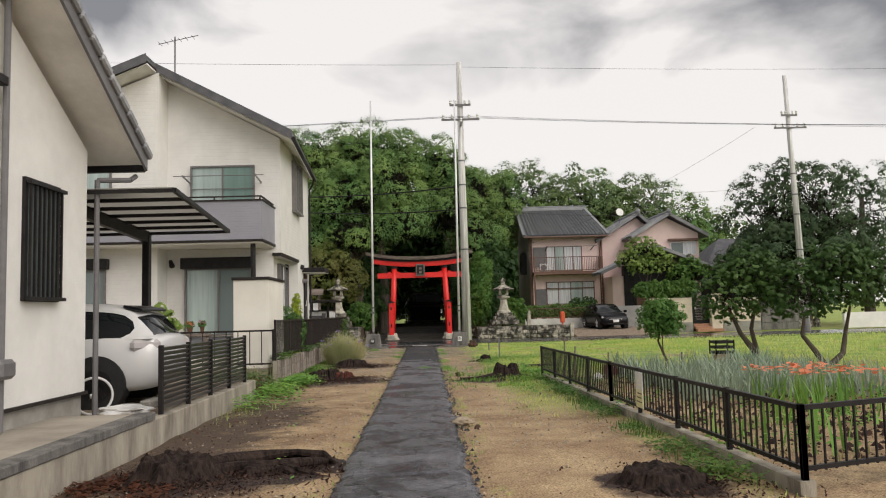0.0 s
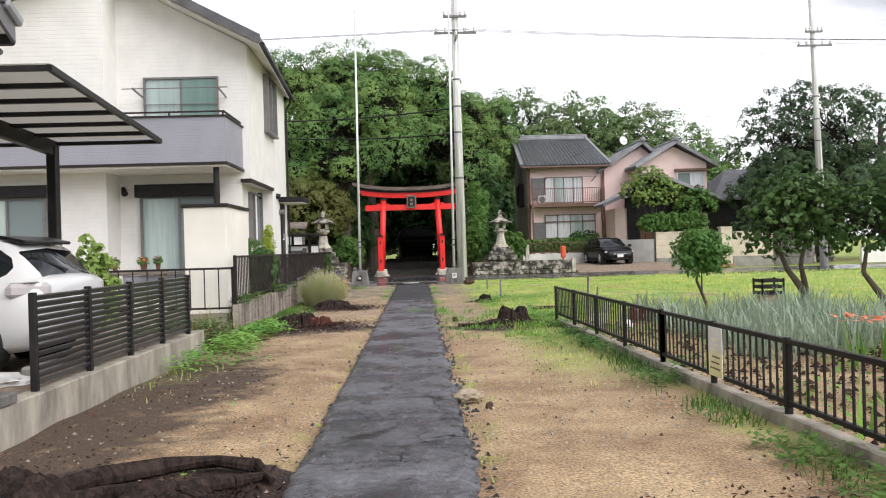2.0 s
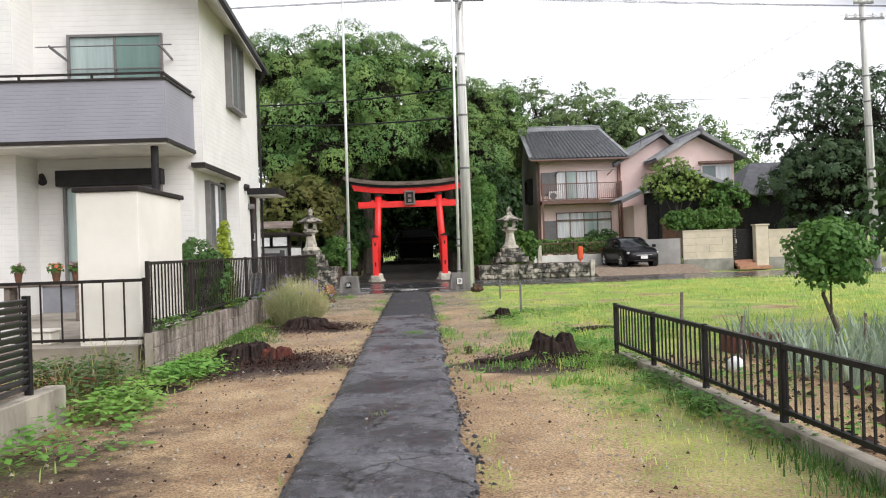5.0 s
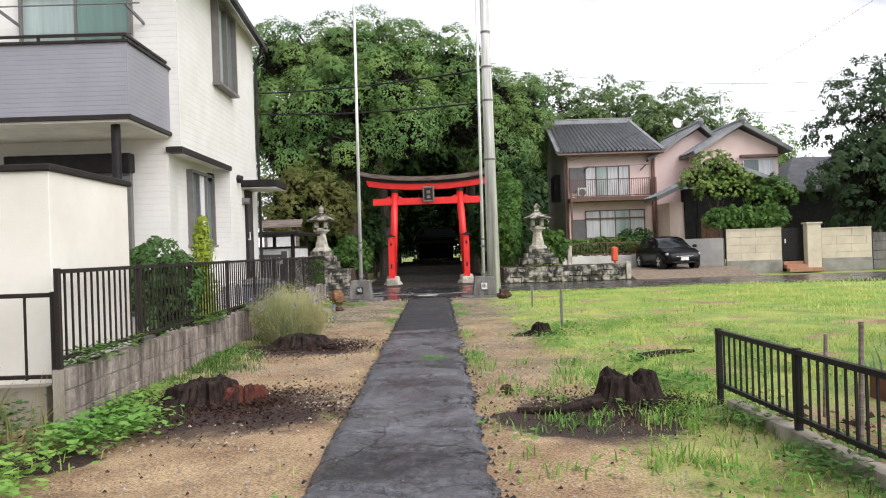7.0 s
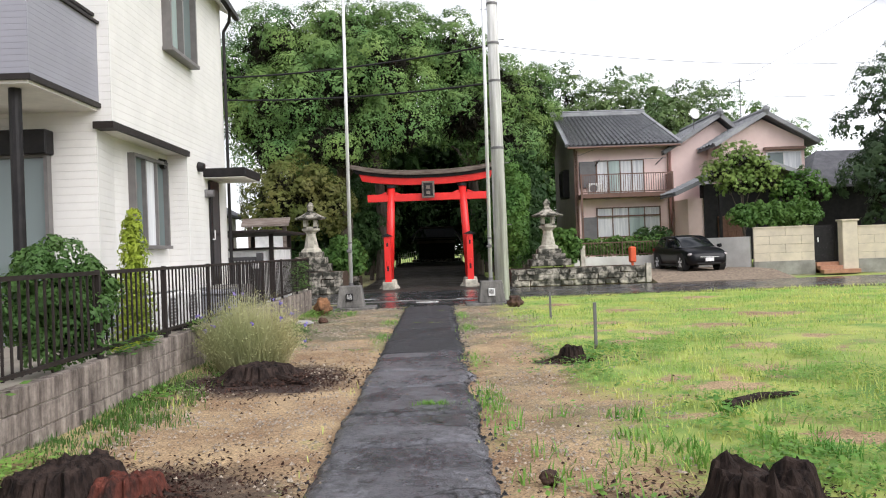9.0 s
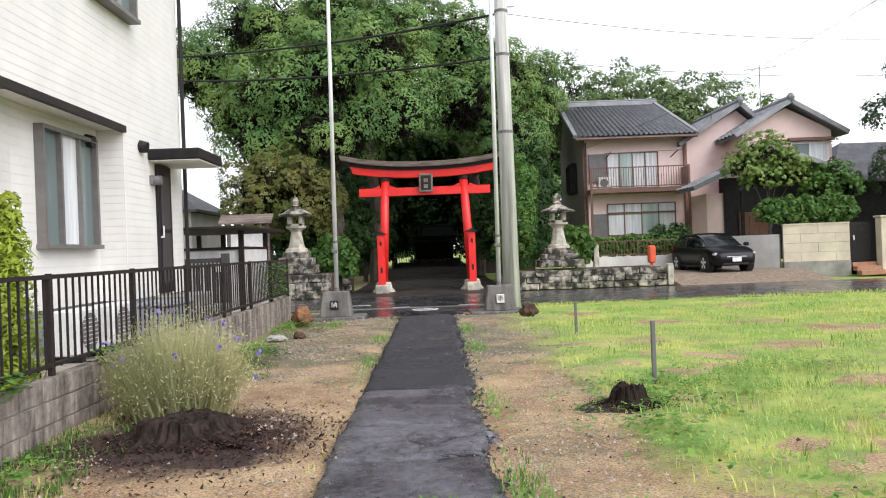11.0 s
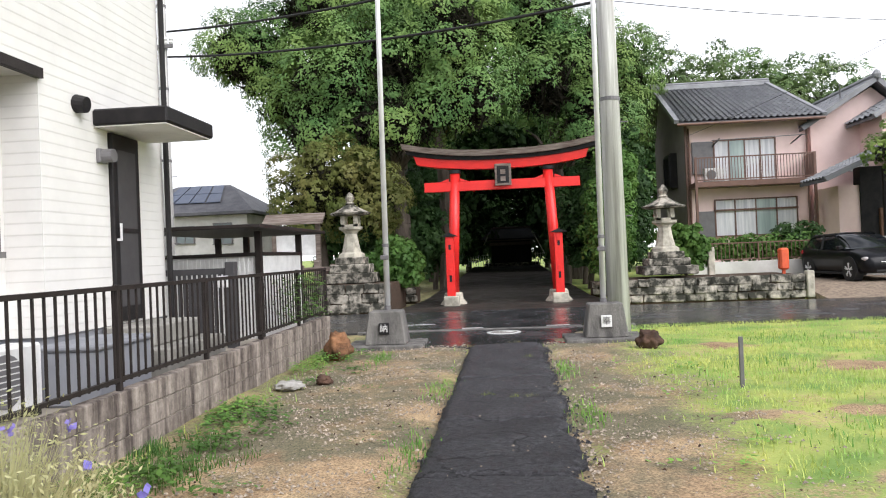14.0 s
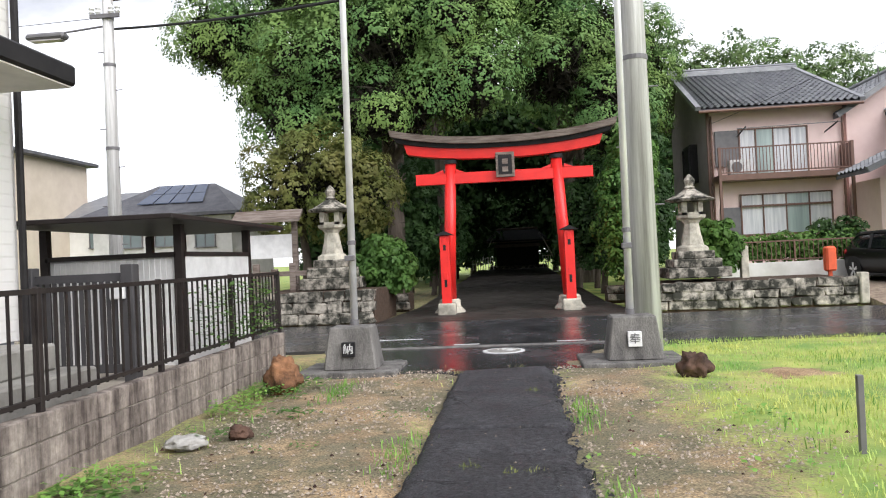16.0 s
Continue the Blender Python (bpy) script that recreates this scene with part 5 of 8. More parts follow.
def pink_house():
    h = thing("pink_house", "pink stucco house with stepped grey tiled gables", "house", (17, 55, 0.6))
    gable_block(h, 12.9, 17.2, 54.0, 6, 0.5, 6.55, 15.45, 8.15)
    gable_block(h, 14.9, 19.2, 52.0, 7, 0.5, 6.6, 17.05, 7.85)
    w = window(h, (17.2, 5.1), (19.0, 6.0), ("y", 52.0), (GLASS, CURTAIN), frame_mat=WHITE_PAINT)
    part("window_hood", bx(B(), (17.05, 51.7, 6.08), (19.15, 52.0, 6.22)), BROWN_RAIL, h)
    part("air_conditioner", bx(B(), (14.2, 53.3, 4.4), (14.95, 53.6, 4.95), 0.02), WHITE_PAINT, h, "white outdoor unit on the lower roof")
    # entrance wing with its own low roof
    part("entrance_wall", bx(B(), (12.9, 51.5, 0.5), (13.7, 53.9, 3.7)), PINK, h)
    part("entrance_wall", bx(B(), (13.7, 51.4, 0.5), (18.5, 52.0, 4.4)), WOOD_BLACK, h, "dark porch wall")
    part("entrance_door", bx(B(), (14.35, 51.3, 0.6), (15.7, 51.42, 2.75), 0.01), WOOD_DOOR, h, "brown panelled wooden door")
    for x in (14.5, 14.95, 15.4):
        for z in (0.9, 1.55, 2.15):
            part("door_panel", bx(B(), (x - 0.14, 51.27, z), (x + 0.14, 51.31, z + 0.45), 0.01), WOOD_DOOR, h)
    for xe, x2, ze, za in ((11.7, 15.6, 3.75, 5.45), (19.5, 15.6, 3.9, 5.45)):
        part("roof_deck", poly(B(), [(xe, 49.7, ze), (x2, 49.7, za), (x2, 52.2, za), (xe, 52.2, ze)], (0, 0, 0.12)), ROOF_DARK, h)
        part("verge", bar(B(), (xe, 49.7, ze + 0.1), (x2, 49.7, za + 0.1), 0.16, 0.2), TILE, h)
        tiled_slope(h, (xe, 49.7, ze + 0.12), (xe, 52.2, ze + 0.12), (x2, 52.2, za + 0.12), (x2, 49.7, za + 0.12), 14, 8)
    part("porch_post", bx(B(), (14.02, 50.2, 0.5), (14.16, 50.34, 4.2)), WOOD_BLACK, h)
    part("porch_post", bx(B(), (17.0, 50.2, 0.5), (17.14, 50.34, 4.2)), WOOD_BLACK, h)
    # dish and aerial
    bm = lathe(B(), [(0.05, 0), (0.2, 0.03), (0.30, 0.09)], 18)
    bmesh.ops.transform(bm, matrix=Matrix.Translation((14.3, 54.2, 8.45)) @ Matrix.Rotation(1.35, 4, "X") @ Matrix.Rotation(0.3, 4, "Y"), verts=bm.verts)
    part("dish", bm, WHITE_PAINT, h, "white satellite dish")
    bm = rod(B(), (17.6, 56, 7.6), (17.6, 56, 10.7), 0.022, seg=6)
    rod(bm, (16.8, 56, 10.45), (18.5, 56, 10.6), 0.014, seg=5)
    for i in range(5):
        rod(bm, (16.9 + 0.35 * i, 55.6, 10.45 + 0.03 * i), (16.9 + 0.35 * i, 56.4, 10.45 + 0.03 * i), 0.009, seg=5)
    part("aerial", bm, GREY_METAL, h)
    part("dish_mast", rod(B(), (14.3, 54.3, 7.3), (14.3, 54.25, 8.45), 0.025, seg=6), GREY_METAL, h)
    return h


def far_house(name, lo, hi, roof, ridge_axis, wall, label, windows=(), solar=False, cover=None):
    """A simple house far off: wall block, hipped roof and its windows."""
    (x0, y0, z0), (x1, y1, z1) = lo, hi
    h = thing(name, label, "house", ((x0 + x1) / 2, (y0 + y1) / 2, 0))
    part("wall", bx(B(), (x0, y0, -0.1), (x1, y1, z1)), wall, h)
    o, cx, cy = 0.5, (x0 + x1) / 2, (y0 + y1) / 2
    if ridge_axis == "flat":
        part("roof", bx(B(), (x0 - 0.5, y0 - 0.5, z1), (x1 + 0.5, y1 + 0.5, z1 + 0.2), 0.03), ROOF_DARK, h)
    else:
        dx = (x1 - x0) * 0.28
        r0, r1 = (x0 + dx, cy, roof), (x1 - dx, cy, roof)
        e = [(x0 - o, y0 - o, z1), (x1 + o, y0 - o, z1), (x1 + o, y1 + o, z1), (x0 - o, y1 + o, z1)]
        for pts in ([e[0], e[1], r1, r0], [e[2], e[3], r0, r1], [e[1], e[2], r1], [e[3], e[0], r0]):
            part("roof_face", poly(B(), pts, (0, 0, 0.15)), cover or TILE, h)
        if solar:
            for i in range(4):
                for j in range(2):
                    a, b = Vector(e[0]).lerp(Vector(e[1]), 0.3 + 0.12 * i), Vector(r0).lerp(Vector(r1), 0.12 + 0.2 * i)
                    c, d = Vector(e[0]).lerp(Vector(e[1]), 0.41 + 0.12 * i), Vector(r0).lerp(Vector(r1), 0.30 + 0.2 * i)
                    p = [a.lerp(b, 0.3 + 0.33 * j), c.lerp(d, 0.3 + 0.33 * j), c.lerp(d, 0.6 + 0.33 * j), a.lerp(b, 0.6 + 0.33 * j)]
                    part("solar_panel", poly(B(), [q + Vector((0, -0.02, 0.2)) for q in p], (0, 0, 0.04)), SOLAR, h, "blue-black solar panel")
    for a, b in windows:
        window(h, a, b, ("y", y0), GLASS, frame_mat=GREY_METAL, mull=1)
    return h


# ---- torii gate ----
def torii():
    t = thing("torii_gate", "vermilion torii gate with dark weathered top beam", "torii", (-0.3, 44.6, 0))
    Y = 44.6
    for s, xb, xt in ((-1, -1.98, -1.78), (1, 1.38, 1.18)):
        part("pillar", rod(B(), (xb, Y, 0.30), (xt, Y, 4.28), 0.175, 0.155, 24), RED, t, smooth=True)
        part("collar", rod(B(), (xt + 0.002, Y, 4.19), (xt, Y, 4.30), 0.19, 0.19, 24), WOOD_BLACK, t, "black collar ring")
        bm = lathe(B(), [(0.46, 0.0), (0.44, 0.05), (0.34, 0.16), (0.31, 0.34), (0.27, 0.38)], 8, (xb, Y, 0), math.pi / 8)
        part("base_stone", bm, STONE_PALE, t, "pale grey stone pillar base")
        for dy in (-0.75, 0.75):
            b = part("brace_post", bx(B(), (xb - 0.13, Y + dy - 0.13, 0.3), (xb + 0.13, Y + dy + 0.13, 2.15), 0.012), RED, t)
            part("cap", poly(B(), [(xb - 0.26, Y + dy - 0.2, 2.16), (xb, Y + dy - 0.2, 2.28), (xb + 0.26, Y + dy - 0.2, 2.16)], (0, 0.4, 0)), WOOD_BLACK, b, "small dark roof cap")
            for z in (0.75, 1.75):
                part("slot", bx(B(), (xb - 0.035, Y + dy - 0.137, z), (xb + 0.035, Y + dy - 0.128, z + 0.24)), WOOD_BLACK, b)
            part("foot_stone", bx(B(), (xb - 0.24, Y + dy - 0.24, -0.02), (xb + 0.24, Y + dy + 0.24, 0.31), 0.03), STONE_PALE, t)
        for z in (0.95, 1.9):
            part("tie_beam", bx(B(), (xb - 0.05, Y - 0.9, z), (xb + 0.05, Y + 0.9, z + 0.2), 0.008), RED, t)
    part("nuki_beam", bx(B(), (-2.78, Y - 0.1, 3.62), (2.18, Y + 0.1, 3.93), 0.01), RED, t, "red tie beam")
    for x in (-2.12, -1.5, 0.9, 1.52):
        part("wedge", poly(B(), [(x - 0.14, Y - 0.11, 3.93), (x + 0.14, Y - 0.11, 3.93), (x + (0.12 if x in (-2.12, 0.9) else -0.12), Y - 0.11, 4.03)], (0, 0.22, 0)), RED, t)

    def curved(z0, z1, half, depth, material, name, lab, lift, flare=0.0):
        bm, n, prev = B(), 28, None
        for i in range(n + 1):
            u = -1 + 2 * i / n
            x = -0.3 + half * u
            dz = lift * abs(u) ** 2.4
            ring = [bm.verts.new((x + flare * u * (q > 0), Y + p * depth, (z1 if q else z0) + dz)) for p, q in ((-1, 0), (1, 0), (1.12, 1), (-1.12, 1))]
            if prev:
                for k in range(4):
                    bm.faces.new((prev[k], prev[(k + 1) % 4], ring[(k + 1) % 4], ring[k]))
            else:
                bm.faces.new(ring)
            prev = ring
        bm.faces.new(prev[::-1])
        bmesh.ops.recalc_face_normals(bm, faces=bm.faces)
        return part(name, bm, material, t, lab)

    curved(4.29, 4.57, 2.68, 0.17, RED, "shimaki_beam", "red upper beam", 0.22, 0.10)
    curved(4.57, 4.70, 2.98, 0.26, WOOD_BLACK, "kasagi_beam", "dark curved top beam", 0.28, 0.06)
    curved(4.685, 4.87, 3.12, 0.38, WOOD_DARK, "bark_roof", "weathered bark-covered cap", 0.33, 0.05)
    p = part("plaque", bx(B(), (-0.50, Y - 0.27, 3.72), (0.02, Y - 0.21, 4.42), 0.012, None), WOOD_DARK, t, "dark wooden plaque")
    part("plaque_face", bx(B(), (-0.43, Y - 0.282, 3.80), (-0.05, Y - 0.27, 4.34)), WOOD_BLACK, p)
    for z in (3.87, 4.09):
        part("character_bar", bx(B(), (-0.32, Y - 0.288, z), (-0.16, Y - 0.282, z + 0.14)), WOOD_DARK, p)
    return t


# ---- stone lanterns on stepped plinths ----
def lantern(x, y, base, steps, label):
    l = thing("stone_lantern", label, "stone lantern", (x, y, base), group="stone lanterns")
    z = base
    for w, h in steps:
        part("plinth_step", bx(B(), (x - w, y - w, z), (x + w, y + w, z + h), 0.025), STONE, l, "mossy stone step")
        z += h
    k = math.pi / 4
    part("post", lathe(B(), [(0.42, 0), (0.40, 0.10), (0.30, 0.16), (0.24, 0.42), (0.19, 0.72), (0.25, 0.80), (0.36, 0.86), (0.38, 0.94)], 8, (x, y, z), math.pi / 8), STONE_PALE, l)
    z += 0.94
    bm = B()
    for dx, dy in ((-1, -1), (1, -1), (1, 1), (-1, 1)):
        bx(bm, (x + dx * 0.2 - 0.06, y + dy * 0.2 - 0.06, z), (x + dx * 0.2 + 0.06, y + dy * 0.2 + 0.06, z + 0.34))
    bx(bm, (x - 0.26, y - 0.26, z), (x + 0.26, y + 0.26, z + 0.07))
    part("fire_box", bm, STONE_PALE, l)
    z += 0.34
    part("roof", lathe(B(), [(0.60, 0.02), (0.66, 0.08), (0.50, 0.14), (0.30, 0.24), (0.15, 0.34)], 6, (x, y, z)), STONE, l, "grey stone lantern roof")
    part("finial", lathe(B(), [(0.10, 0.33), (0.15, 0.38), (0.10, 0.43), (0.13, 0.50), (0.15, 0.57), (0.10, 0.66), (0.02, 0.74)], 12, (x, y, z)), STONE, l)
    return l


# ---- poles ----
def flag_pole(x, y, top, char):
    p = thing("flag_pole", "tall silver flagpole set in a concrete block", "flagpole", (x, y, 0), group="flagpoles")
    b = B()
    vs = bmesh.ops.create_cube(b, size=1)["verts"]
    for v in vs:
        w = 0.37 if v.co.z < 0 else 0.29
        v.co = Vector((x + (1 if v.co.x > 0 else -1) * w, y - 0.1 + (1 if v.co.y > 0 else -1) * w * 0.85, 0.05 if v.co.z < 0 else 0.64))
    bmesh.ops.bevel(b, geom=list(b.edges), offset=0.02, segments=1, affect="EDGES")
    part("block", b, CONCRETE_WET, p, "grey concrete foot block")
    part("slab", bx(B(), (x - 0.72, y - 0.62, -0.05), (x + 0.66, y + 0.5, 0.055), 0.015), CONCRETE_WET, p)
    part("mast", rod(B(), (x, y, 0.4), (x + 0.07, y, top), 0.055, 0.035, 14), STEEL, p, "silver steel mast", True)
    part("cleat", bx(B(), (x - 0.08, y - 0.12, 1.55), (x + 0.06, y - 0.05, 1.63), 0.01), GREY_METAL, p)
    part("sleeve", rod(B(), (x, y, 0.60), (x, y, 0.72), 0.066, 0.062, 14), GREY_METAL, p)
    part("clamp", rod(B(), (x + 0.006, y, 1.78), (x + 0.006, y, 1.84), 0.062, 0.062, 14), GREY_METAL, p)
    pl = part("plate", bx(B(), (x - 0.10, y - 0.44, 0.24), (x + 0.08, y - 0.36, 0.44), 0.005), WOOD_BLACK if char == "納" else WHITE_PAINT, p, "small engraved plate")
    fc = bpy.data.curves.new("character", "FONT")
    fc.body, fc.size, fc.align_x, fc.align_y, fc.extrude = char, 0.15, "CENTER", "CENTER", 0.003
    fc.materials.append(WHITE_PAINT if char == "納" else GREY_METAL)
    me = bpy.data.meshes.new_from_object(bpy.data.objects.new("character", fc))
    ob = adopt(new("character", me), p)
    ob.matrix_basis = pose(x - 0.01, y - 0.445, 0.34, 90, 0, 0)
    return p


def utility_pole(x, y, top, lean, arms, label, r=0.19, extra=None):
    p = thing("utility_pole", label, "utility pole", (x, y, 0), group="utility poles")
    q = Vector((x + lean, y, top))
    part("shaft", rod(B(), (x, y, -0.05), q, r, r * 0.55, 18), POLE, p, "", True)
    for z, half, ax in arms:
        c = Vector((x, y, 0)).lerp(q, z / top)
        d = Vector((half, 0, 0)) if ax == "x" else Vector((0, half, 0))
        a = part("cross_arm", bar(B(), c - d + Vector((0, -0.15, 0)), c + d + Vector((0, -0.15, 0)), 0.07, 0.09), GREY_METAL, p)
        for k in (-0.9, -0.45, 0.45, 0.9):
            part("insulator", lathe(B(), [(0.03, 0), (0.07, 0.05), (0.04, 0.1), (0.07, 0.14), (0.03, 0.22)], 8, c + d * k + Vector((0, -0.15, 0.04))), WHITE_PAINT, a)
    for z in (4.4, 6.35, 7.45, 8.6):
        c = Vector((x, y, 0)).lerp(q, z / top)
        w = r * (1 - 0.45 * z / top) + 0.012
        part("band", rod(B(), c, c + Vector((0, 0, 0.07)), w, w, 18), GREY_METAL, p, "steel band round the shaft")
    for i in range(8):
        z = 2.2 + i * 0.9
        if z < top - 0.5:
            c = Vector((x, y, 0)).lerp(q, z / top)
            part("step_bolt", rod(B(), c, c + Vector(((-1) ** i * (r + 0.12), 0, 0)), 0.012, seg=6), GREY_METAL, p)
    return p


def wire(name, a, b, sag, r=0.007, label="thin black overhead power cable"):
    cu = bpy.data.curves.new(name, "CURVE")
    cu.dimensions, cu.bevel_depth, cu.bevel_resolution = "3D", r, 1
    s = cu.splines.new("POLY")
    n = 16
    s.points.add(n)
    for i in range(n + 1):
        t = i / n
        p = Vector(a).lerp(Vector(b), t)
        s.points[i].co = (p.x, p.y, p.z - 4 * sag * t * (1 - t), 1)
    cu.materials.append(RUBBER)
    return tagged(new(name, cu), label, "cable", "overhead cables")


# ---- cars, built along +x (front) about their own middle ----
def glide(rows, n):
    """Rows of numbers, smoothly filled in to n rows."""
    r = np.array(rows, float)
    t = np.linspace(0, len(r) - 1, n)
    out = []
    for u in t:
        i = min(int(u), len(r) - 2)
        f = u - i
        p0, p1, p2, p3 = r[max(i - 1, 0)], r[i], r[i + 1], r[min(i + 2, len(r) - 1)]
        out.append(0.5 * (2 * p1 + (p2 - p0) * f + (2 * p0 - 5 * p1 + 4 * p2 - p3) * f * f + (3 * p1 - 3 * p2 + p3 - p0) * f ** 3))
    return out


def car(name, label, paint, place, turn, length=4.3, width=1.74, height=1.48, rim_mat=None, lamp=None):
    c = thing(name, label, "car")
    L, W, H = length / 2, width / 2, height
    # lower body: stations of x, half width, underside, waist height
    st = glide([(-1.0, 0.66, 0.46, 0.84), (-0.975, 0.84, 0.30, 0.96), (-0.88, 0.96, 0.24, 1.00), (-0.6, 1.0, 0.20, 1.0), (-0.2, 0.995, 0.19, 0.96), (0.2, 0.995, 0.19, 0.94), (0.5, 1.0, 0.20, 0.93), (0.72, 0.985, 0.21, 0.88), (0.88, 0.93, 0.24, 0.79), (0.965, 0.82, 0.28, 0.68), (1.0, 0.66, 0.40, 0.56)], 40)
    bm = B()
    rings = []
    for x, w, zb, zs in st:
        x, w = x * L, w * W
        h = zs - zb
        half = [(0.0, zb), (0.80 * w, zb), (0.955 * w, zb + 0.10 * h), (0.985 * w, zb + 0.35 * h), (1.0 * w, zb + 0.58 * h), (0.985 * w, zb + 0.78 * h), (0.945 * w, zb + 0.92 * h), (0.86 * w, zs), (0.5 * w, zs + 0.028), (0.0, zs + 0.036)]
        full = [(-y, z) for y, z in half[::-1]] + half[1:-1]
        rings.append([bm.verts.new((x, y, z)) for y, z in full])
    n = len(rings[0])
    for r, s in zip(rings, rings[1:]):
        for k in range(n):
            bm.faces.new((r[k], r[(k + 1) % n], s[(k + 1) % n], s[k]))
    bm.faces.new(rings[0][::-1])
    bm.faces.new(rings[-1])
    bmesh.ops.recalc_face_normals(bm, faces=bm.faces)
    part("body", bm, paint, c, "", True)
    # greenhouse: roof line stations of x, height, half width at the top
    gl = glide([(-0.955, 0.98, 0.60), (-0.90, 1.14, 0.64), (-0.80, 1.34, 0.66), (-0.62, H - 0.03, 0.68), (-0.30, H, 0.70), (0.0, H - 0.01, 0.70), (0.20, H - 0.10, 0.70), (0.38, 1.18, 0.72), (0.54, 0.95, 0.78)], 34)

    def side(u, t, out=0.0):
        """A point on the cabin's side: u along it, t from waist to roof."""
        k = u * (len(gl) - 1)
        i = min(int(k), len(gl) - 2)
        x, z, w = gl[i] + (gl[i + 1] - gl[i]) * (k - i)
        z0, w0 = 0.955, 0.90
        return Vector((x * L, (w0 + (w - w0) * t) * W + out, z0 + (max(z - 0.025, z0) - z0) * t))

    bm = B()
    cols = [[Vector((p.x, -p.y, p.z)) for p in (side(i / 33, 0), side(i / 33, 0.5), side(i / 33, 1))] + [Vector((gl[i][0] * L, 0, gl[i][1]))] + [side(i / 33, t) for t in (1, 0.5, 0)] for i in range(34)]
    vs = [[bm.verts.new(p) for p in col] for col in cols]
    for p, q in zip(vs, vs[1:]):
        for k in range(6):
            bm.faces.new((p[k], p[k + 1], q[k + 1], q[k]))
    bmesh.ops.recalc_face_normals(bm, faces=bm.faces)
    part("cabin_glass", bm, CAR_GLASS, c, "dark tinted glass", True)

    def skin(nm, grid, lab=""):
        bm = B()
        vs = [[bm.verts.new(p) for p in row] for row in grid]
        for p, q in zip(vs, vs[1:]):
            for k in range(len(p) - 1):
                bm.faces.new((p[k], p[k + 1], q[k + 1], q[k]))
        bmesh.ops.recalc_face_normals(bm, faces=bm.faces)
        return part(nm, bm, paint, c, lab, True)

    up = Vector((0, 0, 0.014))
    roof = []
    for i in range(7, 22):
        e = side(i / 33, 1)
        m = Vector((gl[i][0] * L, 0, gl[i][1]))
        e2 = side(i / 33, 0.86, 0.012)
        roof.append([Vector((e2.x, -e2.y, e2.z)), Vector((e.x, -e.y - 0.01, e.z)) + up, m + up + Vector((0, 0, 0.012)), Vector((e.x, e.y + 0.01, e.z)) + up, e2])
    skin("roof", roof)
    for s in (-1, 1):
        flip = lambda p: Vector((p.x, s * p.y, p.z))
        # rear quarter: a broad panel whose front edge curves up to the roof
        skin("rear_quarter", [[flip(side(u0 + (u1 - u0) * k / 5, t, 0.012)) for k in range(6)] for t, u0, u1 in ((0.0, 0.0, 0.30), (0.25, 0.0, 0.235), (0.5, 0.01, 0.215), (0.75, 0.03, 0.235), (0.9, 0.05, 0.30), (1.0, 0.07, 0.36))])
        skin("front_pillar", [[flip(side(0.99 - 0.30 * k / 6, 1.0, 0.012)), flip(side(0.955 - 0.30 * k / 6, 0.86, 0.012))] for k in range(7)])
        part("door_pillar", bar(B(), flip(side(0.52, 0.0, 0.008)), flip(side(0.50, 1.0, 0.008)), 0.09, 0.02), RUBBER, c)
        y0, y1 = sorted((s * (W + 0.0), s * (W + 0.18)))
        part("mirror", bx(B(), (0.40 * L, y0, 0.93), (0.48 * L, y1, 1.07), 0.035), paint, c)
        for xw in (L - 0.84, -L + 0.82):
            part("wheel_arch", rod(B(), (xw, s * (W - 0.24), 0.34), (xw, s * (W + 0.006), 0.34), 0.40, seg=28), RUBBER, c)
            w = part("wheel", rod(B(), (xw, s * (W - 0.22), 0.325), (xw, s * (W + 0.012), 0.325), 0.328, 0.31, 30), RUBBER, c)
            part("rim", rod(B(), (xw, s * (W + 0.006), 0.325), (xw, s * (W + 0.018), 0.325), 0.225, seg=24), BLACK, w)
            for k in range(5):
                for da in (-0.14, 0.14):
                    part("spoke", bx(B(), (-0.016, -0.006, 0.03), (0.016, 0.006, 0.222), 0, Matrix.Translation((xw, s * (W + 0.02), 0.325)) @ Matrix.Rotation(2 * math.pi * k / 5 + da, 4, "Y")), rim_mat or GREY_METAL, w)
        part("head_light", bx(B(), (L * 0.84, s * W * 0.70 - 0.19, 0.60), (L * 0.955, s * W * 0.70 + 0.19, 0.72), 0.045, Matrix.Identity(4)), LAMP_CLEAR, c, "clear headlight")
        part("tail_light", bx(B(), (-0.21, -0.05, -0.08), (0.21, 0.05, 0.08), 0.045, Matrix.Translation((-L * 0.915, s * W * 0.855, 0.87)) @ Matrix.Rotation(s * 0.62, 4, "Z")), lamp or LAMP_RED, c, "large wrap-round tail light")
        part("door_handle", bx(B(), (-0.35 * L, s * (W + 0.0) - 0.012, 0.80), (-0.27 * L, s * (W + 0.0) + 0.014, 0.825), 0.006), paint, c)
        part("sill", bx(B(), (-0.45 * L, s * W * 0.95 - 0.03, 0.18), (0.45 * L, s * W * 0.95 + 0.03, 0.25), 0.01), RUBBER, c)
    part("rear_spoiler", bx(B(), (-0.14, -W * 0.60, -0.02), (0.14, W * 0.60, 0.02), 0.012, Matrix.Translation((-L * 0.79, 0, 1.40)) @ Matrix.Rotation(-0.22, 4, "Y")), CAR_BLACK, c, "black roof spoiler")
    part("rear_bumper", bx(B(), (-L * 1.012, -W * 0.62, 0.40), (-L * 0.93, W * 0.62, 0.56), 0.04), paint, c)
    part("grille", bx(B(), (L * 0.95, -0.40, 0.47), (L * 1.004, 0.40, 0.60), 0.02), RUBBER, c, "black grille")
    part("grille_bar", bx(B(), (L * 0.99, -0.38, 0.55), (L * 1.01, 0.38, 0.572)), STEEL, c)
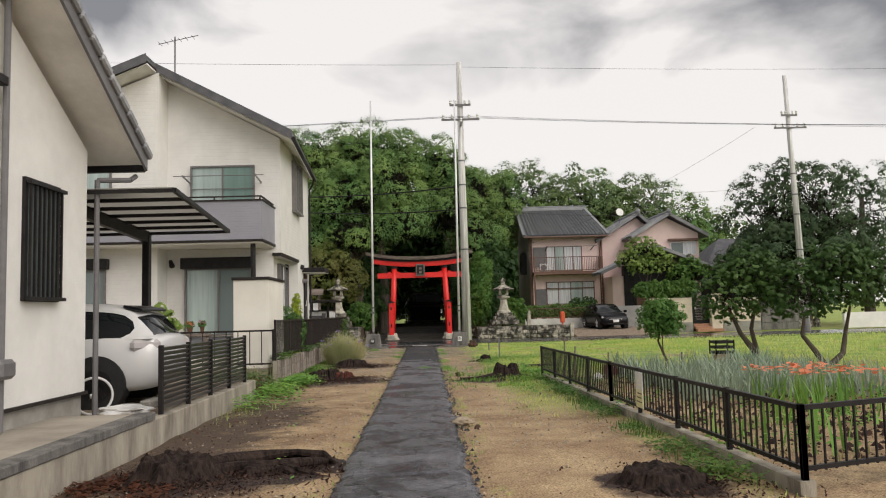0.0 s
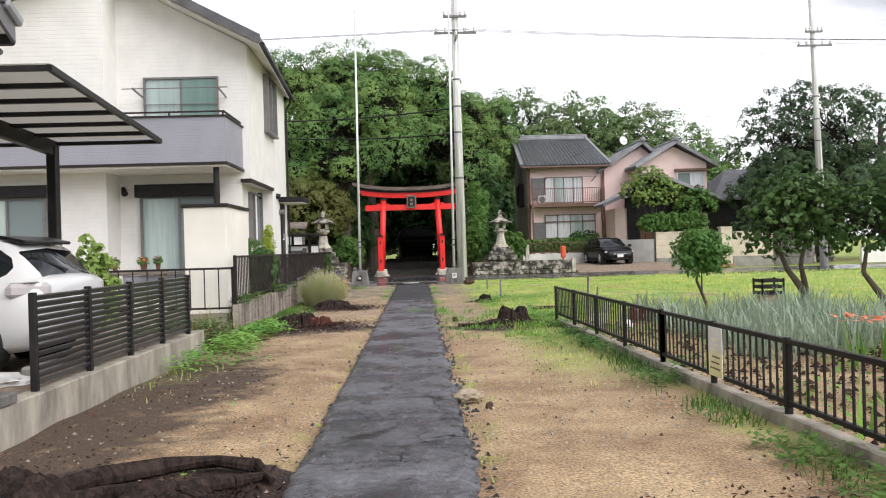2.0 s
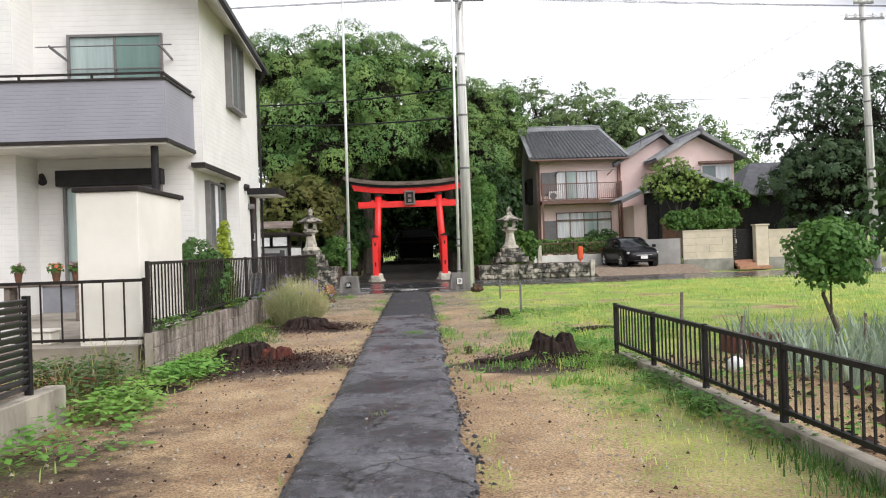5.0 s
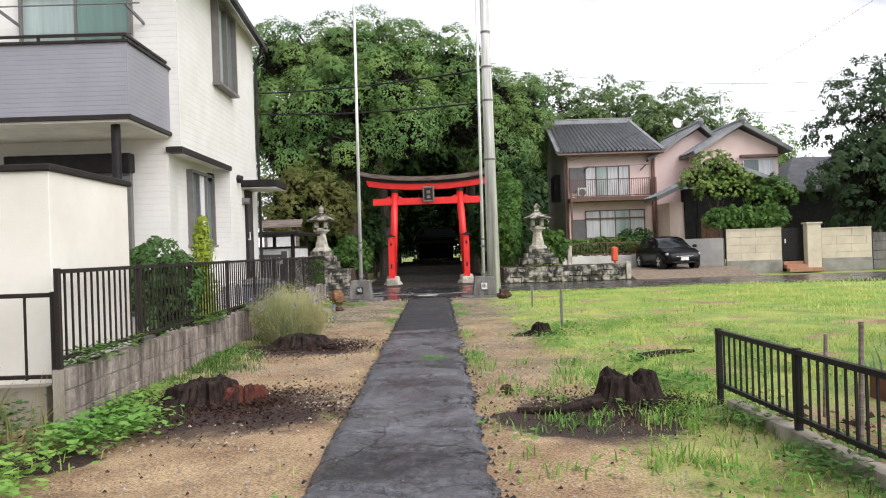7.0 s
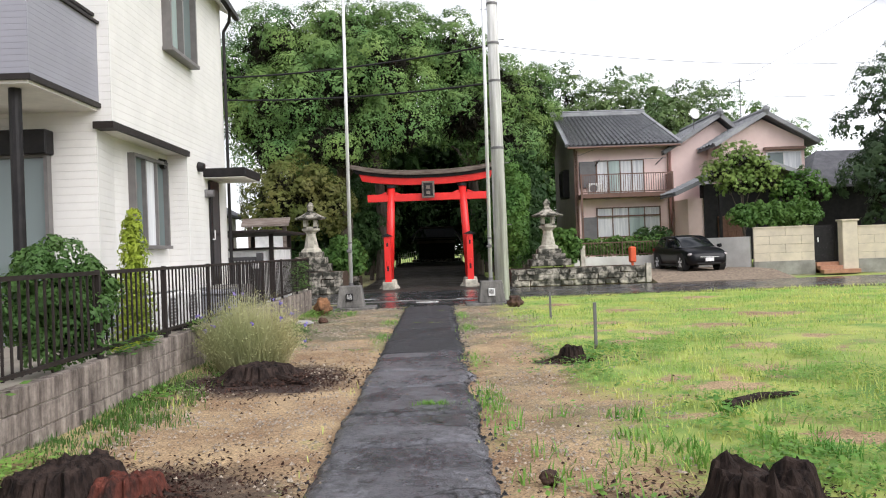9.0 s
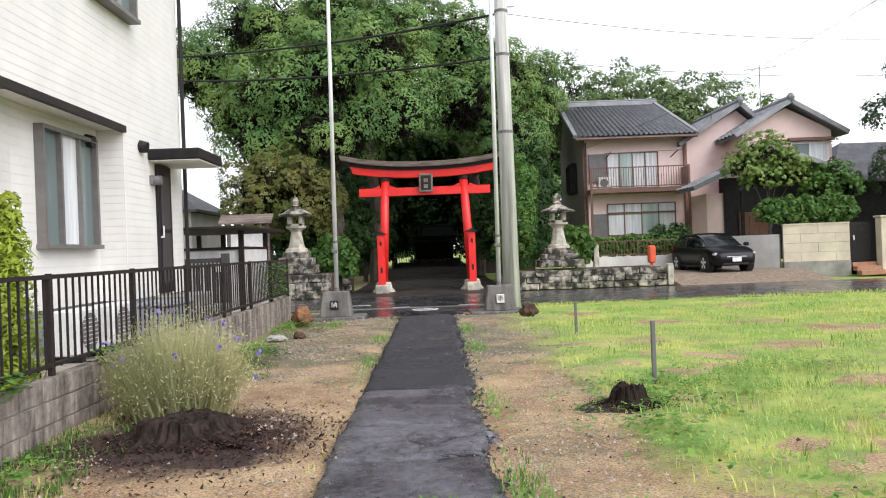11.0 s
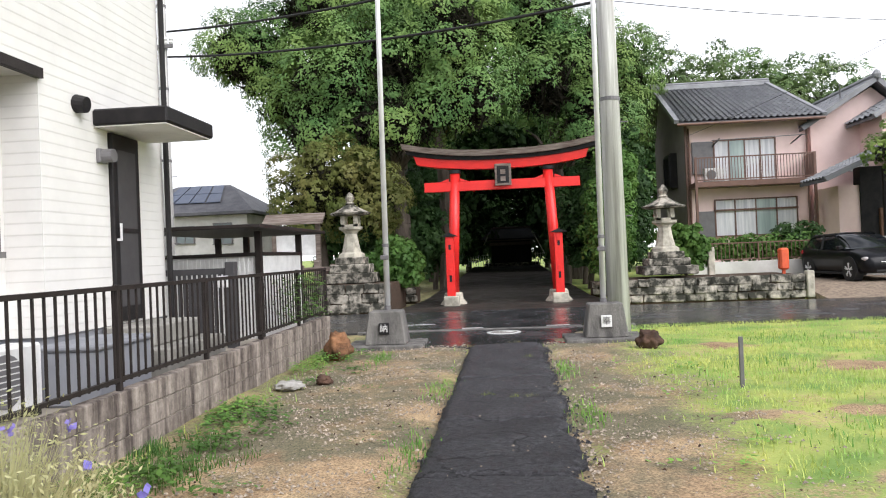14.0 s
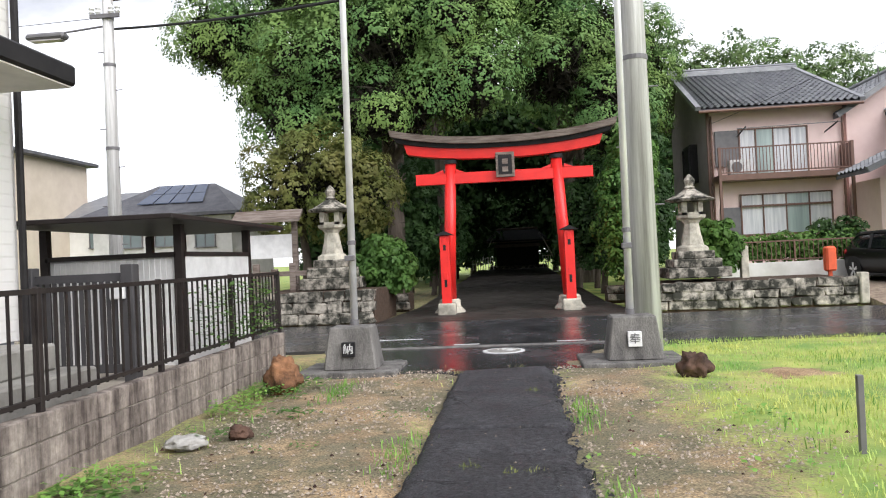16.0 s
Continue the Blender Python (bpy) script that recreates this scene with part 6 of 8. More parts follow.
    part("lower_grille", bx(B(), (L * 0.93, -0.5, 0.26), (L * 0.985, 0.5, 0.36), 0.02), RUBBER, c)
    part("number_plate", bx(B(), (L * 1.0, -0.17, 0.38), (L * 1.015, 0.17, 0.53)), WHITE_PAINT, c, "white number plate")
    part("number_plate", bx(B(), (-L * 1.02, -0.17, 0.66), (-L * 1.0, 0.17, 0.82)), WHITE_PAINT, c)
    part("rear_wiper", bar(B(), (-L * 0.94, 0.0, 1.06), (-L * 0.87, 0.34, 1.20), 0.02, 0.02), RUBBER, c)
    c.matrix_basis = pose(*place, 0, 0, turn)
    return c


# ---- trees ----
def tree(x, y, z0, h, blobs, material, leaf, clump_r, per, leaves_per, label, trunk=0.3, category="tree", low=-0.5, bark=None, lean=(0, 0), aspect=0.6, group="", fine=0):
    t = thing("tree", label, category, (x, y, z0), group=group)
    bm = B()
    top = Vector((x + lean[0], y + lean[1], z0 + h))
    base = Vector((x, y, z0 - 0.1))
    limb(bm, [base, base.lerp(top, 0.3) + Vector((0.1, 0.05, 0)), base.lerp(top, 0.65) + Vector((-0.1, 0, 0)), top], trunk, trunk * 0.35, 10)
    for c, rad in blobs:
        s = base.lerp(top, 0.45 + 0.3 * rng.random())
        e = Vector(c)
        limb(bm, [s, s.lerp(e, 0.5) + Vector((0, 0, 0.1 * (e - s).length)), e], trunk * 0.4, trunk * 0.12, 6)
    part("trunk", bm, bark or BARK, t)
    crown("crown", t, blobs, leaf, material, clump_r, per, leaves_per, low, aspect=aspect, fine=fine)
    return t


def shrub(name, x, y, z0, r, h, material, leaf, n, label, category="shrub", flat=0.8):
    s = thing(name, label, category, (x, y, z0))
    bm = B()
    for i in range(5):
        a = i * 1.26
        limb(bm, [(x, y, z0 - 0.03), (x + 0.25 * r * math.cos(a), y + 0.25 * r * math.sin(a), z0 + 0.3 * h), (x + 0.6 * r * math.cos(a), y + 0.6 * r * math.sin(a), z0 + 0.7 * h)], 0.02, 0.008, 5)
    part("stem", bm, BARK, s)
    crown("foliage", s, [((x, y, z0 + h * 0.5), (r * 0.85, r * 0.85, h * 0.45))], leaf, material, min(r, h) * 0.24, 60, max(1, n // 40), -0.9)
    return s


# ---- stumps and rocks ----
def lump(rx, ry, rz, rough, seed, seg=2, flat_top=None):
    bm = B()
    bmesh.ops.create_icosphere(bm, subdivisions=seg + 1, radius=1)
    for v in bm.verts:
        p = v.co.copy()
        k = 1 + rough * noise.noise(p * 1.7 + Vector((seed, 0, 0))) + rough * 0.5 * noise.noise(p * 5 + Vector((0, seed, 0)))
        v.co = Vector((p.x * rx, p.y * ry, p.z * rz)) * k
        if flat_top and v.co.z > flat_top:
            v.co.z = flat_top + 0.25 * (v.co.z - flat_top)
    return bm


def stump(x, y, r, h, seed, debris=1.0, red=False, tilt=0.0):
    s = thing("tree_stump", "rotting dark tree stump in crumbled bark and soil" if not red else "rotting reddish tree stump in crumbled bark", "stump", (x, y, 0), group="tree stumps")
    bm = B()
    seg, g = 84, []
    for q, zf in ((1.75, -0.12), (1.5, 0.03), (1.28, 0.16), (1.14, 0.34), (1.06, 0.55), (1.0, 0.78), (0.97, 0.93), (0.93, 1.0), (0.84, 1.03), (0.66, 1.05), (0.44, 1.06), (0.2, 1.05)):
        ring = []
        for k in range(seg):
            a = 2 * math.pi * k / seg
            ca, sa = math.cos(a), math.sin(a)
            lobe = 1 + 0.24 * noise.noise((ca * 1.3, sa * 1.3, seed)) + 0.16 * noise.noise((ca * 4, sa * 4, seed)) * min(1, q)
            rib = (0.12 * noise.noise((ca * 12, sa * 12, seed + 2 + 0.25 * zf)) + 0.085 * noise.noise((ca * 30, sa * 30, seed + 5 + 0.5 * zf))) * (q > 0.8)
            rr = r * q * (lobe + rib)
            px_, py_ = rr * ca * 1.12, rr * sa
            rim = 1 + 0.34 * noise.noise((ca * 1.1, sa * 1.1, seed + 4)) + 0.12 * noise.noise((ca * 6, sa * 6, seed + 1)) * min(1, q) + tilt * px_ / r
            crumble = 0.34 * noise.noise((px_ / r * 5, py_ / r * 5, seed)) if q < 0.9 else 0.05 * noise.noise((px_ * 30, py_ * 30, seed))
            ring.append(bm.verts.new((x + px_, y + py_, h * (zf * rim + crumble * (zf > 0.5)))))
        g.append(ring)
    for p, q in zip(g, g[1:]):
        for k in range(seg):
            bm.faces.new((p[k], p[(k + 1) % seg], q[(k + 1) % seg], q[k]))
    bm.faces.new(g[-1])
    part("trunk_base", bm, STUMP_RED if red else STUMP, s)
    if debris > 0.6:
        for i in range(5):
            a = seed * 2 + i * 1.3
            bx0, by0 = x + 0.7 * r * math.cos(a), y + 0.5 * r * math.sin(a)
            w, tall = r * (0.22 + 0.10 * math.sin(seed + 3 * i)), h * (0.62 + 0.22 * math.sin(seed * 2 + 5 * i))
            t1 = Vector((-math.sin(a), math.cos(a), 0)) * w
            lean = Vector((math.cos(a), math.sin(a), 0)) * 0.25 * h
            c0 = Vector((bx0, by0, 0.1 * h))
            up = Vector((0, 0, tall))
            part("splinter", poly(B(), [c0 - t1 + lean, c0 + t1 + lean, c0 + 0.7 * t1 + 0.75 * up, c0 + 0.2 * t1 + 0.7 * up, c0 - 0.1 * t1 + up, c0 - 0.6 * t1 + 0.6 * up], tuple(Vector((math.cos(a), math.sin(a), 0)) * 0.10 * r)), STUMP_RED if (red and i % 2) else STUMP, s)
    for i in range(4):
        a = seed + i * 1.5
        L = r * (1.5 + 1.0 * math.sin(seed * 3 + i * 2.1) ** 2)
        bm = limb(B(), [(x + 0.8 * r * math.cos(a), y + 0.8 * r * math.sin(a), h * 0.2), (x + 1.25 * r * math.cos(a + 0.1), y + 1.25 * r * math.sin(a + 0.1), 0.04), (x + L * math.cos(a + 0.3), y + L * math.sin(a + 0.3), -0.02)], 0.10 * r / 0.35, 0.02, 7)
        for v in bm.verts:
            v.co += 0.03 * Vector((noise.noise(v.co * 9), noise.noise(v.co * 9 + Vector((5, 0, 0))), noise.noise(v.co * 9 + Vector((0, 5, 0)))))
        part("root", bm, STUMP, s)
    # crumbled bark: many small chips heaped thinly round it
    n = int(2600 * debris)
    k = np.abs(rng.normal(size=n)) * 0.8 * r * (1.6 + debris) + 0.4 * r
    a = rng.random(n) * 2 * np.pi
    pos = np.c_[x + k * np.cos(a) * 1.15 + 0.25 * r * debris, y + k * np.sin(a) * 0.85 - 0.3 * r * debris, np.clip(0.10 - 0.09 * k / r / 2, 0.008, 1) * rng.random(n)]
    v, f = leaf_quads(pos, np.tile([0, 0, 1.0], (n, 1)), 0.042, 0.4, 0.5, 0.1, 0.8)
    chips = adopt(new("crumbled_bark", soup("crumbled_bark", v, f, CHIPS)), s)
    tagged(chips, "dark crumbled bark and wood chips", "", "", "stuff")
    return s


def rock(x, y, r, h, seed, material, label):
    bm = lump(r, r * 0.8, h, 0.4, seed, 3)
    bmesh.ops.translate(bm, verts=bm.verts, vec=(x, y, h * 0.75))
    return solid("rock", bm, material, label, "rock", smooth=True, group="rocks")


# ---- blades ----
def blades(name, xy, height, width, material, label, bend=0.5, z0=None):
    """Grass: one bent, tapering blade at each place."""
    n = len(xy)
    a = rng.random(n) * 2 * np.pi
    h = height * (0.5 + rng.random(n))
    w = width * (0.6 + 0.8 * rng.random(n))
    d = np.stack([np.cos(a), np.sin(a)], -1)
    s = np.stack([-np.sin(a), np.cos(a)], -1)
    b = (bend * rng.random(n) * h)[:, None]
    z = np.zeros(n) if z0 is None else z0
    p0 = np.c_[xy - s * w[:, None] / 2, z - 0.015]
    p1 = np.c_[xy + s * w[:, None] / 2, z - 0.015]
    p2 = np.c_[xy + s * w[:, None] * 0.35 + d * b * 0.4, z + h * 0.6]
    p3 = np.c_[xy - s * w[:, None] * 0.35 + d * b * 0.4, z + h * 0.6]
    p4 = np.c_[xy + d * b, z + h]
    v = np.stack([p0, p1, p2, p3, p4], 1).reshape(-1, 3)
    i = np.arange(n)[:, None] * 5
    q = np.concatenate([i + [[0, 1, 2]], i + [[0, 2, 3]], i + [[3, 2, 4]]])
    return tagged(new(name, soup(name, v, q, material)), label, "grass", "", "stuff")


# ---- building the place ----
cream_house()
near_house()
carport()
block_wall("block_wall", (-3.40, 16.62), (-3.60, 34.25), 0.54, "weathered concrete block wall below the railing")
rail_fence("railing_fence", [(-3.40, 16.66), (-3.60, 34.2)], 0.58, 1.42, "dark brown metal railing on a block wall", post_gap=2.0)
rail_fence("low_fence", [(-3.45, 16.68), (-8.2, 16.75)], 0.42, 1.21, "dark brown low metal railing before the yard", gap=0.26, post_gap=2.0)
slat_fence()
rail_fence("garden_fence", [(2.60, 16.7), (2.78, 11.0), (2.97, 5.45), (6.5, 6.7)], 0.14, 0.67, "black metal garden railing on a low concrete strip", gap=0.112, post_gap=1.38, mat_=BLACK, post=0.05, foot=-0.1, thin=0.0075)
bm = bar(B(), (2.61, 16.4, 0.0), (2.78, 11.0, 0.0), 0.13, 0.20)
bar(bm, (2.78, 11.0, 0.0), (2.97, 5.4, 0.0), 0.13, 0.20)
solid("fence_footing", bm, CONCRETE_OLD, "broken mossy concrete strip under the garden railing", "kerb", "structure")
pink_grey_house()
pink_house()
torii()
bm = B()
# white screen wall
def screen_box():
    s = thing("storage_shed", "tall cream panelled shed with a dark coping", "shed", (-3.9, 17.9, 0.36))
    part("wall", bx(B(), (-4.42, 17.0, 0.34), (-3.62, 18.85, 2.38), 0.006), SHED_WHITE, s)
    part("coping", bx(B(), (-4.46, 16.96, 2.38), (-3.58, 18.89, 2.445), 0.01), DARK_BROWN, s, "dark brown coping")
screen_box()
flag_pole(-2.36, 33.75, 11.3, "納")
flag_pole(1.50, 33.85, 11.3, "奉")
utility_pole(1.91, 34.9, 13.4, -0.04, ((11.3, 0.5, "x"), (10.6, 0.9, "x"), (10.3, 0.55, "y")), "tall grey concrete utility pole beside the flagpole", 0.215)
utility_pole(20.7, 40.5, 14.2, -0.35, ((11.9, 0.45, "x"), (11.2, 0.9, "x")), "grey concrete utility pole beyond the field", 0.2)
utility_pole(-9.3, 40.0, 12.0, 0.05, ((7.5, 0.35, "x"),), "grey concrete utility pole behind the carport", 0.17)
lantern(-5.0, 43.4, 0.85, ((0.75, 0.3), (0.58, 0.27), (0.44, 0.22)), "weathered stone lantern on stepped mossy plinth")
lantern(4.55, 43.6, 0.75, ((0.78, 0.26), (0.6, 0.22), (0.46, 0.2)), "weathered stone lantern on stepped stone plinth above the wall")
car("white_car", "white hatchback parked under the carport", CAR_WHITE, (-6.0, 11.05, 0.29), 180, 4.4, 1.78, 1.47, BLACK, LAMP_CLEAR)
car("black_car", "black hatchback parked on gravel", CAR_BLACK, (10.85, 45.5, 0.32), -86, 4.3, 1.76, 1.46, STEEL)

# forest behind the gate
def forest():
    big = [
        (-4.6, 51.5, 14.0, [((-4.6, 49.6, 9.0), (2.7, 2.0, 2.1)), ((-6.9, 49.9, 8.4), (2.0, 1.7, 1.8)), ((-2.2, 49.4, 9.9), (1.9, 1.7, 1.7)), ((-1.7, 49.2, 7.5), (1.6, 1.4, 1.4)), ((-4.3, 49.0, 6.7), (2.1, 1.4, 1.2)), ((-7.5, 49.9, 6.5), (1.5, 1.3, 1.1))]),
        (-8.4, 53.5, 14.0, [((-8.0, 52.6, 12.1), (2.2, 1.9, 1.9)), ((-10.3, 52.2, 10.1), (1.7, 1.5, 1.6)), ((-11.3, 51.6, 10.4), (1.1, 1.2, 1.0)), ((-9.0, 51.5, 8.1), (1.2, 1.3, 1.1))]),
        (-3.0, 55, 14.0, [((-4.6, 53.6, 12.8), (2.3, 1.9, 1.7)), ((-1.6, 54, 12.4), (2.1, 1.9, 1.7))]),
        (2.2, 55, 14.0, [((1.1, 53.6, 11.6), (2.1, 1.9, 1.8)), ((3.3, 53.6, 9.7), (1.8, 1.7, 1.8)), ((1.5, 52.0, 8.5), (1.7, 1.5, 1.4)), ((3.5, 52.0, 6.6), (1.2, 1.4, 1.8))]),
        (5.2, 58.5, 12.0, [((5.3, 57.5, 10.0), (1.7, 1.8, 1.7)), ((5.0, 57.0, 7.4), (1.2, 1.4, 1.9))]),
        (-5.5, 60, 15.0, [((-4.5, 60, 11.6), (3.4, 2.8, 2.6)), ((0.2, 62, 11.2), (3.4, 3.0, 3.0))]),
        # the second blob is added overhead to shade the shrine hall
        (3.6, 64, 14.0, [((3.6, 63, 9.8), (3.0, 2.8, 3.0)), ((0, 70, 10.4), (5, 4, 3.2))]),
    ]
    for x, y, h, blobs in big:
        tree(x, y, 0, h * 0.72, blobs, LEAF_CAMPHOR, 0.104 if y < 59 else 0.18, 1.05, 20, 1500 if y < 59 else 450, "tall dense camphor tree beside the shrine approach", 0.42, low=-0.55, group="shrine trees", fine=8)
    tree(-7.0, 47.6, 0, 5.5, [((-6.6, 46.6, 3.9), (1.7, 1.3, 1.5)), ((-5.2, 46.8, 3.6), (1.3, 1.2, 1.3))], LEAF_OLIVE, 0.10, 0.6, 30, 800, "olive-brown leaved tree behind the stone lantern", 0.18, low=-0.8, fine=8)
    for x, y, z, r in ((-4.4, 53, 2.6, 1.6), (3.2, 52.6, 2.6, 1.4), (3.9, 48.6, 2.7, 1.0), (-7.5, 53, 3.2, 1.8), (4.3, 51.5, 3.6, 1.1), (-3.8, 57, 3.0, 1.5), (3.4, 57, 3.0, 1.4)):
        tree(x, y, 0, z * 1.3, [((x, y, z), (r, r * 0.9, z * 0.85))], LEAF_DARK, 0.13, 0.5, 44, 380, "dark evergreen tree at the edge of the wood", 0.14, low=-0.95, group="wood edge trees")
    # those at y 91 and beyond are added to stop light leaking in
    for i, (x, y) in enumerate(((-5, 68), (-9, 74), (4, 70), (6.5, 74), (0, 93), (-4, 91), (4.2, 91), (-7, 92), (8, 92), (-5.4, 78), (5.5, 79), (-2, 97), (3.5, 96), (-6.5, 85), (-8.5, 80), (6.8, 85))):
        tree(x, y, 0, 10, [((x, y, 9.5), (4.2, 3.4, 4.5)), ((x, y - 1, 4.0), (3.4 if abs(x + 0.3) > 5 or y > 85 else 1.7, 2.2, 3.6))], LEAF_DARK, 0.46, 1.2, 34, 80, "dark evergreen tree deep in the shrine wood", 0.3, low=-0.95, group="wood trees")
    # out-of-sight crowns added to keep sky light off the approach
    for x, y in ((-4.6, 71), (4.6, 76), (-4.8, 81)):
        tree(x, y, 0, 9, [((x * 0.2, y, 8.6), (4.2, 3.6, 2.4)), ((x, y, 6.0), (1.6, 2.4, 4.6))], LEAF_DARK, 0.40, 1.2, 44, 110, "unseen dark tree added to block light over the approach", 0.3, low=-0.95, group="wood trees")
    for i, (x, y, h) in enumerate(((15.5, 80, 16.2), (19.5, 84, 16.4), (24, 84, 16.0), (28, 82, 13.6), (11.3, 78, 16.6), (32, 84, 12.0), (22, 80, 14.2), (8.0, 77, 15.6), (17.5, 78, 14.6))):
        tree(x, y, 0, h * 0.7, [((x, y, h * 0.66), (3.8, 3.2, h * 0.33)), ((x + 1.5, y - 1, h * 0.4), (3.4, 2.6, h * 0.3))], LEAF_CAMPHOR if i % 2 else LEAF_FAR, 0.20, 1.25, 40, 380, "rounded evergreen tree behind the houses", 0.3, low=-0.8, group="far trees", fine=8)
forest()

# shrine hall in the dark
def shrine():
    s = thing("shrine_hall", "dark wooden shrine hall at the end of the approach", "shrine", (0, 85, 0.6))
    part("platform", bx(B(), (-2.3, 83.6, 0.3), (2.3, 89, 0.72), 0.03), STONE, s)
    for x in (-1.5, -0.55, 0.55, 1.5):
        part("pillar", bx(B(), (x - 0.09, 83.9, 0.7), (x + 0.09, 84.1, 2.7)), WOOD_BLACK, s)
    part("back_wall", bx(B(), (-1.7, 85.6, 0.7), (1.7, 85.8, 2.8)), WOOD_BLACK, s)
    part("lintel", bx(B(), (-1.8, 83.85, 2.2), (1.8, 84.15, 2.45)), WOOD_DARK, s)
    # black roof colour holds the shade of the trees above
    part("roof", poly(B(), [(-2.5, 83.0, 2.6), (2.5, 83.0, 2.6), (1.6, 85.6, 3.5), (-1.6, 85.6, 3.5)], (0, 0, 0.14)), WOOD_BLACK, s)
    part("ridge", bx(B(), (-1.7, 85.5, 3.6), (1.7, 85.8, 3.8), 0.03), WOOD_DARK, s)
    part("eave_rail", bx(B(), (-2.5, 82.95, 2.56), (2.5, 83.03, 2.64)), WOOD_DARK, s)
    for k in (-1, 1):
        part("stair_rail", bar(B(), (k * 2.75, 82.4, 1.25), (k * 1.75, 83.2, 3.3), 0.09, 0.09), STEEL, s, "pale slanting brace")
        for z in (0.95, 1.4):
            part("fence_rail", bx(B(), (min(k * 1.9, k * 4.2), 83.2, z), (max(k * 1.9, k * 4.2), 83.25, z + 0.05)), WHITE_PAINT, s)
        for i in range(12):
            part("picket", bx(B(), (k * (1.95 + 0.2 * i) - 0.025, 83.16, 0.5), (k * (1.95 + 0.2 * i) + 0.025, 83.2, 1.5)), WHITE_PAINT, s)
    for i in range(3):
        part("step", bx(B(), (-1.4, 82.6 + 0.35 * i, 0.2), (1.4, 83.0 + 0.35 * i, 0.44 + 0.1 * i), 0.01), STONE, s)
shrine()

# stone retaining walls of the wood, and the lantern terraces
def stone_wall(name, x0, x1, y, z0, z1, depth, label, seed, w=0.42, h=0.26):
    """A low wall of rough squared stones; every stone a piece."""
    core = bx(B(), (x0 + 0.02, y + 0.05, z0 - 0.1), (x1 - 0.02, y + depth, z1 - 0.02))
    wl = solid(name, core, SOIL_DARK, label, "wall", "structure")
    rr = random.Random(seed)
    meshes = []
    for k in range(6):
        bm = bx(B(), (-0.5, -0.5, -0.5), (0.5, 0.5, 0.5), 0.09)
        for v in bm.verts:
            v.co += 0.085 * Vector((rr.uniform(-1, 1), rr.uniform(-1, 1), rr.uniform(-1, 1)))
        meshes.append(mesh_of("stone", bm, STONE))
    rows = max(1, round((z1 - z0) / h))
    hh = (z1 - z0) / rows
    for r in range(rows):
        x = x0
        while x < x1 - 0.1:
            ww = min(w * rr.uniform(0.55, 1.7), x1 - x)
            piece("stone", meshes[rr.randrange(6)], wl, Matrix.Translation((x + ww / 2, y + 0.12 + rr.uniform(-0.02, 0.02), z0 + hh * (r + 0.5))) @ Matrix.Rotation(rr.uniform(-0.06, 0.06), 4, 'Y') @ Matrix.Diagonal((ww * 0.97, 0.3, hh * rr.uniform(0.88, 1.04), 1)))
            x += ww
    return wl


stone_wall("stone_wall", 2.9, 8.1, 42.3, 0.0, 0.66, 2.6, "mossy rough stone retaining wall by the road", 3)
stone_wall("stone_wall", -6.8, -3.6, 41.8, 0.0, 0.85, 3.4, "mossy rough stone terrace under the lantern", 5)
stone_wall("stone_wall", 2.7, 4.4, 46.8, 0.0, 0.45, 1.2, "low rough stone edging under the trees", 8)
stone_wall("stone_wall", -7.0, -3.4, 46.4, 0.0, 0.5, 1.2, "low rough stone edging under the trees", 9)
solid("stone_post", bx(B(), (8.12, 42.2, 0), (8.32, 42.45, 0.75), 0.02), STONE_PALE, "pale square stone marker post", "post")
solid("stone_post", bx(B(), (6.0, 44.4, 0.5), (6.2, 44.6, 1.5), 0.02), STONE_PALE, "pale square stone marker post", "post")

# garden walls of the houses across the road
bm = bx(B(), (6.3, 47.6, 0), (10.8, 47.8, 0.95), 0.01)
solid("yard_wall", bm, PALE_RENDER, "low pale concrete yard wall", "wall", "structure")
rail_fence("yard_fence", [(6.3, 47.7), (10.8, 47.7)], 0.98, 1.6, "thin brown metal railing on the yard wall", gap=0.14, mat_=BROWN_RAIL)
bm = bar(B(), (10.8, 47.75, 0.82), (13.5, 45.35, 0.82), 0.16, 1.64)
solid("yard_wall", bm, PALE_RENDER, "pale rendered wall behind the parked car", "wall", "structure")
# cream block walls on concrete bases, either side of the gate
def raised_wall(x0, y0, x1, y1, top, label):
    solid("wall_base", bar(B(), (x0, y0, 0.26), (x1, y1, 0.26), 0.22, 0.58), CONCRETE, "grey concrete base of the garden wall", "wall", "structure")
    block_wall("garden_wall", (x0, y0), (x1, y1), top, label, 0.36, 1.3, CREAM_BLOCK)
    solid("wall_coping", bar(B(), (x0, y0, top + 0.02), (x1, y1, top + 0.02), 0.2, 0.05), CREAM_BLOCK, "cream coping along the garden wall", "wall", "structure")
raised_wall(13.55, 45.2, 16.0, 44.9, 1.98, "cream block garden wall below a hedge")
raised_wall(17.75, 44.7, 19.9, 44.4, 1.9, "cream block garden wall beyond the gate")
solid("gate_pillar", bx(bx(B(), (17.05, 44.55, -0.05), (17.7, 44.95, 2.15), 0.02), (17.0, 44.5, 2.15), (17.75, 45.0, 2.22), 0.01), CREAM_BLOCK, "cream block gate pillar", "pillar", "structure")
bm = B()
for i in range(4):
    bx(bm, (19.95, 44.35 + 0.004 * i, 0.42 * i), (22.2, 44.5, 0.42 * i + 0.40), 0.012)
solid("rough_wall", bm, CONCRETE_WET, "low grey rough block wall by the graves", "wall", "structure")
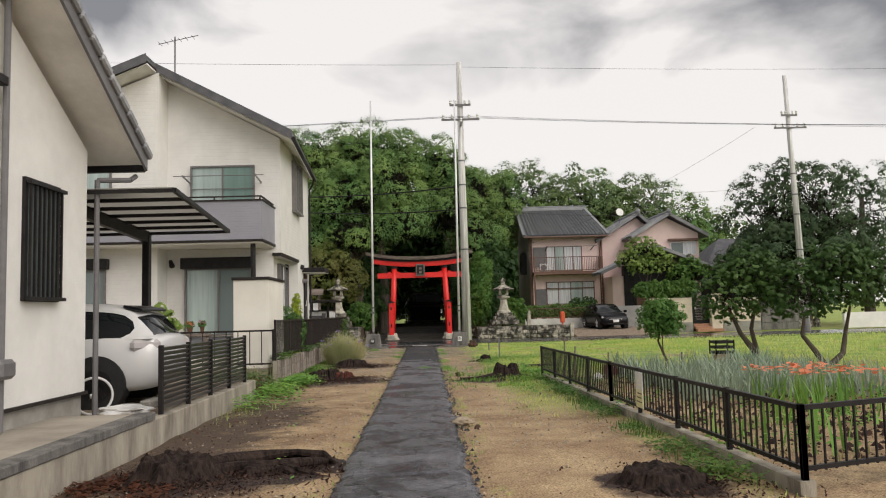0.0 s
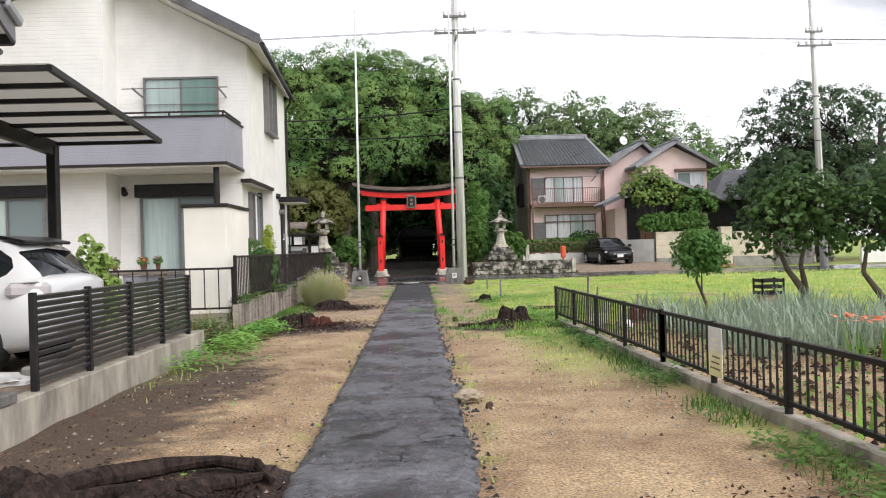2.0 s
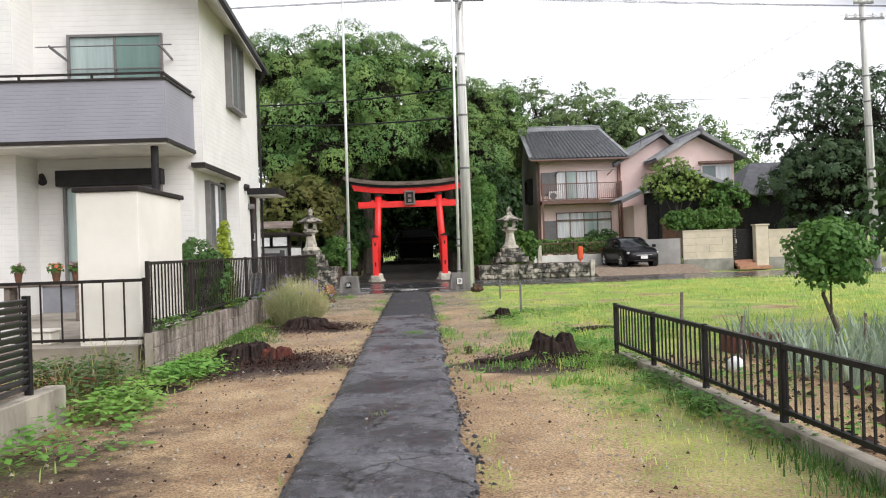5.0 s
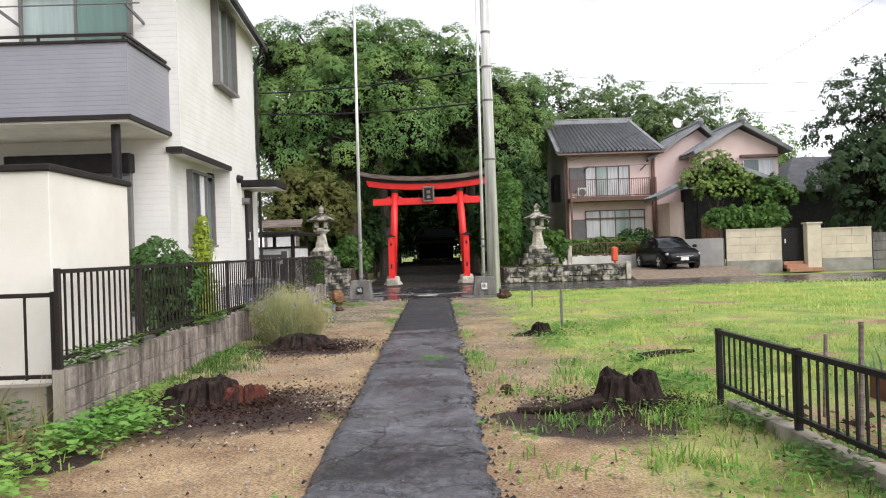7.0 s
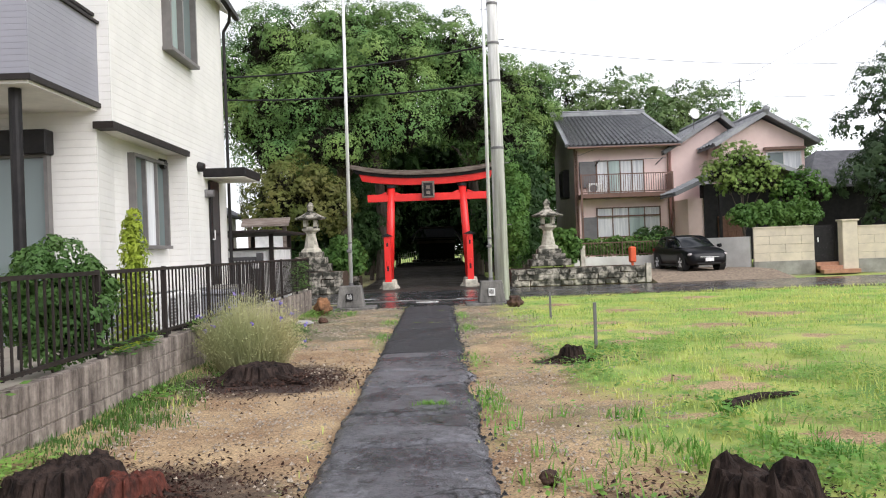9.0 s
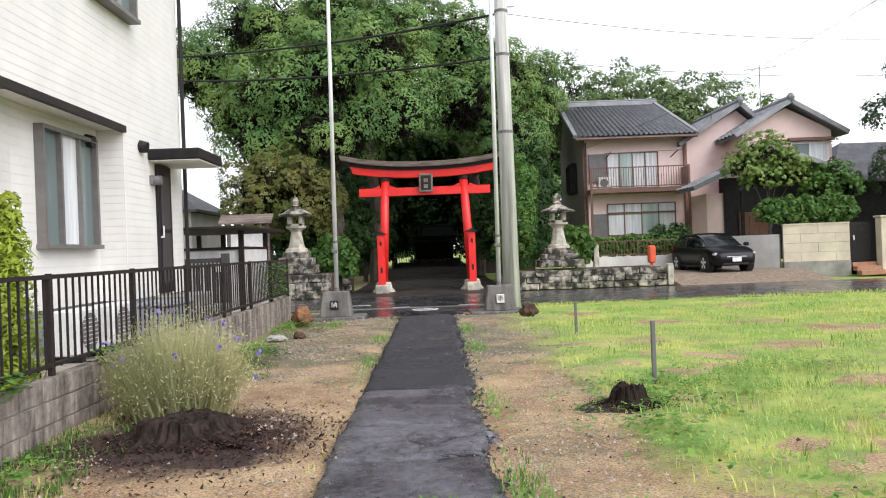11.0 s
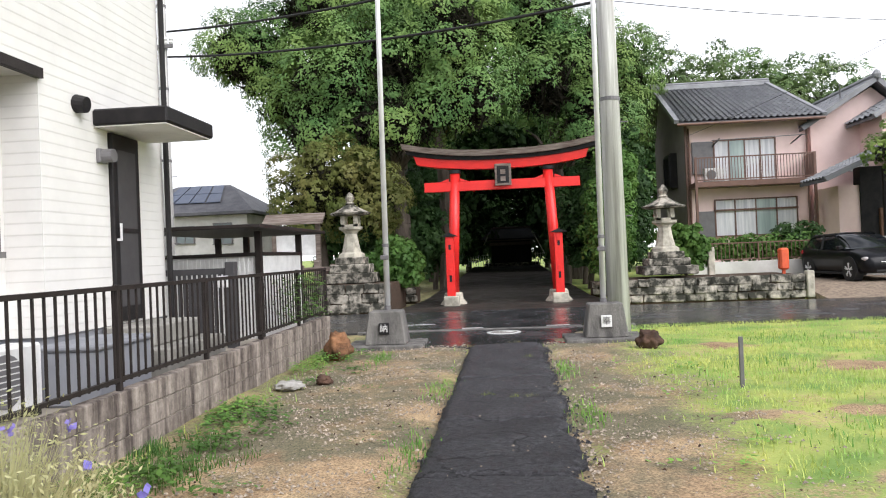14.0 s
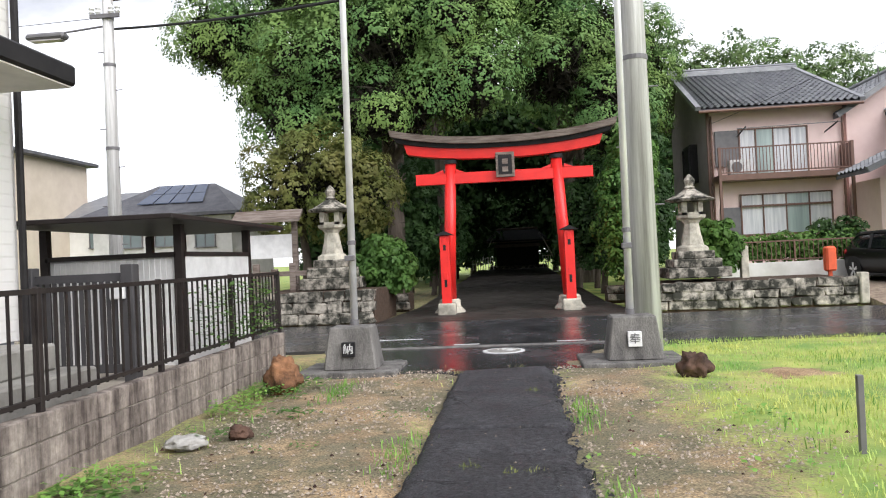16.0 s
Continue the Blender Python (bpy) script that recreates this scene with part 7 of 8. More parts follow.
def garden_gate():
    g = thing("garden_gate", "black slatted metal garden gate", "gate", (16.5, 45.0, 0.4))
    part("gate_frame", bx(bx(bx(bx(B(), (16.05, 45.0, 0.5), (16.12, 45.05, 2.0)), (16.93, 45.0, 0.5), (17.0, 45.05, 2.0)), (16.12, 45.0, 1.93), (16.93, 45.05, 2.0)), (16.12, 45.0, 0.5), (16.93, 45.05, 0.57)), BLACK, g)
    slat = mesh_of("slat", bx(B(), (0, 0, 0), (0.8, 0.03, 0.075)), BLACK)
    for i in range(14):
        piece("slat", slat, g, Matrix.Translation((16.125, 45.01, 0.6 + 0.095 * i)))
    part("handle", bx(B(), (16.2, 44.96, 1.3), (16.24, 45.0, 1.5)), STEEL, g)
garden_gate()
bm = B()
for i in range(3):
    bx(bm, (16.05, 44.2 + 0.3 * i, -0.02), (17.0 if i else 17.6, 45.1, 0.15 * (i + 1)), 0.01)
solid("gate_steps", bm, BRICK_STEP, "orange-brown tiled steps at the garden gate", "steps")

# plants across the road
tree(14.3, 47.9, 0, 3.8, [((14.0, 47.8, 5.2), (0.95, 0.8, 0.5)), ((14.9, 47.9, 4.7), (0.9, 0.8, 0.45)), ((13.2, 47.8, 4.5), (0.8, 0.7, 0.4)), ((14.2, 47.8, 4.0), (1.0, 0.7, 0.4)), ((15.3, 47.8, 4.1), (0.6, 0.6, 0.35))], LEAF_LIGHT, 0.085, 0.34, 30, 300, "spreading light green garden tree behind the wall", 0.08, low=-0.6, fine=14)
tree(16.9, 47.6, 0, 3.2, [((16.9, 47.6, 3.9), (0.8, 0.7, 0.5)), ((16.2, 47.6, 3.5), (0.6, 0.6, 0.4)), ((17.5, 47.6, 3.4), (0.5, 0.5, 0.4))], LEAF_HEDGE, 0.085, 0.32, 24, 280, "small dark garden tree behind the hedge", 0.07, low=-0.6, fine=14)
def hedge(x0, x1, y, z0, z1, material, label, n=3000, depth=0.6):
    h = thing("hedge", label, "hedge", ((x0 + x1) / 2, y, z0))
    k = max(2, int((x1 - x0) / 0.6))
    blobs = [((x0 + (x1 - x0) * (i + 0.5) / k, y, (z0 + z1) / 2), ((x1 - x0) / k * 0.75, depth * 0.6, (z1 - z0) * 0.5)) for i in range(k)]
    part("stem", rod(B(), (x0 + 0.3, y, z0 - 0.05), (x0 + 0.3, y, z1 - 0.2), 0.03, seg=6), BARK, h)
    crown("foliage", h, blobs, 0.13, material, 0.22, 26, n // (26 * k) + 1, -0.9)
hedge(13.0, 16.5, 45.6, 2.0, 3.05, LEAF_HEDGE, "clipped green hedge on the garden wall", 9000)
hedge(6.6, 10.6, 48.3, 0.9, 1.75, LEAF_HEDGE, "mixed garden shrubs behind the yard railing", 5000)
hedge(9.6, 10.9, 48.6, 1.0, 2.2, LEAF_DARK, "dark clipped garden shrub", 2500)
shrub("round_bush", -3.75, 44.6, 0.45, 1.0, 1.75, LEAF_HEDGE, 0.12, 5200, "dense rounded green azalea bush", "bush")
shrub("bush", 5.35, 44.6, 0.6, 0.75, 1.7, LEAF_HEDGE, 0.14, 2600, "bright green bush beside the stone lantern", "bush")
tree(3.3, 45.8, 0.3, 4.0, [((3.2, 45.6, 2.4), (0.75, 0.8, 1.9)), ((3.4, 45.8, 4.0), (0.55, 0.6, 1.0))], LEAF_HEDGE, 0.11, 0.34, 60, 160, "upright green tree beside the approach", 0.12, low=-0.95)

# the field's garden: fruit trees and shrub
tree(5.25, 16.3, 0, 1.2, [((5.25, 16.3, 1.22), (0.46, 0.44, 0.42))], LEAF_HEDGE, 0.075, 0.17, 60, 60, "small round-crowned evergreen tree in the field", 0.04, low=-0.9)
def fruit_tree(x, y, stems, blobs, label):
    t = thing("fruit_tree", label, "tree", (x, y, 0), group="fruit trees")
    bm = B()
    for pts in stems:
        limb(bm, [(x + px_, y + py_, pz) for px_, py_, pz in pts], 0.085, 0.03, 8)
    part("trunk", bm, BARK, t)
    crown("crown", t, [((x + cx, y + cy, cz), rr) for (cx, cy, cz), rr in blobs], 0.075, LEAF_ROSE, 0.24, 34, 150, -0.8, fine=8)
    return t
fruit_tree(7.97, 18.0, [[(0, 0, -0.1), (0.12, 0, 0.4), (0.02, 0, 0.9), (0.2, 0.1, 1.5)], [(0.08, 0, 0.35), (-0.25, 0, 0.8), (-0.5, 0.1, 1.5)]], [((-0.45, 0, 1.75), (0.65, 0.7, 0.75)), ((0.45, 0.1, 1.9), (0.65, 0.7, 0.75)), ((0.0, 0, 2.35), (0.6, 0.6, 0.4))], "gnarled fruit tree in the vegetable garden")
fruit_tree(9.5, 17.3, [[(0, 0, -0.1), (-0.3, 0, 0.35), (-0.6, 0, 0.75), (-0.5, 0, 1.3)], [(0, 0, 0.0), (0.35, 0, 0.3), (0.5, 0.1, 0.8), (0.6, 0, 1.4)]], [((-0.6, 0, 1.75), (0.75, 0.7, 0.65)), ((0.5, 0.1, 1.9), (0.8, 0.8, 0.75)), ((1.4, 0.1, 2.0), (0.7, 0.7, 0.7)), ((0.3, 0, 2.4), (0.7, 0.6, 0.4))], "gnarled fruit tree with forked leaning trunks")
for i, (x, y, r, h) in enumerate(((25.0, 49, 4.6, 10.8), (31, 52, 5.0, 11.2), (38, 55, 6, 11.0))):
    tree(x, y, 0, h * 0.8, [((x, y, h * 0.62), (r, 3.5, h * 0.36)), ((x - 1.5, y - 1, h * 0.36), (r * 0.8, 3, h * 0.24))], LEAF_CONIFER, 0.14, 0.9, 60 if i == 0 else 30, 640 if i == 0 else 300, "large dark feathery conifer beyond the field", 0.4, low=-0.9, group="conifers", fine=18)

# left yard plants
shrub("rose_bush", -3.98, 20.7, 0.36, 0.62, 1.45, LEAF_ROSE, 0.05, 9500, "leafy green rose bush behind the railing", "bush")
def thuja():
    t = thing("golden_thuja", "slender golden-green conifer behind the railing", "shrub", (-3.95, 22.75, 0.36))
    part("stem", rod(B(), (-3.95, 22.75, 0.3), (-3.95, 22.75, 1.7), 0.03, 0.01, 6), BARK, t)
    crown("foliage", t, [((-3.95, 22.75, 0.4 + 0.22 * i), (0.27 - 0.03 * i, 0.27 - 0.03 * i, 0.2)) for i in range(8)], 0.07, LEAF_THUJA, 0.12, 22, 30, -0.9, aspect=0.3)
thuja()
shrub("weed_bush", -5.35, 15.1, 0.0, 0.42, 1.85, LEAF_LIGHT, 0.11, 1100, "leafy shrub beside the driveway", "shrub")

# carport, gate and panel at the back of the cream house's lot
def back_carport():
    c = thing("back_carport", "dark brown flat-roofed carport with white screens behind the railing", "carport", (-5.0, 33.2, 0.3))
    part("roof", bx(B(), (-6.15, 31.3, 2.12), (-3.85, 35.4, 2.18), 0.01), DARK_BROWN, c)
    for x, y in ((-5.92, 32.15), (-4.17, 32.15), (-4.17, 34.5), (-5.92, 34.9), (-5.2, 34.5)):
        part("post", bx(B(), (x - 0.05, y - 0.05, 0.2), (x + 0.05, y + 0.05, 2.1)), DARK_BROWN, c)
    part("beam", bx(bx(B(), (-5.9, 32.1, 1.70), (-4.2, 32.16, 1.76)), (-4.2, 32.16, 1.70), (-4.12, 34.5, 1.76)), DARK_BROWN, c)
    part("white_panel", bx(B(), (-5.87, 32.16, 0.2), (-4.22, 32.19, 1.70)), WHITE_PAINT, c, "white ribbed screen panel")
    part("white_panel", bx(B(), (-4.16, 32.2, 0.2), (-4.13, 34.45, 1.70)), WHITE_PAINT, c, "plain white screen panel")
    rib = mesh_of("rib", bx(B(), (-0.012, -0.014, 0), (0.012, 0, 1.48)), WHITE_PAINT)
    for i in range(22):
        piece("rib", rib, c, Matrix.Translation((-5.82 + 0.073 * i, 32.158, 0.21)))
    return c
back_carport()
def drive_gate():
    g = thing("drive_gate", "dark grey slatted metal driveway gate", "gate", (-4.8, 31.0, 0.3))
    for x in (-5.35, -4.2):
        part("post", bx(B(), (x - 0.07, 30.9, 0.25), (x + 0.07, 31.05, 1.62), 0.01), GATE_GREY, g)
    for z in (0.45, 1.44):
        part("rail", bx(B(), (-5.28, 30.95, z), (-4.27, 31.0, z + 0.09)), GATE_GREY, g)
    slat = mesh_of("slat", bx(B(), (-0.022, 0, 0), (0.022, 0.02, 0.95)), GATE_GREY)
    for i in range(13):
        piece("slat", slat, g, Matrix.Translation((-5.22 + 0.077 * i, 30.96, 0.51)))
    part("latch", bx(B(), (-4.36, 30.82, 1.25), (-4.2, 30.88, 1.42), 0.01), STEEL, g)
drive_gate()
def notice_board():
    n = thing("notice_board", "wooden notice board with a small weathered roof", "notice board", (-6.8, 43.6, 0.8))
    for x in (-7.5, -6.1):
        part("post", bx(B(), (x - 0.07, 43.55, 0.6), (x + 0.07, 43.69, 2.75)), WOOD_DARK, n)
    part("roof", poly(B(), [(-7.75, 43.2, 2.72), (-5.85, 43.2, 2.72), (-5.85, 43.62, 3.0), (-7.75, 43.62, 3.0)], (0, 0, 0.08)), WOOD_DARK, n)
    part("panel", bx(B(), (-7.43, 43.57, 1.75), (-6.17, 43.62, 2.4)), WHITE_PAINT, n, "faded pale board")
    for i in range(5):
        part("rail_post", bx(B(), (-7.5 + 0.5 * i - 0.08, 42.9, 0.8), (-7.5 + 0.5 * i + 0.08, 43.06, 1.6 if i % 2 else 1.45), 0.01), WOOD_DARK, n)
    part("rail", bx(B(), (-7.6, 42.92, 1.25), (-5.4, 43.04, 1.38)), WOOD_DARK, n)
notice_board()
far_house("solar_house", (-20.3, 58, 0), (-13.4, 64, 4.1), 5.8, "x", PALE_RENDER, "two-storey pale house with solar panels on its tiled roof", [((-19.0, 2.7), (-17.8, 3.6)), ((-17.2, 2.7), (-16.2, 3.6)), ((-15.2, 2.6), (-14.2, 3.7))], True, ROOF_DARK)
far_house("grey_house", (-26, 64, 0), (-20, 70, 4.6), 6.2, "x", WHITE_STUCCO, "pale house with grey tiled roof", [((-24, 3.0), (-22.5, 4.1))])
far_house("apartment_block", (-33, 59, 0), (-25.2, 66, 7.9), 8, "flat", BEIGE, "beige flat-roofed apartment block", [((-28.2, 6.2), (-27.3, 7.2)), ((-26.7, 6.2), (-25.8, 7.2))] + [((-28.3 + 0.8 * i, 3.3), (-27.95 + 0.8 * i, 4.1)) for i in range(4)] + [((-28.3 + 0.8 * i, 1.0), (-27.95 + 0.8 * i, 1.6)) for i in range(4)])
far_house("dark_hall", (21.5, 56, 0), (28, 62, 4.3), 6.6, "x", WOOD_BLACK, "dark timber hall with a heavy tiled roof", [], False, ROOF_DARK)

# small things
solid("mail_box", bx(bx(B(), (7.86, 43.36, 0.6), (7.94, 43.44, 0.8)), (7.77, 43.25, 0.76), (8.03, 43.53, 1.40), 0.05), ORANGE, "weathered orange-red box on the stone wall", "box")
def manhole():
    m = thing("manhole_cover", "round white-painted manhole cover in the wet apron", "manhole cover", (-0.3, 35.3, 0))
    part("rim", rod(B(), (-0.3, 35.35, -0.02), (-0.3, 35.35, 0.012), 0.34, seg=32), WHITE_PAINT, m)
    part("lid", rod(B(), (-0.3, 35.35, -0.02), (-0.3, 35.35, 0.016), 0.27, seg=32), CONCRETE, m)
    for k in range(8):
        a = k * math.pi / 4
        part("rib", bx(B(), (-0.3 + 0.1 * math.cos(a) - 0.03, 35.35 + 0.1 * math.sin(a) - 0.03, 0.01), (-0.3 + 0.16 * math.cos(a) + 0.03, 35.35 + 0.16 * math.sin(a) + 0.03, 0.021)), WHITE_PAINT, m)
manhole()
bm = B()
for x0, x1, y in ((-3.2, -1.9, 37.6), (-1.2, -0.75, 36.45), (0.6, 1.1, 36.5)):
    bx(bm, (x0, y, 0.0), (x1, y + 0.05, 0.006))
solid("road_marking", bm, WHITE_PAINT, "worn white road marking lines", "road marking", "structure")
stump(-2.42, 17.7, 0.30, 0.20, 1.0, 1.6, False, 0.1)
stump(-1.98, 17.6, 0.20, 0.15, 7.7, 1.4, True)
stump(-2.2, 22.3, 0.34, 0.16, 2.4, 1.5)
stump(1.8, 16.9, 0.25, 0.25, 3.3, 1.2)
stump(1.78, 22.9, 0.14, 0.15, 4.6, 0.3)
stump(-2.4, 6.75, 0.30, 0.20, 5.2, 1.3)
stump(-1.6, 7.0, 0.20, 0.07, 8.8, 0.5)
stump(1.95, 5.9, 0.28, 0.13, 6.1, 0.7)
def fallen_root(pts, r, seed):
    bm = limb(B(), pts, r, r * 0.4, 9)
    for v in bm.verts:
        v.co += 0.05 * Vector((noise.noise(v.co * 6), noise.noise(v.co * 6 + Vector((5, 0, seed))), noise.noise(v.co * 6 + Vector((0, 5, seed)))))
    return solid("dead_root", bm, STUMP, "dark rotten root lying on the earth", "root", group="dead roots")
fallen_root([(-2.3, 7.0, 0.05), (-2.1, 7.35, 0.06), (-1.75, 7.6, 0.05), (-1.4, 7.62, 0.05), (-1.12, 7.5, 0.04), (-0.98, 7.3, 0.0)], 0.075, 1)
fallen_root([(-2.2, 6.85, 0.05), (-1.9, 7.0, 0.05), (-1.5, 7.02, 0.05), (-1.2, 7.15, 0.04), (-1.05, 7.4, 0.0)], 0.065, 2)
fallen_root([(-1.5, 7.02, 0.03), (-1.3, 6.85, 0.03), (-1.05, 6.8, 0.0)], 0.05, 5)
fallen_root([(1.55, 16.8, 0.05), (1.1, 16.6, 0.03), (0.75, 16.7, 0.0)], 0.07, 3)
fallen_root([(2.6, 19.6, 0.02), (3.1, 19.9, 0.05), (3.5, 20.1, 0.02)], 0.05, 4)
rock(2.0, 32.3, 0.18, 0.17, 2.0, ROCK, "rounded dark brown rock beside the pole block")
rock(-2.9, 32.1, 0.19, 0.24, 5.0, ROCK_RUST, "squat brown rock beside the pole block")
rock(0.45, 9.75, 0.14, 0.05, 4.0, ROCK_TAN, "flat pale tan stone at the broken path edge")
rock(0.62, 9.3, 0.04, 0.03, 6.0, ROCK, "small brown stone beside the path")
rock(0.72, 17.6, 0.06, 0.05, 6.6, ROCK, "small dark stone beside the path")
rock(-2.92, 29.4, 0.18, 0.06, 8.0, ROCK_PALE, "pale flat stone in the weeds")
rock(-2.55, 29.7, 0.10, 0.07, 9.0, ROCK, "small brown stone in the weeds")
for x, y, h in ((2.33, 23.9, 0.68), (2.4, 28.85, 0.55)):
    solid("stake", bx(B(), (x - 0.022, y - 0.022, -0.1), (x + 0.022, y + 0.022, h), 0.004), GREY_METAL, "grey boundary stake in the lawn", "stake", group="stakes")
def fence_sign():
    s = thing("fence_sign", "faded yellow and white sign tied to the garden railing", "sign", (2.78, 9.4, 0.19))
    part("board", bx(B(), (2.775, 9.28, 0.42), (2.785, 9.60, 0.655)), WHITE_PAINT, s, "faded white upper board")
    part("lower_board", bx(B(), (2.775, 9.28, 0.19), (2.785, 9.60, 0.42)), YELLOW_SIGN, s, "yellow lower board")
    for i in range(6):
        part("text_bar", bx(B(), (2.771, 9.32 + 0.02 * (i % 2), 0.26 + 0.055 * i), (2.775, 9.56 - 0.03 * (i % 3), 0.274 + 0.055 * i)), YELLOW_SIGN if i > 2 else BROWN_RAIL, s)
fence_sign()
wires = [((1.85, 34.9, 13.3), (-60, 30, 15), 0.6), ((1.85, 34.9, 13.2), (60, 36, 13.5), 0.5)]
for i in range(3):
    wires.append(((1.0 + 0.8 * i, 34.75, 10.75), (-60, 33, 10.5), 0.7))
    wires.append(((1.0 + 0.8 * i, 34.75, 10.75), (60, 35, 10.5), 0.8))
thick = []
for z, zl in ((7.45, 8.1), (6.35, 7.4)):
    thick.append(((1.87, 34.9, z), (-9.4, 40.5, zl), 0.25))
    wires.append(((1.87, 34.9, z), (19.1, 40.5, z + 0.5), 0.4))
wires.append(((-9.4, 40.5, 7.7), (-60, 40, 7.8), 0.4))
wires.append(((19.0, 40.4, 11.4), (70, 42, 12), 0.6))
wires.append(((18.5, 40.4, 11.3), (7.7, 53.7, 6.3), 0.5))
for a, b, s in wires:
    wire("cable", a, b, s)
for a, b, s in thick:
    wire("cable", a, b, s, 0.03, "thick black bundled overhead cable")

# grass and weeds
def scatter(n, x0, x1, y0, y1, keep):
    p = np.c_[x0 + (x1 - x0) * rng.random(n), y0 + (y1 - y0) * rng.random(n)]
    return p[rng.random(n) < keep(p[:, 0], p[:, 1])]

patchy = lambda x, y: np.clip(grass_amount(x, y), 0, 1) ** 1.5
p = scatter(125000, 0.4, 12, 13, 36, lambda x, y: patchy(x, y) * smooth01(x, 0.5, 2.5))
blades("lawn_grass", p, 0.036, 0.009, GRASS, "short yellow-green lawn grass", 1.6)
p = scatter(46000, 8, 40, 15, 36.1, lambda x, y: 0.7 + 0 * x)
blades("field_grass", p, 0.08, 0.018, GRASS, "taller field grass", 1.2)
p = scatter(26000, 0.4, 3.2, 4, 17, lambda x, y: 0.8 * patchy(x, y))
blades("sparse_grass", p, 0.03, 0.008, GRASS, "sparse short grass on bare earth", 0.9)
p = scatter(16000, -3.3, -1.2, 8, 34, lambda x, y: 0.8 * patchy(x, y))
blades("wall_grass", p, 0.07, 0.012, GRASS, "short grass along the wall", 0.9)
p = scatter(9000, -2.4, 2.4, 3, 34, lambda x, y: 0.5 * smooth01(0.62 - np.abs(np.abs(x + 0.245) - 0.72), 0.4, 0.62) * (fuzz(x, y, 0.3, 3.0) > 0.15))
blades("verge_grass", p, 0.045, 0.010, GRASS, "thin grass along the footpath's edges", 0.9)

def leaf_weeds(name, p, size, per, height, material, label):
    n = len(p)
    q = np.repeat(np.c_[p, np.zeros(n)], per, 0)
    q[:, :2] += rng.normal(size=(n * per, 2)) * size * 1.1
    q[:, 2] = height * rng.random(n * per) + 0.02
    v, f = leaf_quads(q, np.tile([0, 0, 1.0], (n * per, 1)), size, 0.6, 0.2)
    return tagged(new(name, soup(name, v, f, material)), label, "weeds", "", "stuff")

p = scatter(1700, -3.2, -1.7, 10.8, 17.2, lambda x, y: smooth01(-x + 0.5 * fuzz(x, y, 0.35, 0.7), 2.25, 2.95) * smooth01(y, 11, 14.5) * smooth01(fuzz(x, y, 0.22, 1.9), -0.45, 0.25))
leaf_weeds("broad_weeds", p, 0.075, 9, 0.18, LEAF_WEED, "lush broad-leaved weeds below the low fence")
p = scatter(1500, -3.3, -2.6, 17, 33, lambda x, y: smooth01(-x, 2.6, 3.2) * (fuzz(x, y, 0.5, 1.7) > 0.2))
leaf_weeds("wall_weeds", p, 0.05, 7, 0.10, LEAF_WEED, "green weeds at the foot of the block wall")
p = scatter(1500, 0.45, 2.6, 13, 24, lambda x, y: 0.8 * (fuzz(x, y, 0.4, 2.6) > 0.05) * patchy(x, y))
leaf_weeds("lawn_weeds", p, 0.07, 7, 0.10, LEAF_WEED, "green weeds around the stumps")
p = scatter(900, 2.3, 2.75, 5, 16.5, lambda x, y: (fuzz(x, y, 0.4, 2.6) > 0.0) * 0.8)
leaf_weeds("fence_weeds", p, 0.055, 7, 0.12, LEAF_HEDGE, "weeds along the garden railing")
p = scatter(900, -3.2, 0.9, 4, 16, lambda x, y: (fuzz(x, y, 0.25, 0.2) > 0.55) * (np.abs(x + 0.24) > 0.62) * 0.5)
leaf_weeds("small_weeds", p, 0.05, 5, 0.05, LEAF_WEED, "small green weeds on bare earth")

def lavender_bush(x, y, r, h):
    b = thing("lavender_bush", "airy grey-green bush with small blue flowers", "bush", (x, y, 0))
    n = 2600
    a = rng.random(n) * 2 * np.pi
    k = np.sqrt(rng.random(n))
    d = np.stack([np.cos(a) * k, np.sin(a) * k], -1)
    L = h * (0.45 + 0.6 * rng.random(n)) * (1.1 - 0.45 * k * k)
    p1 = np.c_[x + d[:, :1] * r, y + d[:, 1:] * r, L]
    p0 = np.c_[x + d[:, :1] * 0.5 * r, y + d[:, 1:] * 0.5 * r, np.zeros(n)] + rng.normal(size=(n, 3)) * [0.06, 0.06, 0]
    mid = (p0 + p1) / 2 + np.c_[0 * L, 0 * L, 0.15 * L]
    s = np.c_[-d[:, 1], d[:, 0], 0 * L] * 0.0045 + 0.002
    v = np.stack([p0 - s, p0 + s, mid + s, mid - s, p1], 1).reshape(-1, 3)
    i = np.arange(n)[:, None] * 5
    f = np.concatenate([i + [[0, 1, 2]], i + [[0, 2, 3]], i + [[3, 2, 4]]])
    adopt(new("stem_mass", soup("stem_mass", v, f, LAVENDER)), b)
    q = np.concatenate([p0 + (p1 - p0) * t for t in (0.35, 0.5, 0.65, 0.8, 0.95)]) + rng.normal(size=(5 * n, 3)) * 0.03
    v, f = leaf_quads(q, unit(5 * n), 0.032, 0.3, 0.1)
    adopt(new("foliage", soup("foliage", v, f, LAVENDER)), b)
    q = p1[rng.random(n) < 0.006]
    v, f = leaf_quads(np.repeat(q, 6, 0) + rng.normal(size=(6 * len(q), 3)) * 0.012, unit(6 * len(q)), 0.04, 0.8, 0)
    tagged(adopt(new("flowers", soup("flowers", v, f, FLOWER_BLUE)), b), "tiny blue flowers", "", "", "stuff")
    return b
lavender_bush(-2.55, 23.2, 0.8, 1.0)
p = scatter(520, -4.6, -3.2, 14.1, 16.5, lambda x, y: smooth01(fuzz(x, y, 0.3, 1.1), -0.5, 0.3))
leaf_weeds("shaded_weeds", p, 0.07, 9, 0.34, LEAF_ROSE, "dark tangled weeds below the low fence")
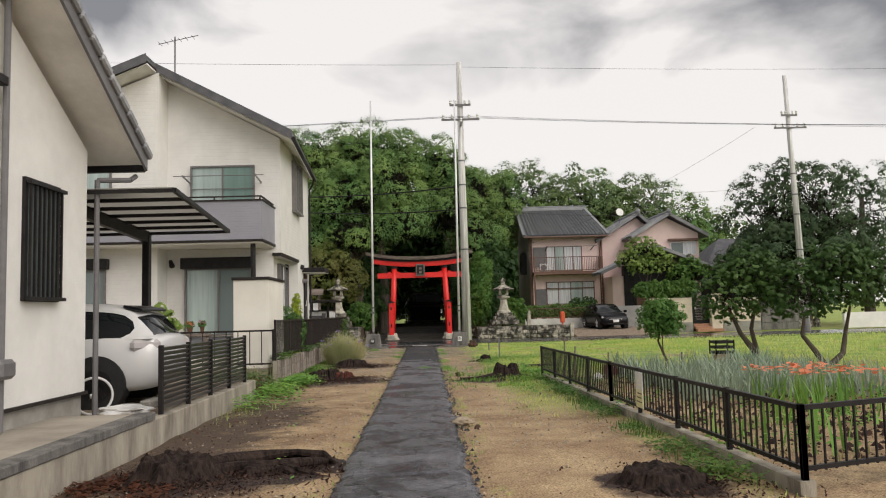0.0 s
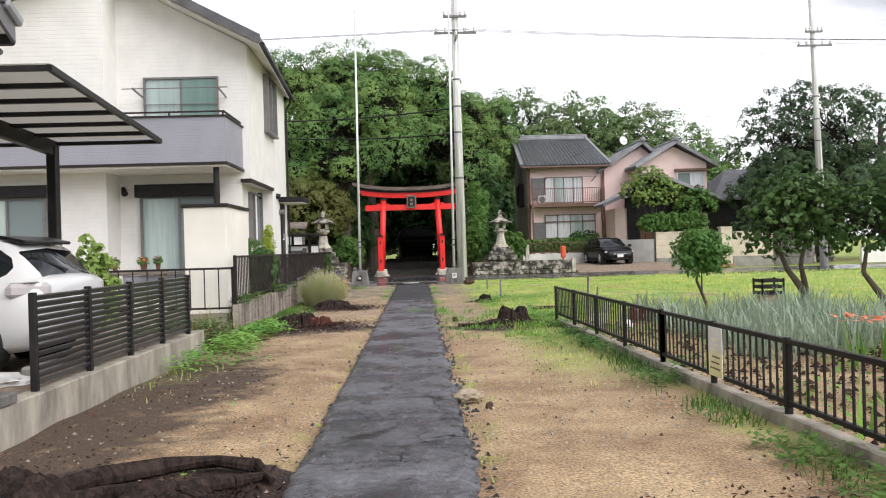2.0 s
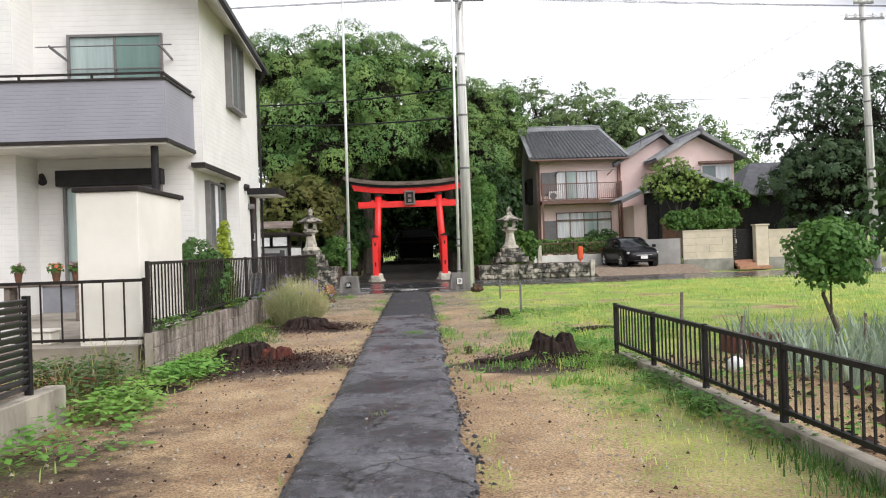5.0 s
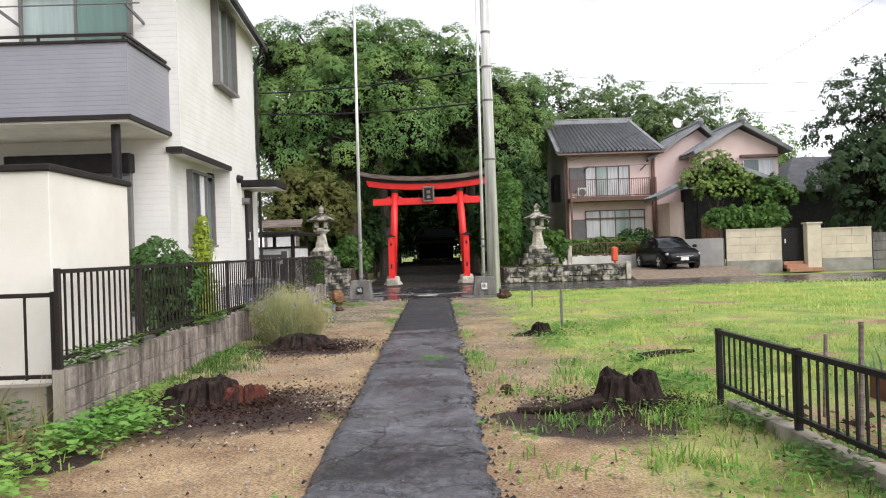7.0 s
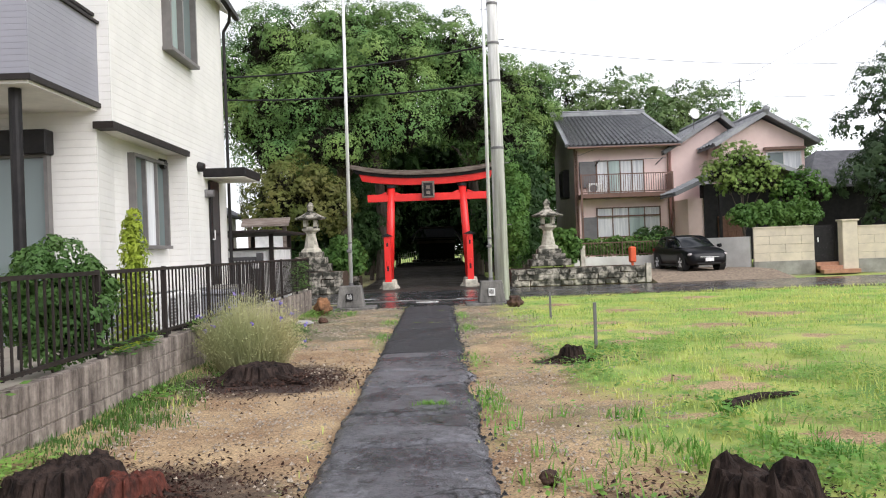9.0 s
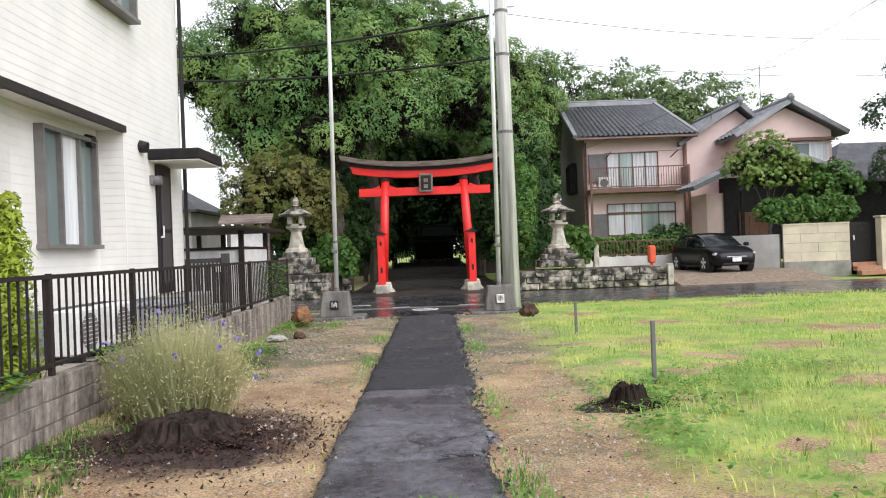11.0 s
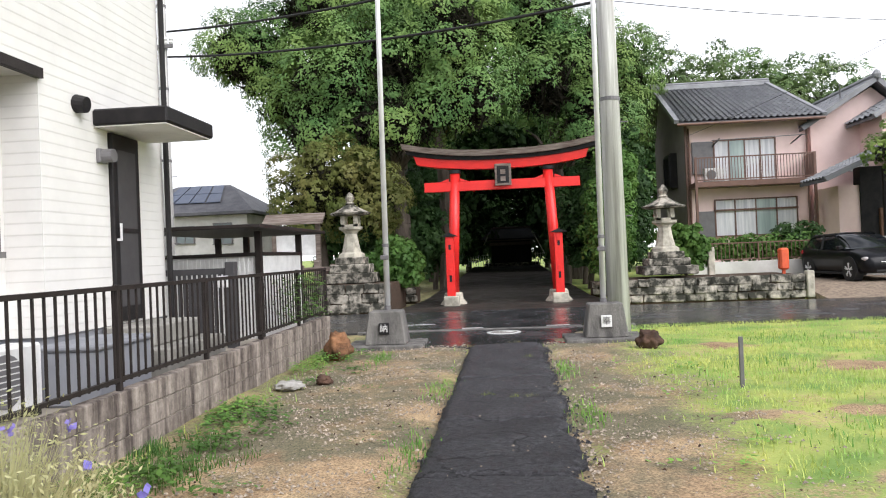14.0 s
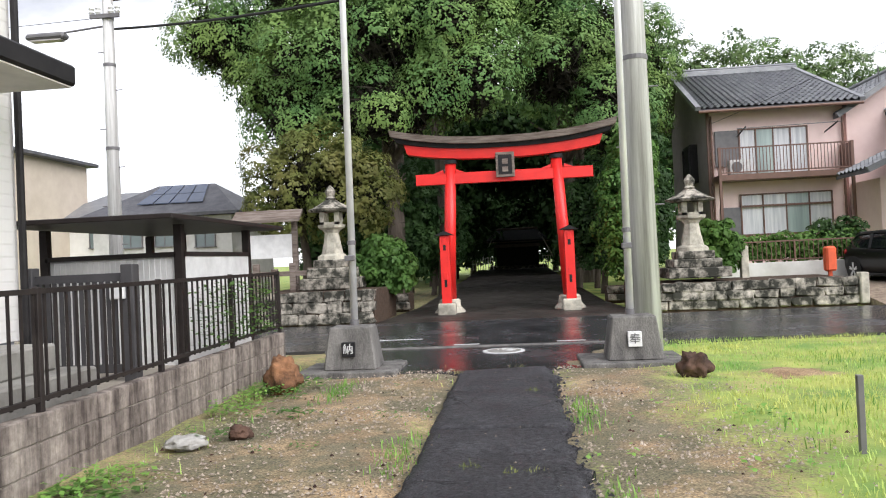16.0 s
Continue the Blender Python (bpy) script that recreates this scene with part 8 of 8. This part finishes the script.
p = scatter(160, -4.4, -3.3, 14.1, 15.8, lambda x, y: 0.8 + 0 * x)
leaf_weeds("dry_stalks", p, 0.06, 5, 0.3, LITTER, "brown withered stalks among the weeds")
solid("white_planter", bx(bx(B(), (-6.0, 17.2, 0.36), (-4.9, 17.48, 0.54), 0.02), (-6.03, 17.17, 0.54), (-4.87, 17.51, 0.57), 0.01), SHED_WHITE, "long off-white planter box on the yard", "planter")

# vegetable garden: leeks, lilies, leafy rows
p = scatter(4300, 4.1, 7.8, 11.4, 17.0, lambda x, y: 0.9 * (np.sin((x + 0.35 * y) * 7) > -0.2) * (np.hypot(x - 5.25, y - 16.3) > 0.4))
blades("leek_rows", p, 0.42, 0.030, LEEK, "rows of blue-green leeks in the vegetable garden", 0.8)
p = scatter(380, 3.0, 7, 6.8, 9.5, lambda x, y: 0.5 * (fuzz(x, y, 0.5, 0.6) > 0.0))
blades("garden_greens", p, 0.42, 0.04, LEAF_WEED, "green vegetable leaves in the garden", 0.9)
p = scatter(36, 4.8, 6.3, 9.6, 11.6, lambda x, y: 0.8 * (fuzz(x, y, 0.4, 2.1) > -0.2))
leaf_weeds("lily_blooms", p, 0.10, 9, 0.06, LILY, "salmon-orange lily flowers")
bpy.data.objects["lily_blooms"].location.z = 0.5
blades("lily_stems", np.repeat(p, 6, 0) + rng.normal(size=(6 * len(p), 2)) * 0.05, 0.42, 0.03, LEAF_WEED, "green lily stems", 0.4)
p = scatter(1500, 2.9, 9, 6.6, 17, lambda x, y: 0.5 * (fuzz(x, y, 0.5, 1.6) > 0.0))
leaf_weeds("garden_weeds", p, 0.08, 6, 0.12, LEAF_WEED, "low green garden plants")

p = scatter(6500, 0.7, 5.0, 13.5, 25, lambda x, y: smooth01(fuzz(x, y, 0.45, 2.2) + 0.4 * fuzz(x, y, 0.15, 0.9), -0.2, 0.5) * smooth01(x, 0.8, 1.8) * np.clip(0.25 + patchy(x, y), 0, 1))
leaf_weeds("clover", p, 0.042, 6, 0.07, LEAF_WEED, "low fresh green weeds in the lawn")
p = scatter(9000, 0.8, 5.0, 13.5, 25, lambda x, y: 0.8 * smooth01(fuzz(x, y, 0.3, 0.4), 0.1, 0.6) * (patchy(x, y) > 0.2))
blades("long_grass", p, 0.10, 0.011, GRASS, "longer green grass in the lawn", 1.3)

p = scatter(1500, -3.25, -2.0, 24.5, 32.5, lambda x, y: smooth01(-x + 0.6 * fuzz(x, y, 0.3, 1.3), 2.3, 3.1) * smooth01(fuzz(x, y, 0.4, 2.9), -0.3, 0.4))
leaf_weeds("shade_weeds", p, 0.06, 7, 0.09, LEAF_HEDGE, "dark green weeds at the foot of the block wall")
p = scatter(900, -2.9, -0.9, 24, 33, lambda x, y: 0.5 * smooth01(fuzz(x, y, 0.3, 0.9), 0.1, 0.6))
leaf_weeds("moss_tufts", p, 0.035, 6, 0.02, LEAF_HEDGE, "thin moss and seedlings on the earth")

p = scatter(22000, -3.38, -1.9, 16.6, 27, lambda x, y: smooth01(-x + 0.5 * fuzz(x, y, 0.3, 1.2), 2.3, 3.1) * smooth01(fuzz(x, y, 0.16, 0.5), -0.6, 0.3) * (1 - 0.7 * mulch_amount(x, y)))
blades("wall_foot_grass", p, 0.055, 0.010, LEAF_HEDGE, "green grass along the foot of the block wall", 1.2)
p = scatter(9000, 0.42, 3.0, 14.6, 19.6, lambda x, y: smooth01(fuzz(x, y, 0.22, 1.8) + 0.5 * fuzz(x, y, 0.08, 0.3), 0.0, 0.7) * (0.35 + 0.65 * smooth01(x, 0.9, 1.6)))
blades("stump_grass", p, 0.085, 0.013, LEAF_WEED, "broad-bladed fresh grass tufts round the stump", 1.5)
p = scatter(5000, 2.2, 2.72, 5, 16.6, lambda x, y: smooth01(fuzz(x, y, 0.35, 0.9), -0.3, 0.4) * smooth01(x, 2.2, 2.6))
blades("fence_grass", p, 0.08, 0.010, LEAF_HEDGE, "long grass along the garden railing", 1.3)

p = scatter(420, -3.2, -2.3, 5.6, 7.2, lambda x, y: smooth01(fuzz(x, y, 0.2, 0.4), -0.3, 0.4))
leaf_weeds("leaf_litter", p, 0.055, 5, 0.04, LITTER, "rust-brown dead leaves beside the rotten stump")
p = scatter(300, -3.25, -2.4, 9.0, 16.0, lambda x, y: 0.6 * smooth01(fuzz(x, y, 0.3, 2.4), 0.0, 0.5))
leaf_weeds("dead_leaves", p, 0.045, 3, 0.02, LITTER, "scattered brown dead leaves along the wall")

# grit, crumbs and dead leaves on the bare earth
def grit(name, p, size, material, label):
    n = len(p)
    base = np.array([[1, 0, 0], [-0.5, 0.8, 0], [-0.5, -0.8, 0], [0, 0, 0.8]], float)
    a = rng.random(n) * 6.28
    ca, sa = np.cos(a), np.sin(a)
    s = size * (0.4 + rng.random(n) ** 3 * 1.8)
    v = base[None] * s[:, None, None] * (0.7 + 0.6 * rng.random((n, 4, 1)))
    x = v[..., 0] * ca[:, None] - v[..., 1] * sa[:, None]
    y = v[..., 0] * sa[:, None] + v[..., 1] * ca[:, None]
    v = np.stack([x + p[:, :1], y + p[:, 1:], v[..., 2] + 0.004], -1).reshape(-1, 3)
    i = np.arange(n)[:, None] * 4
    f = np.concatenate([i + [[0, 1, 3]], i + [[1, 2, 3]], i + [[2, 0, 3]]])
    return tagged(new(name, soup(name, v, f, material)), label, "gravel", "", "stuff")
bare = lambda x, y: (1 - grass_amount(x, y)) * (np.abs(x + 0.245) > 0.64) * (1 - 0.9 * mulch_amount(x, y))
p = np.concatenate([scatter(24000, -3.2, 2.7, 3.5, 33.5, lambda x, y: bare(x, y) * (1 - 0.85 * damp_amount(x, y))), scatter(42000, -3.2, 2.2, 17, 33.5, lambda x, y: bare(x, y) * smooth01(fuzz(x, y, 0.4, 1.5), -0.4, 0.5))])
grit("earth_grit", p, 0.0115, PEBBLE, "scattered pebbles and grit on bare earth")
p = scatter(12000, -3.2, 2.7, 3.5, 33.5, lambda x, y: bare(x, y) * (0.25 + damp_amount(x, y)))
grit("earth_crumbs", p, 0.011, CHIPS, "dark crumbs of bark and soil on bare earth")
p = scatter(700, -0.8, 0.35, 3.5, 33.5, lambda x, y: 0.6 + 0 * x)
q_ = grit("path_grit", p, 0.008, PEBBLE, "small stones on the asphalt footpath")
q_.location.z = 0.035
# crumbled asphalt along the path's edges, and tufts in its cracks
y_ = 3.5 + 30 * rng.random(2000) ** 1.15
side = rng.random(2000) < 0.88
p = np.c_[np.where(side, 0.37, -0.86) + rng.normal(size=2000) * np.where(side, 0.065, 0.03), y_]
q_ = grit("asphalt_crumbs", p, 0.015, ASPHALT_COARSE, "crumbled dark asphalt along the footpath edge")
q_.location.z = 0.012
for x, y, n_ in ((-0.08, 20.15, 130), (-0.43, 28.5, 60), (-0.12, 28.3, 40), (0.02, 28.35, 30), (0.1, 31.5, 26), (-0.35, 13.6, 40), (-0.9, 33.0, 50), (-0.1, 33.4, 26)):
    n_ = n_ if n_ > 100 else n_ // 2
    p = np.c_[x + rng.normal(size=n_) * (0.10 if n_ > 60 else 0.05), y + rng.normal(size=n_) * 0.03]
    blades("crack_grass", p, 0.028, 0.008, LEAF_WEED if n_ > 100 else GRASS_DRY, "small grass tuft in a crack of the footpath", 1.4, z0=np.full(n_, 0.035))
for x, y, n_ in ((0.52, 20.4, 420), (0.5, 23.4, 160), (0.6, 27.6, 200), (-0.98, 26.2, 200), (-1.02, 29.0, 160), (-2.2, 32.0, 260), (0.55, 30.4, 200)):
    p = np.c_[x + rng.normal(size=n_) * 0.10, y + rng.normal(size=n_) * 0.4]
    blades("edge_grass", p, 0.042, 0.009, LEAF_WEED, "green grass tuft beside the footpath", 1.2)

# ---- loose things and plants in the yards ----
def outdoor_unit(x, y, z, turn):
    u = thing("outdoor_unit", "white air conditioner outdoor unit behind the railing", "air conditioner", group="outdoor units")
    part("casing", bx(B(), (-0.4, -0.15, 0.08), (0.4, 0.15, 0.62), 0.02), WHITE_PAINT, u)
    part("grille", rod(B(), (-0.1, -0.15, 0.35), (-0.1, -0.165, 0.35), 0.22, seg=24), GREY_METAL, u)
    for k in range(7):
        part("louvre", bx(B(), (-0.3, -0.172, 0.2 + 0.05 * k), (0.1, -0.166, 0.21 + 0.05 * k)), WHITE_PAINT, u)
    for dx in (-0.3, 0.3):
        part("foot", bx(B(), (dx - 0.05, -0.16, 0.0), (dx + 0.05, 0.16, 0.08)), BLACK, u)
    u.matrix_basis = pose(x, y, z, 0, 0, turn)


outdoor_unit(-4.35, 25.0, 0.36, 90)
outdoor_unit(-4.35, 26.0, 0.36, 90)
solid("storage_box", bx(bx(B(), (-4.35, 26.6, 0.36), (-3.8, 27.6, 0.86), 0.02), (-4.38, 26.57, 0.86), (-3.77, 27.63, 0.92), 0.02), FOUNDATION, "blue-grey plastic storage box behind the railing", "box")


def plant_stand():
    s = thing("plant_stand", "dark wooden bench with potted flowers under the window", "bench", (-6.9, 21.4, 0.36))
    part("seat", bx(B(), (-7.7, 21.2, 1.02), (-6.2, 21.6, 1.1), 0.01), WOOD_DARK, s)
    for x in (-7.6, -6.3):
        part("leg", bx(B(), (x - 0.05, 21.25, 0.36), (x + 0.05, 21.55, 1.02)), WOOD_DARK, s)


plant_stand()
for x, y, r, m, n_ in ((-7.45, 21.4, 0.07, ROSE, 160), (-6.75, 21.4, 0.08, LILY, 120), (-6.4, 21.4, 0.06, ROSE, 160)):
    pot = thing("flower_pot", "terracotta pot with small flowers on the bench", "flower pot", (x, y, 1.1), group="flower pots")
    part("pot", lathe(B(), [(r * 0.7, 0), (r, 0.16), (r * 1.1, 0.17), (r * 1.05, 0.2)], 14, (x, y, 1.1)), WOOD_DOOR, pot)
    crown("foliage", pot, [((x, y, 1.34), (r * 1.5, r * 1.2, 0.08))], 0.06, LEAF_HEDGE, 0.07, 14, 12, -0.8)
    crown("bloom", pot, [((x, y, 1.37), (r * 1.6, r * 1.3, 0.09))], 0.045, m, 0.05, 8, 4, -0.3)


def hoop():
    t = thing("bicycle_wheel", "white-rimmed wheel leaning at the house corner", "wheel", (-4.42, 9.62, 0.29))
    bm = B()
    for k in range(28):
        a0, a1 = 2 * math.pi * k / 28, 2 * math.pi * (k + 1) / 28
        rod(bm, (-4.42, 9.62 + 0.24 * math.cos(a0), 0.53 + 0.24 * math.sin(a0)), (-4.42, 9.62 + 0.24 * math.cos(a1), 0.53 + 0.24 * math.sin(a1)), 0.016, seg=6)
    bmesh.ops.rotate(bm, verts=bm.verts, cent=(-4.42, 9.62, 0.53), matrix=Matrix.Rotation(-0.9, 3, "Z"))
    part("rim", bm, WHITE_PAINT, t)
    part("hub", rod(B(), (-4.46, 9.62, 0.53), (-4.38, 9.62, 0.53), 0.03), STEEL, t)


hoop()
bm = lump(0.34, 0.22, 0.07, 0.5, 3.3, 2)
bmesh.ops.translate(bm, verts=bm.verts, vec=(-4.1, 9.75, 0.32))
solid("plastic_sheet", bm, WHITE_PAINT, "crumpled white plastic sheet on the driveway", "sheet")
solid("wheel_stop", bx(B(), (-4.0, 10.1, 0.28), (-3.84, 10.7, 0.40), 0.02), CONCRETE, "low concrete wheel stop beside the car", "wheel stop")
solid("planter_box", bx(B(), (4.0, 16.45, -0.05), (4.75, 16.75, 0.24), 0.01), mat("rust_red_board", (0.16, 0.045, 0.03), 0.7, (0.10, 0.03, 0.022), 5, 0.2), "rust-red wooden planter board in the garden", "planter")


def crate():
    t = thing("crate", "black plastic crate on a cardboard box", "crate", (6.9, 17.2, 0))
    part("carton", bx(B(), (6.75, 17.05, -0.02), (7.15, 17.4, 0.36), 0.01), mat("cardboard", (0.45, 0.33, 0.22), 0.85, None, 4, 0.1), t, "pale cardboard box")
    for z in (0.38, 0.5, 0.62):
        part("slat", bx(bx(bx(bx(B(), (6.7, 17.0, z), (7.15, 17.02, z + 0.06)), (6.7, 17.4, z), (7.15, 17.42, z + 0.06)), (6.7, 17.02, z), (6.72, 17.4, z + 0.06)), (7.13, 17.02, z), (7.15, 17.4, z + 0.06)), BLACK, t)
    for x, y in ((6.7, 17.0), (7.12, 17.0), (6.7, 17.39), (7.12, 17.39)):
        part("corner", bx(B(), (x, y, 0.36), (x + 0.03, y + 0.03, 0.7)), BLACK, t)


crate()
for x, y, h in ((2.72, 14.6, 0.95), (3.9, 15.9, 0.55), (5.6, 16.2, 0.5), (3.2, 16.0, 0.7)):
    bm = rod(B(), (x, y, -0.1), (x + 0.03, y, h), 0.02, 0.016, 7)
    solid("wooden_stake", bm, WOOD_DARK, "grey weathered wooden garden stake", "stake", group="garden stakes")
bm = lump(0.10, 0.10, 0.10, 0.05, 1.2, 2)
bmesh.ops.translate(bm, verts=bm.verts, vec=(3.5, 15.1, 0.09))
solid("ball", bm, WHITE_PAINT, "faded white ball lying in the garden", "ball")
# street lamp on the pole behind the carport
def street_lamp():
    t = thing("street_lamp", "grey street lamp head on a short arm", "street lamp", (-9.3, 40.0, 7.1))
    part("arm", rod(B(), (-9.3, 39.95, 7.3), (-10.3, 39.9, 7.2), 0.025, seg=8), GREY_METAL, t)
    part("head", bx(B(), (-11.2, 39.75, 7.05), (-10.25, 40.05, 7.2), 0.05), GREY_METAL, t)
    part("lens", bx(B(), (-11.1, 39.8, 7.02), (-10.35, 40.0, 7.05)), LAMP_CLEAR, t)
street_lamp()
# gravestones and white car-park wall far beyond the field
for i in range(9):
    x = 20.4 + 0.55 * i
    solid("gravestone", bx(bx(B(), (x - 0.16, 47.2, 0), (x + 0.16, 47.5, 0.5), 0.01), (x - 0.1, 47.25, 0.5), (x + 0.1, 47.45, 1.9 + 0.3 * math.sin(3 * i)), 0.015), STONE, "grey upright gravestone behind the wall", "gravestone", group="gravestones")
bm = bx(B(), (24.5, 43.6, 0), (60, 43.8, 0.9), 0.01)
solid("far_wall", bm, WHITE_STUCCO, "long low white wall beyond the field", "wall", "structure")
# dark litter and greens over the vegetable plot
p = scatter(5200, 2.85, 8.5, 6.4, 16.4, lambda x, y: 0.6 + 0 * x)
grit("plot_clods", p, 0.035, CHIPS, "dark clods and straw litter in the vegetable plot")
p = scatter(1500, 2.9, 4.4, 6.4, 16.4, lambda x, y: 0.5 * (fuzz(x, y, 0.3, 0.9) > 0.1))
blades("straw_litter", p, 0.10, 0.014, GRASS_DRY, "dry straw litter in the vegetable plot", 3.0)
p = scatter(160, -3.9, -3.3, 14.2, 16.4, lambda x, y: 0.9 + 0 * x)
blades("dry_grass_tuft", p, 0.42, 0.014, GRASS_DRY, "dry bending grass tufts below the low fence", 1.3)
p = scatter(9000, 1.3, 9, 16, 34, lambda x, y: 0.9 * (fuzz(x, y, 0.5, 1.2) > 0.3) * (patchy(x, y) > 0.3))
blades("grass_tufts", p, 0.075, 0.010, LEAF_WEED, "darker green grass tufts in the lawn", 1.0)
p = scatter(2600, 0.45, 2.2, 14, 33, lambda x, y: 0.5 * (fuzz(x, y, 0.25, 0.5) > 0.3) * (0.3 + patchy(x, y)))
leaf_weeds("creeping_weeds", p, 0.05, 5, 0.05, LEAF_WEED, "low creeping weeds on the gritty earth")
# plants trailing over the block wall and railing
p = scatter(260, -3.46, -3.3, 16.8, 24.0, lambda x, y: (fuzz(x, y, 0.4, 0.2) > 0.1) * 0.9)
q_ = leaf_weeds("wall_creeper", p, 0.07, 8, 0.16, LEAF_HEDGE, "green creeper along the top of the block wall")
q_.location.z = 0.5
p = scatter(120, -3.66, -3.5, 31.2, 33.6, lambda x, y: 0.9 + 0 * x)
q_ = leaf_weeds("railing_vine", p, 0.07, 8, 0.75, LEAF_HEDGE, "thin green vine climbing the railing")
q_.location.z = 0.6


# path slabs last
for k, (y0, y1) in enumerate(zip(CRACKS, CRACKS[1:])):
    piece("slab", mesh_of("slab", slab_mesh(y0, y1, k), ASPHALT if y0 < 23.9 else ASPHALT_COARSE, True), path, Matrix.Identity(4))
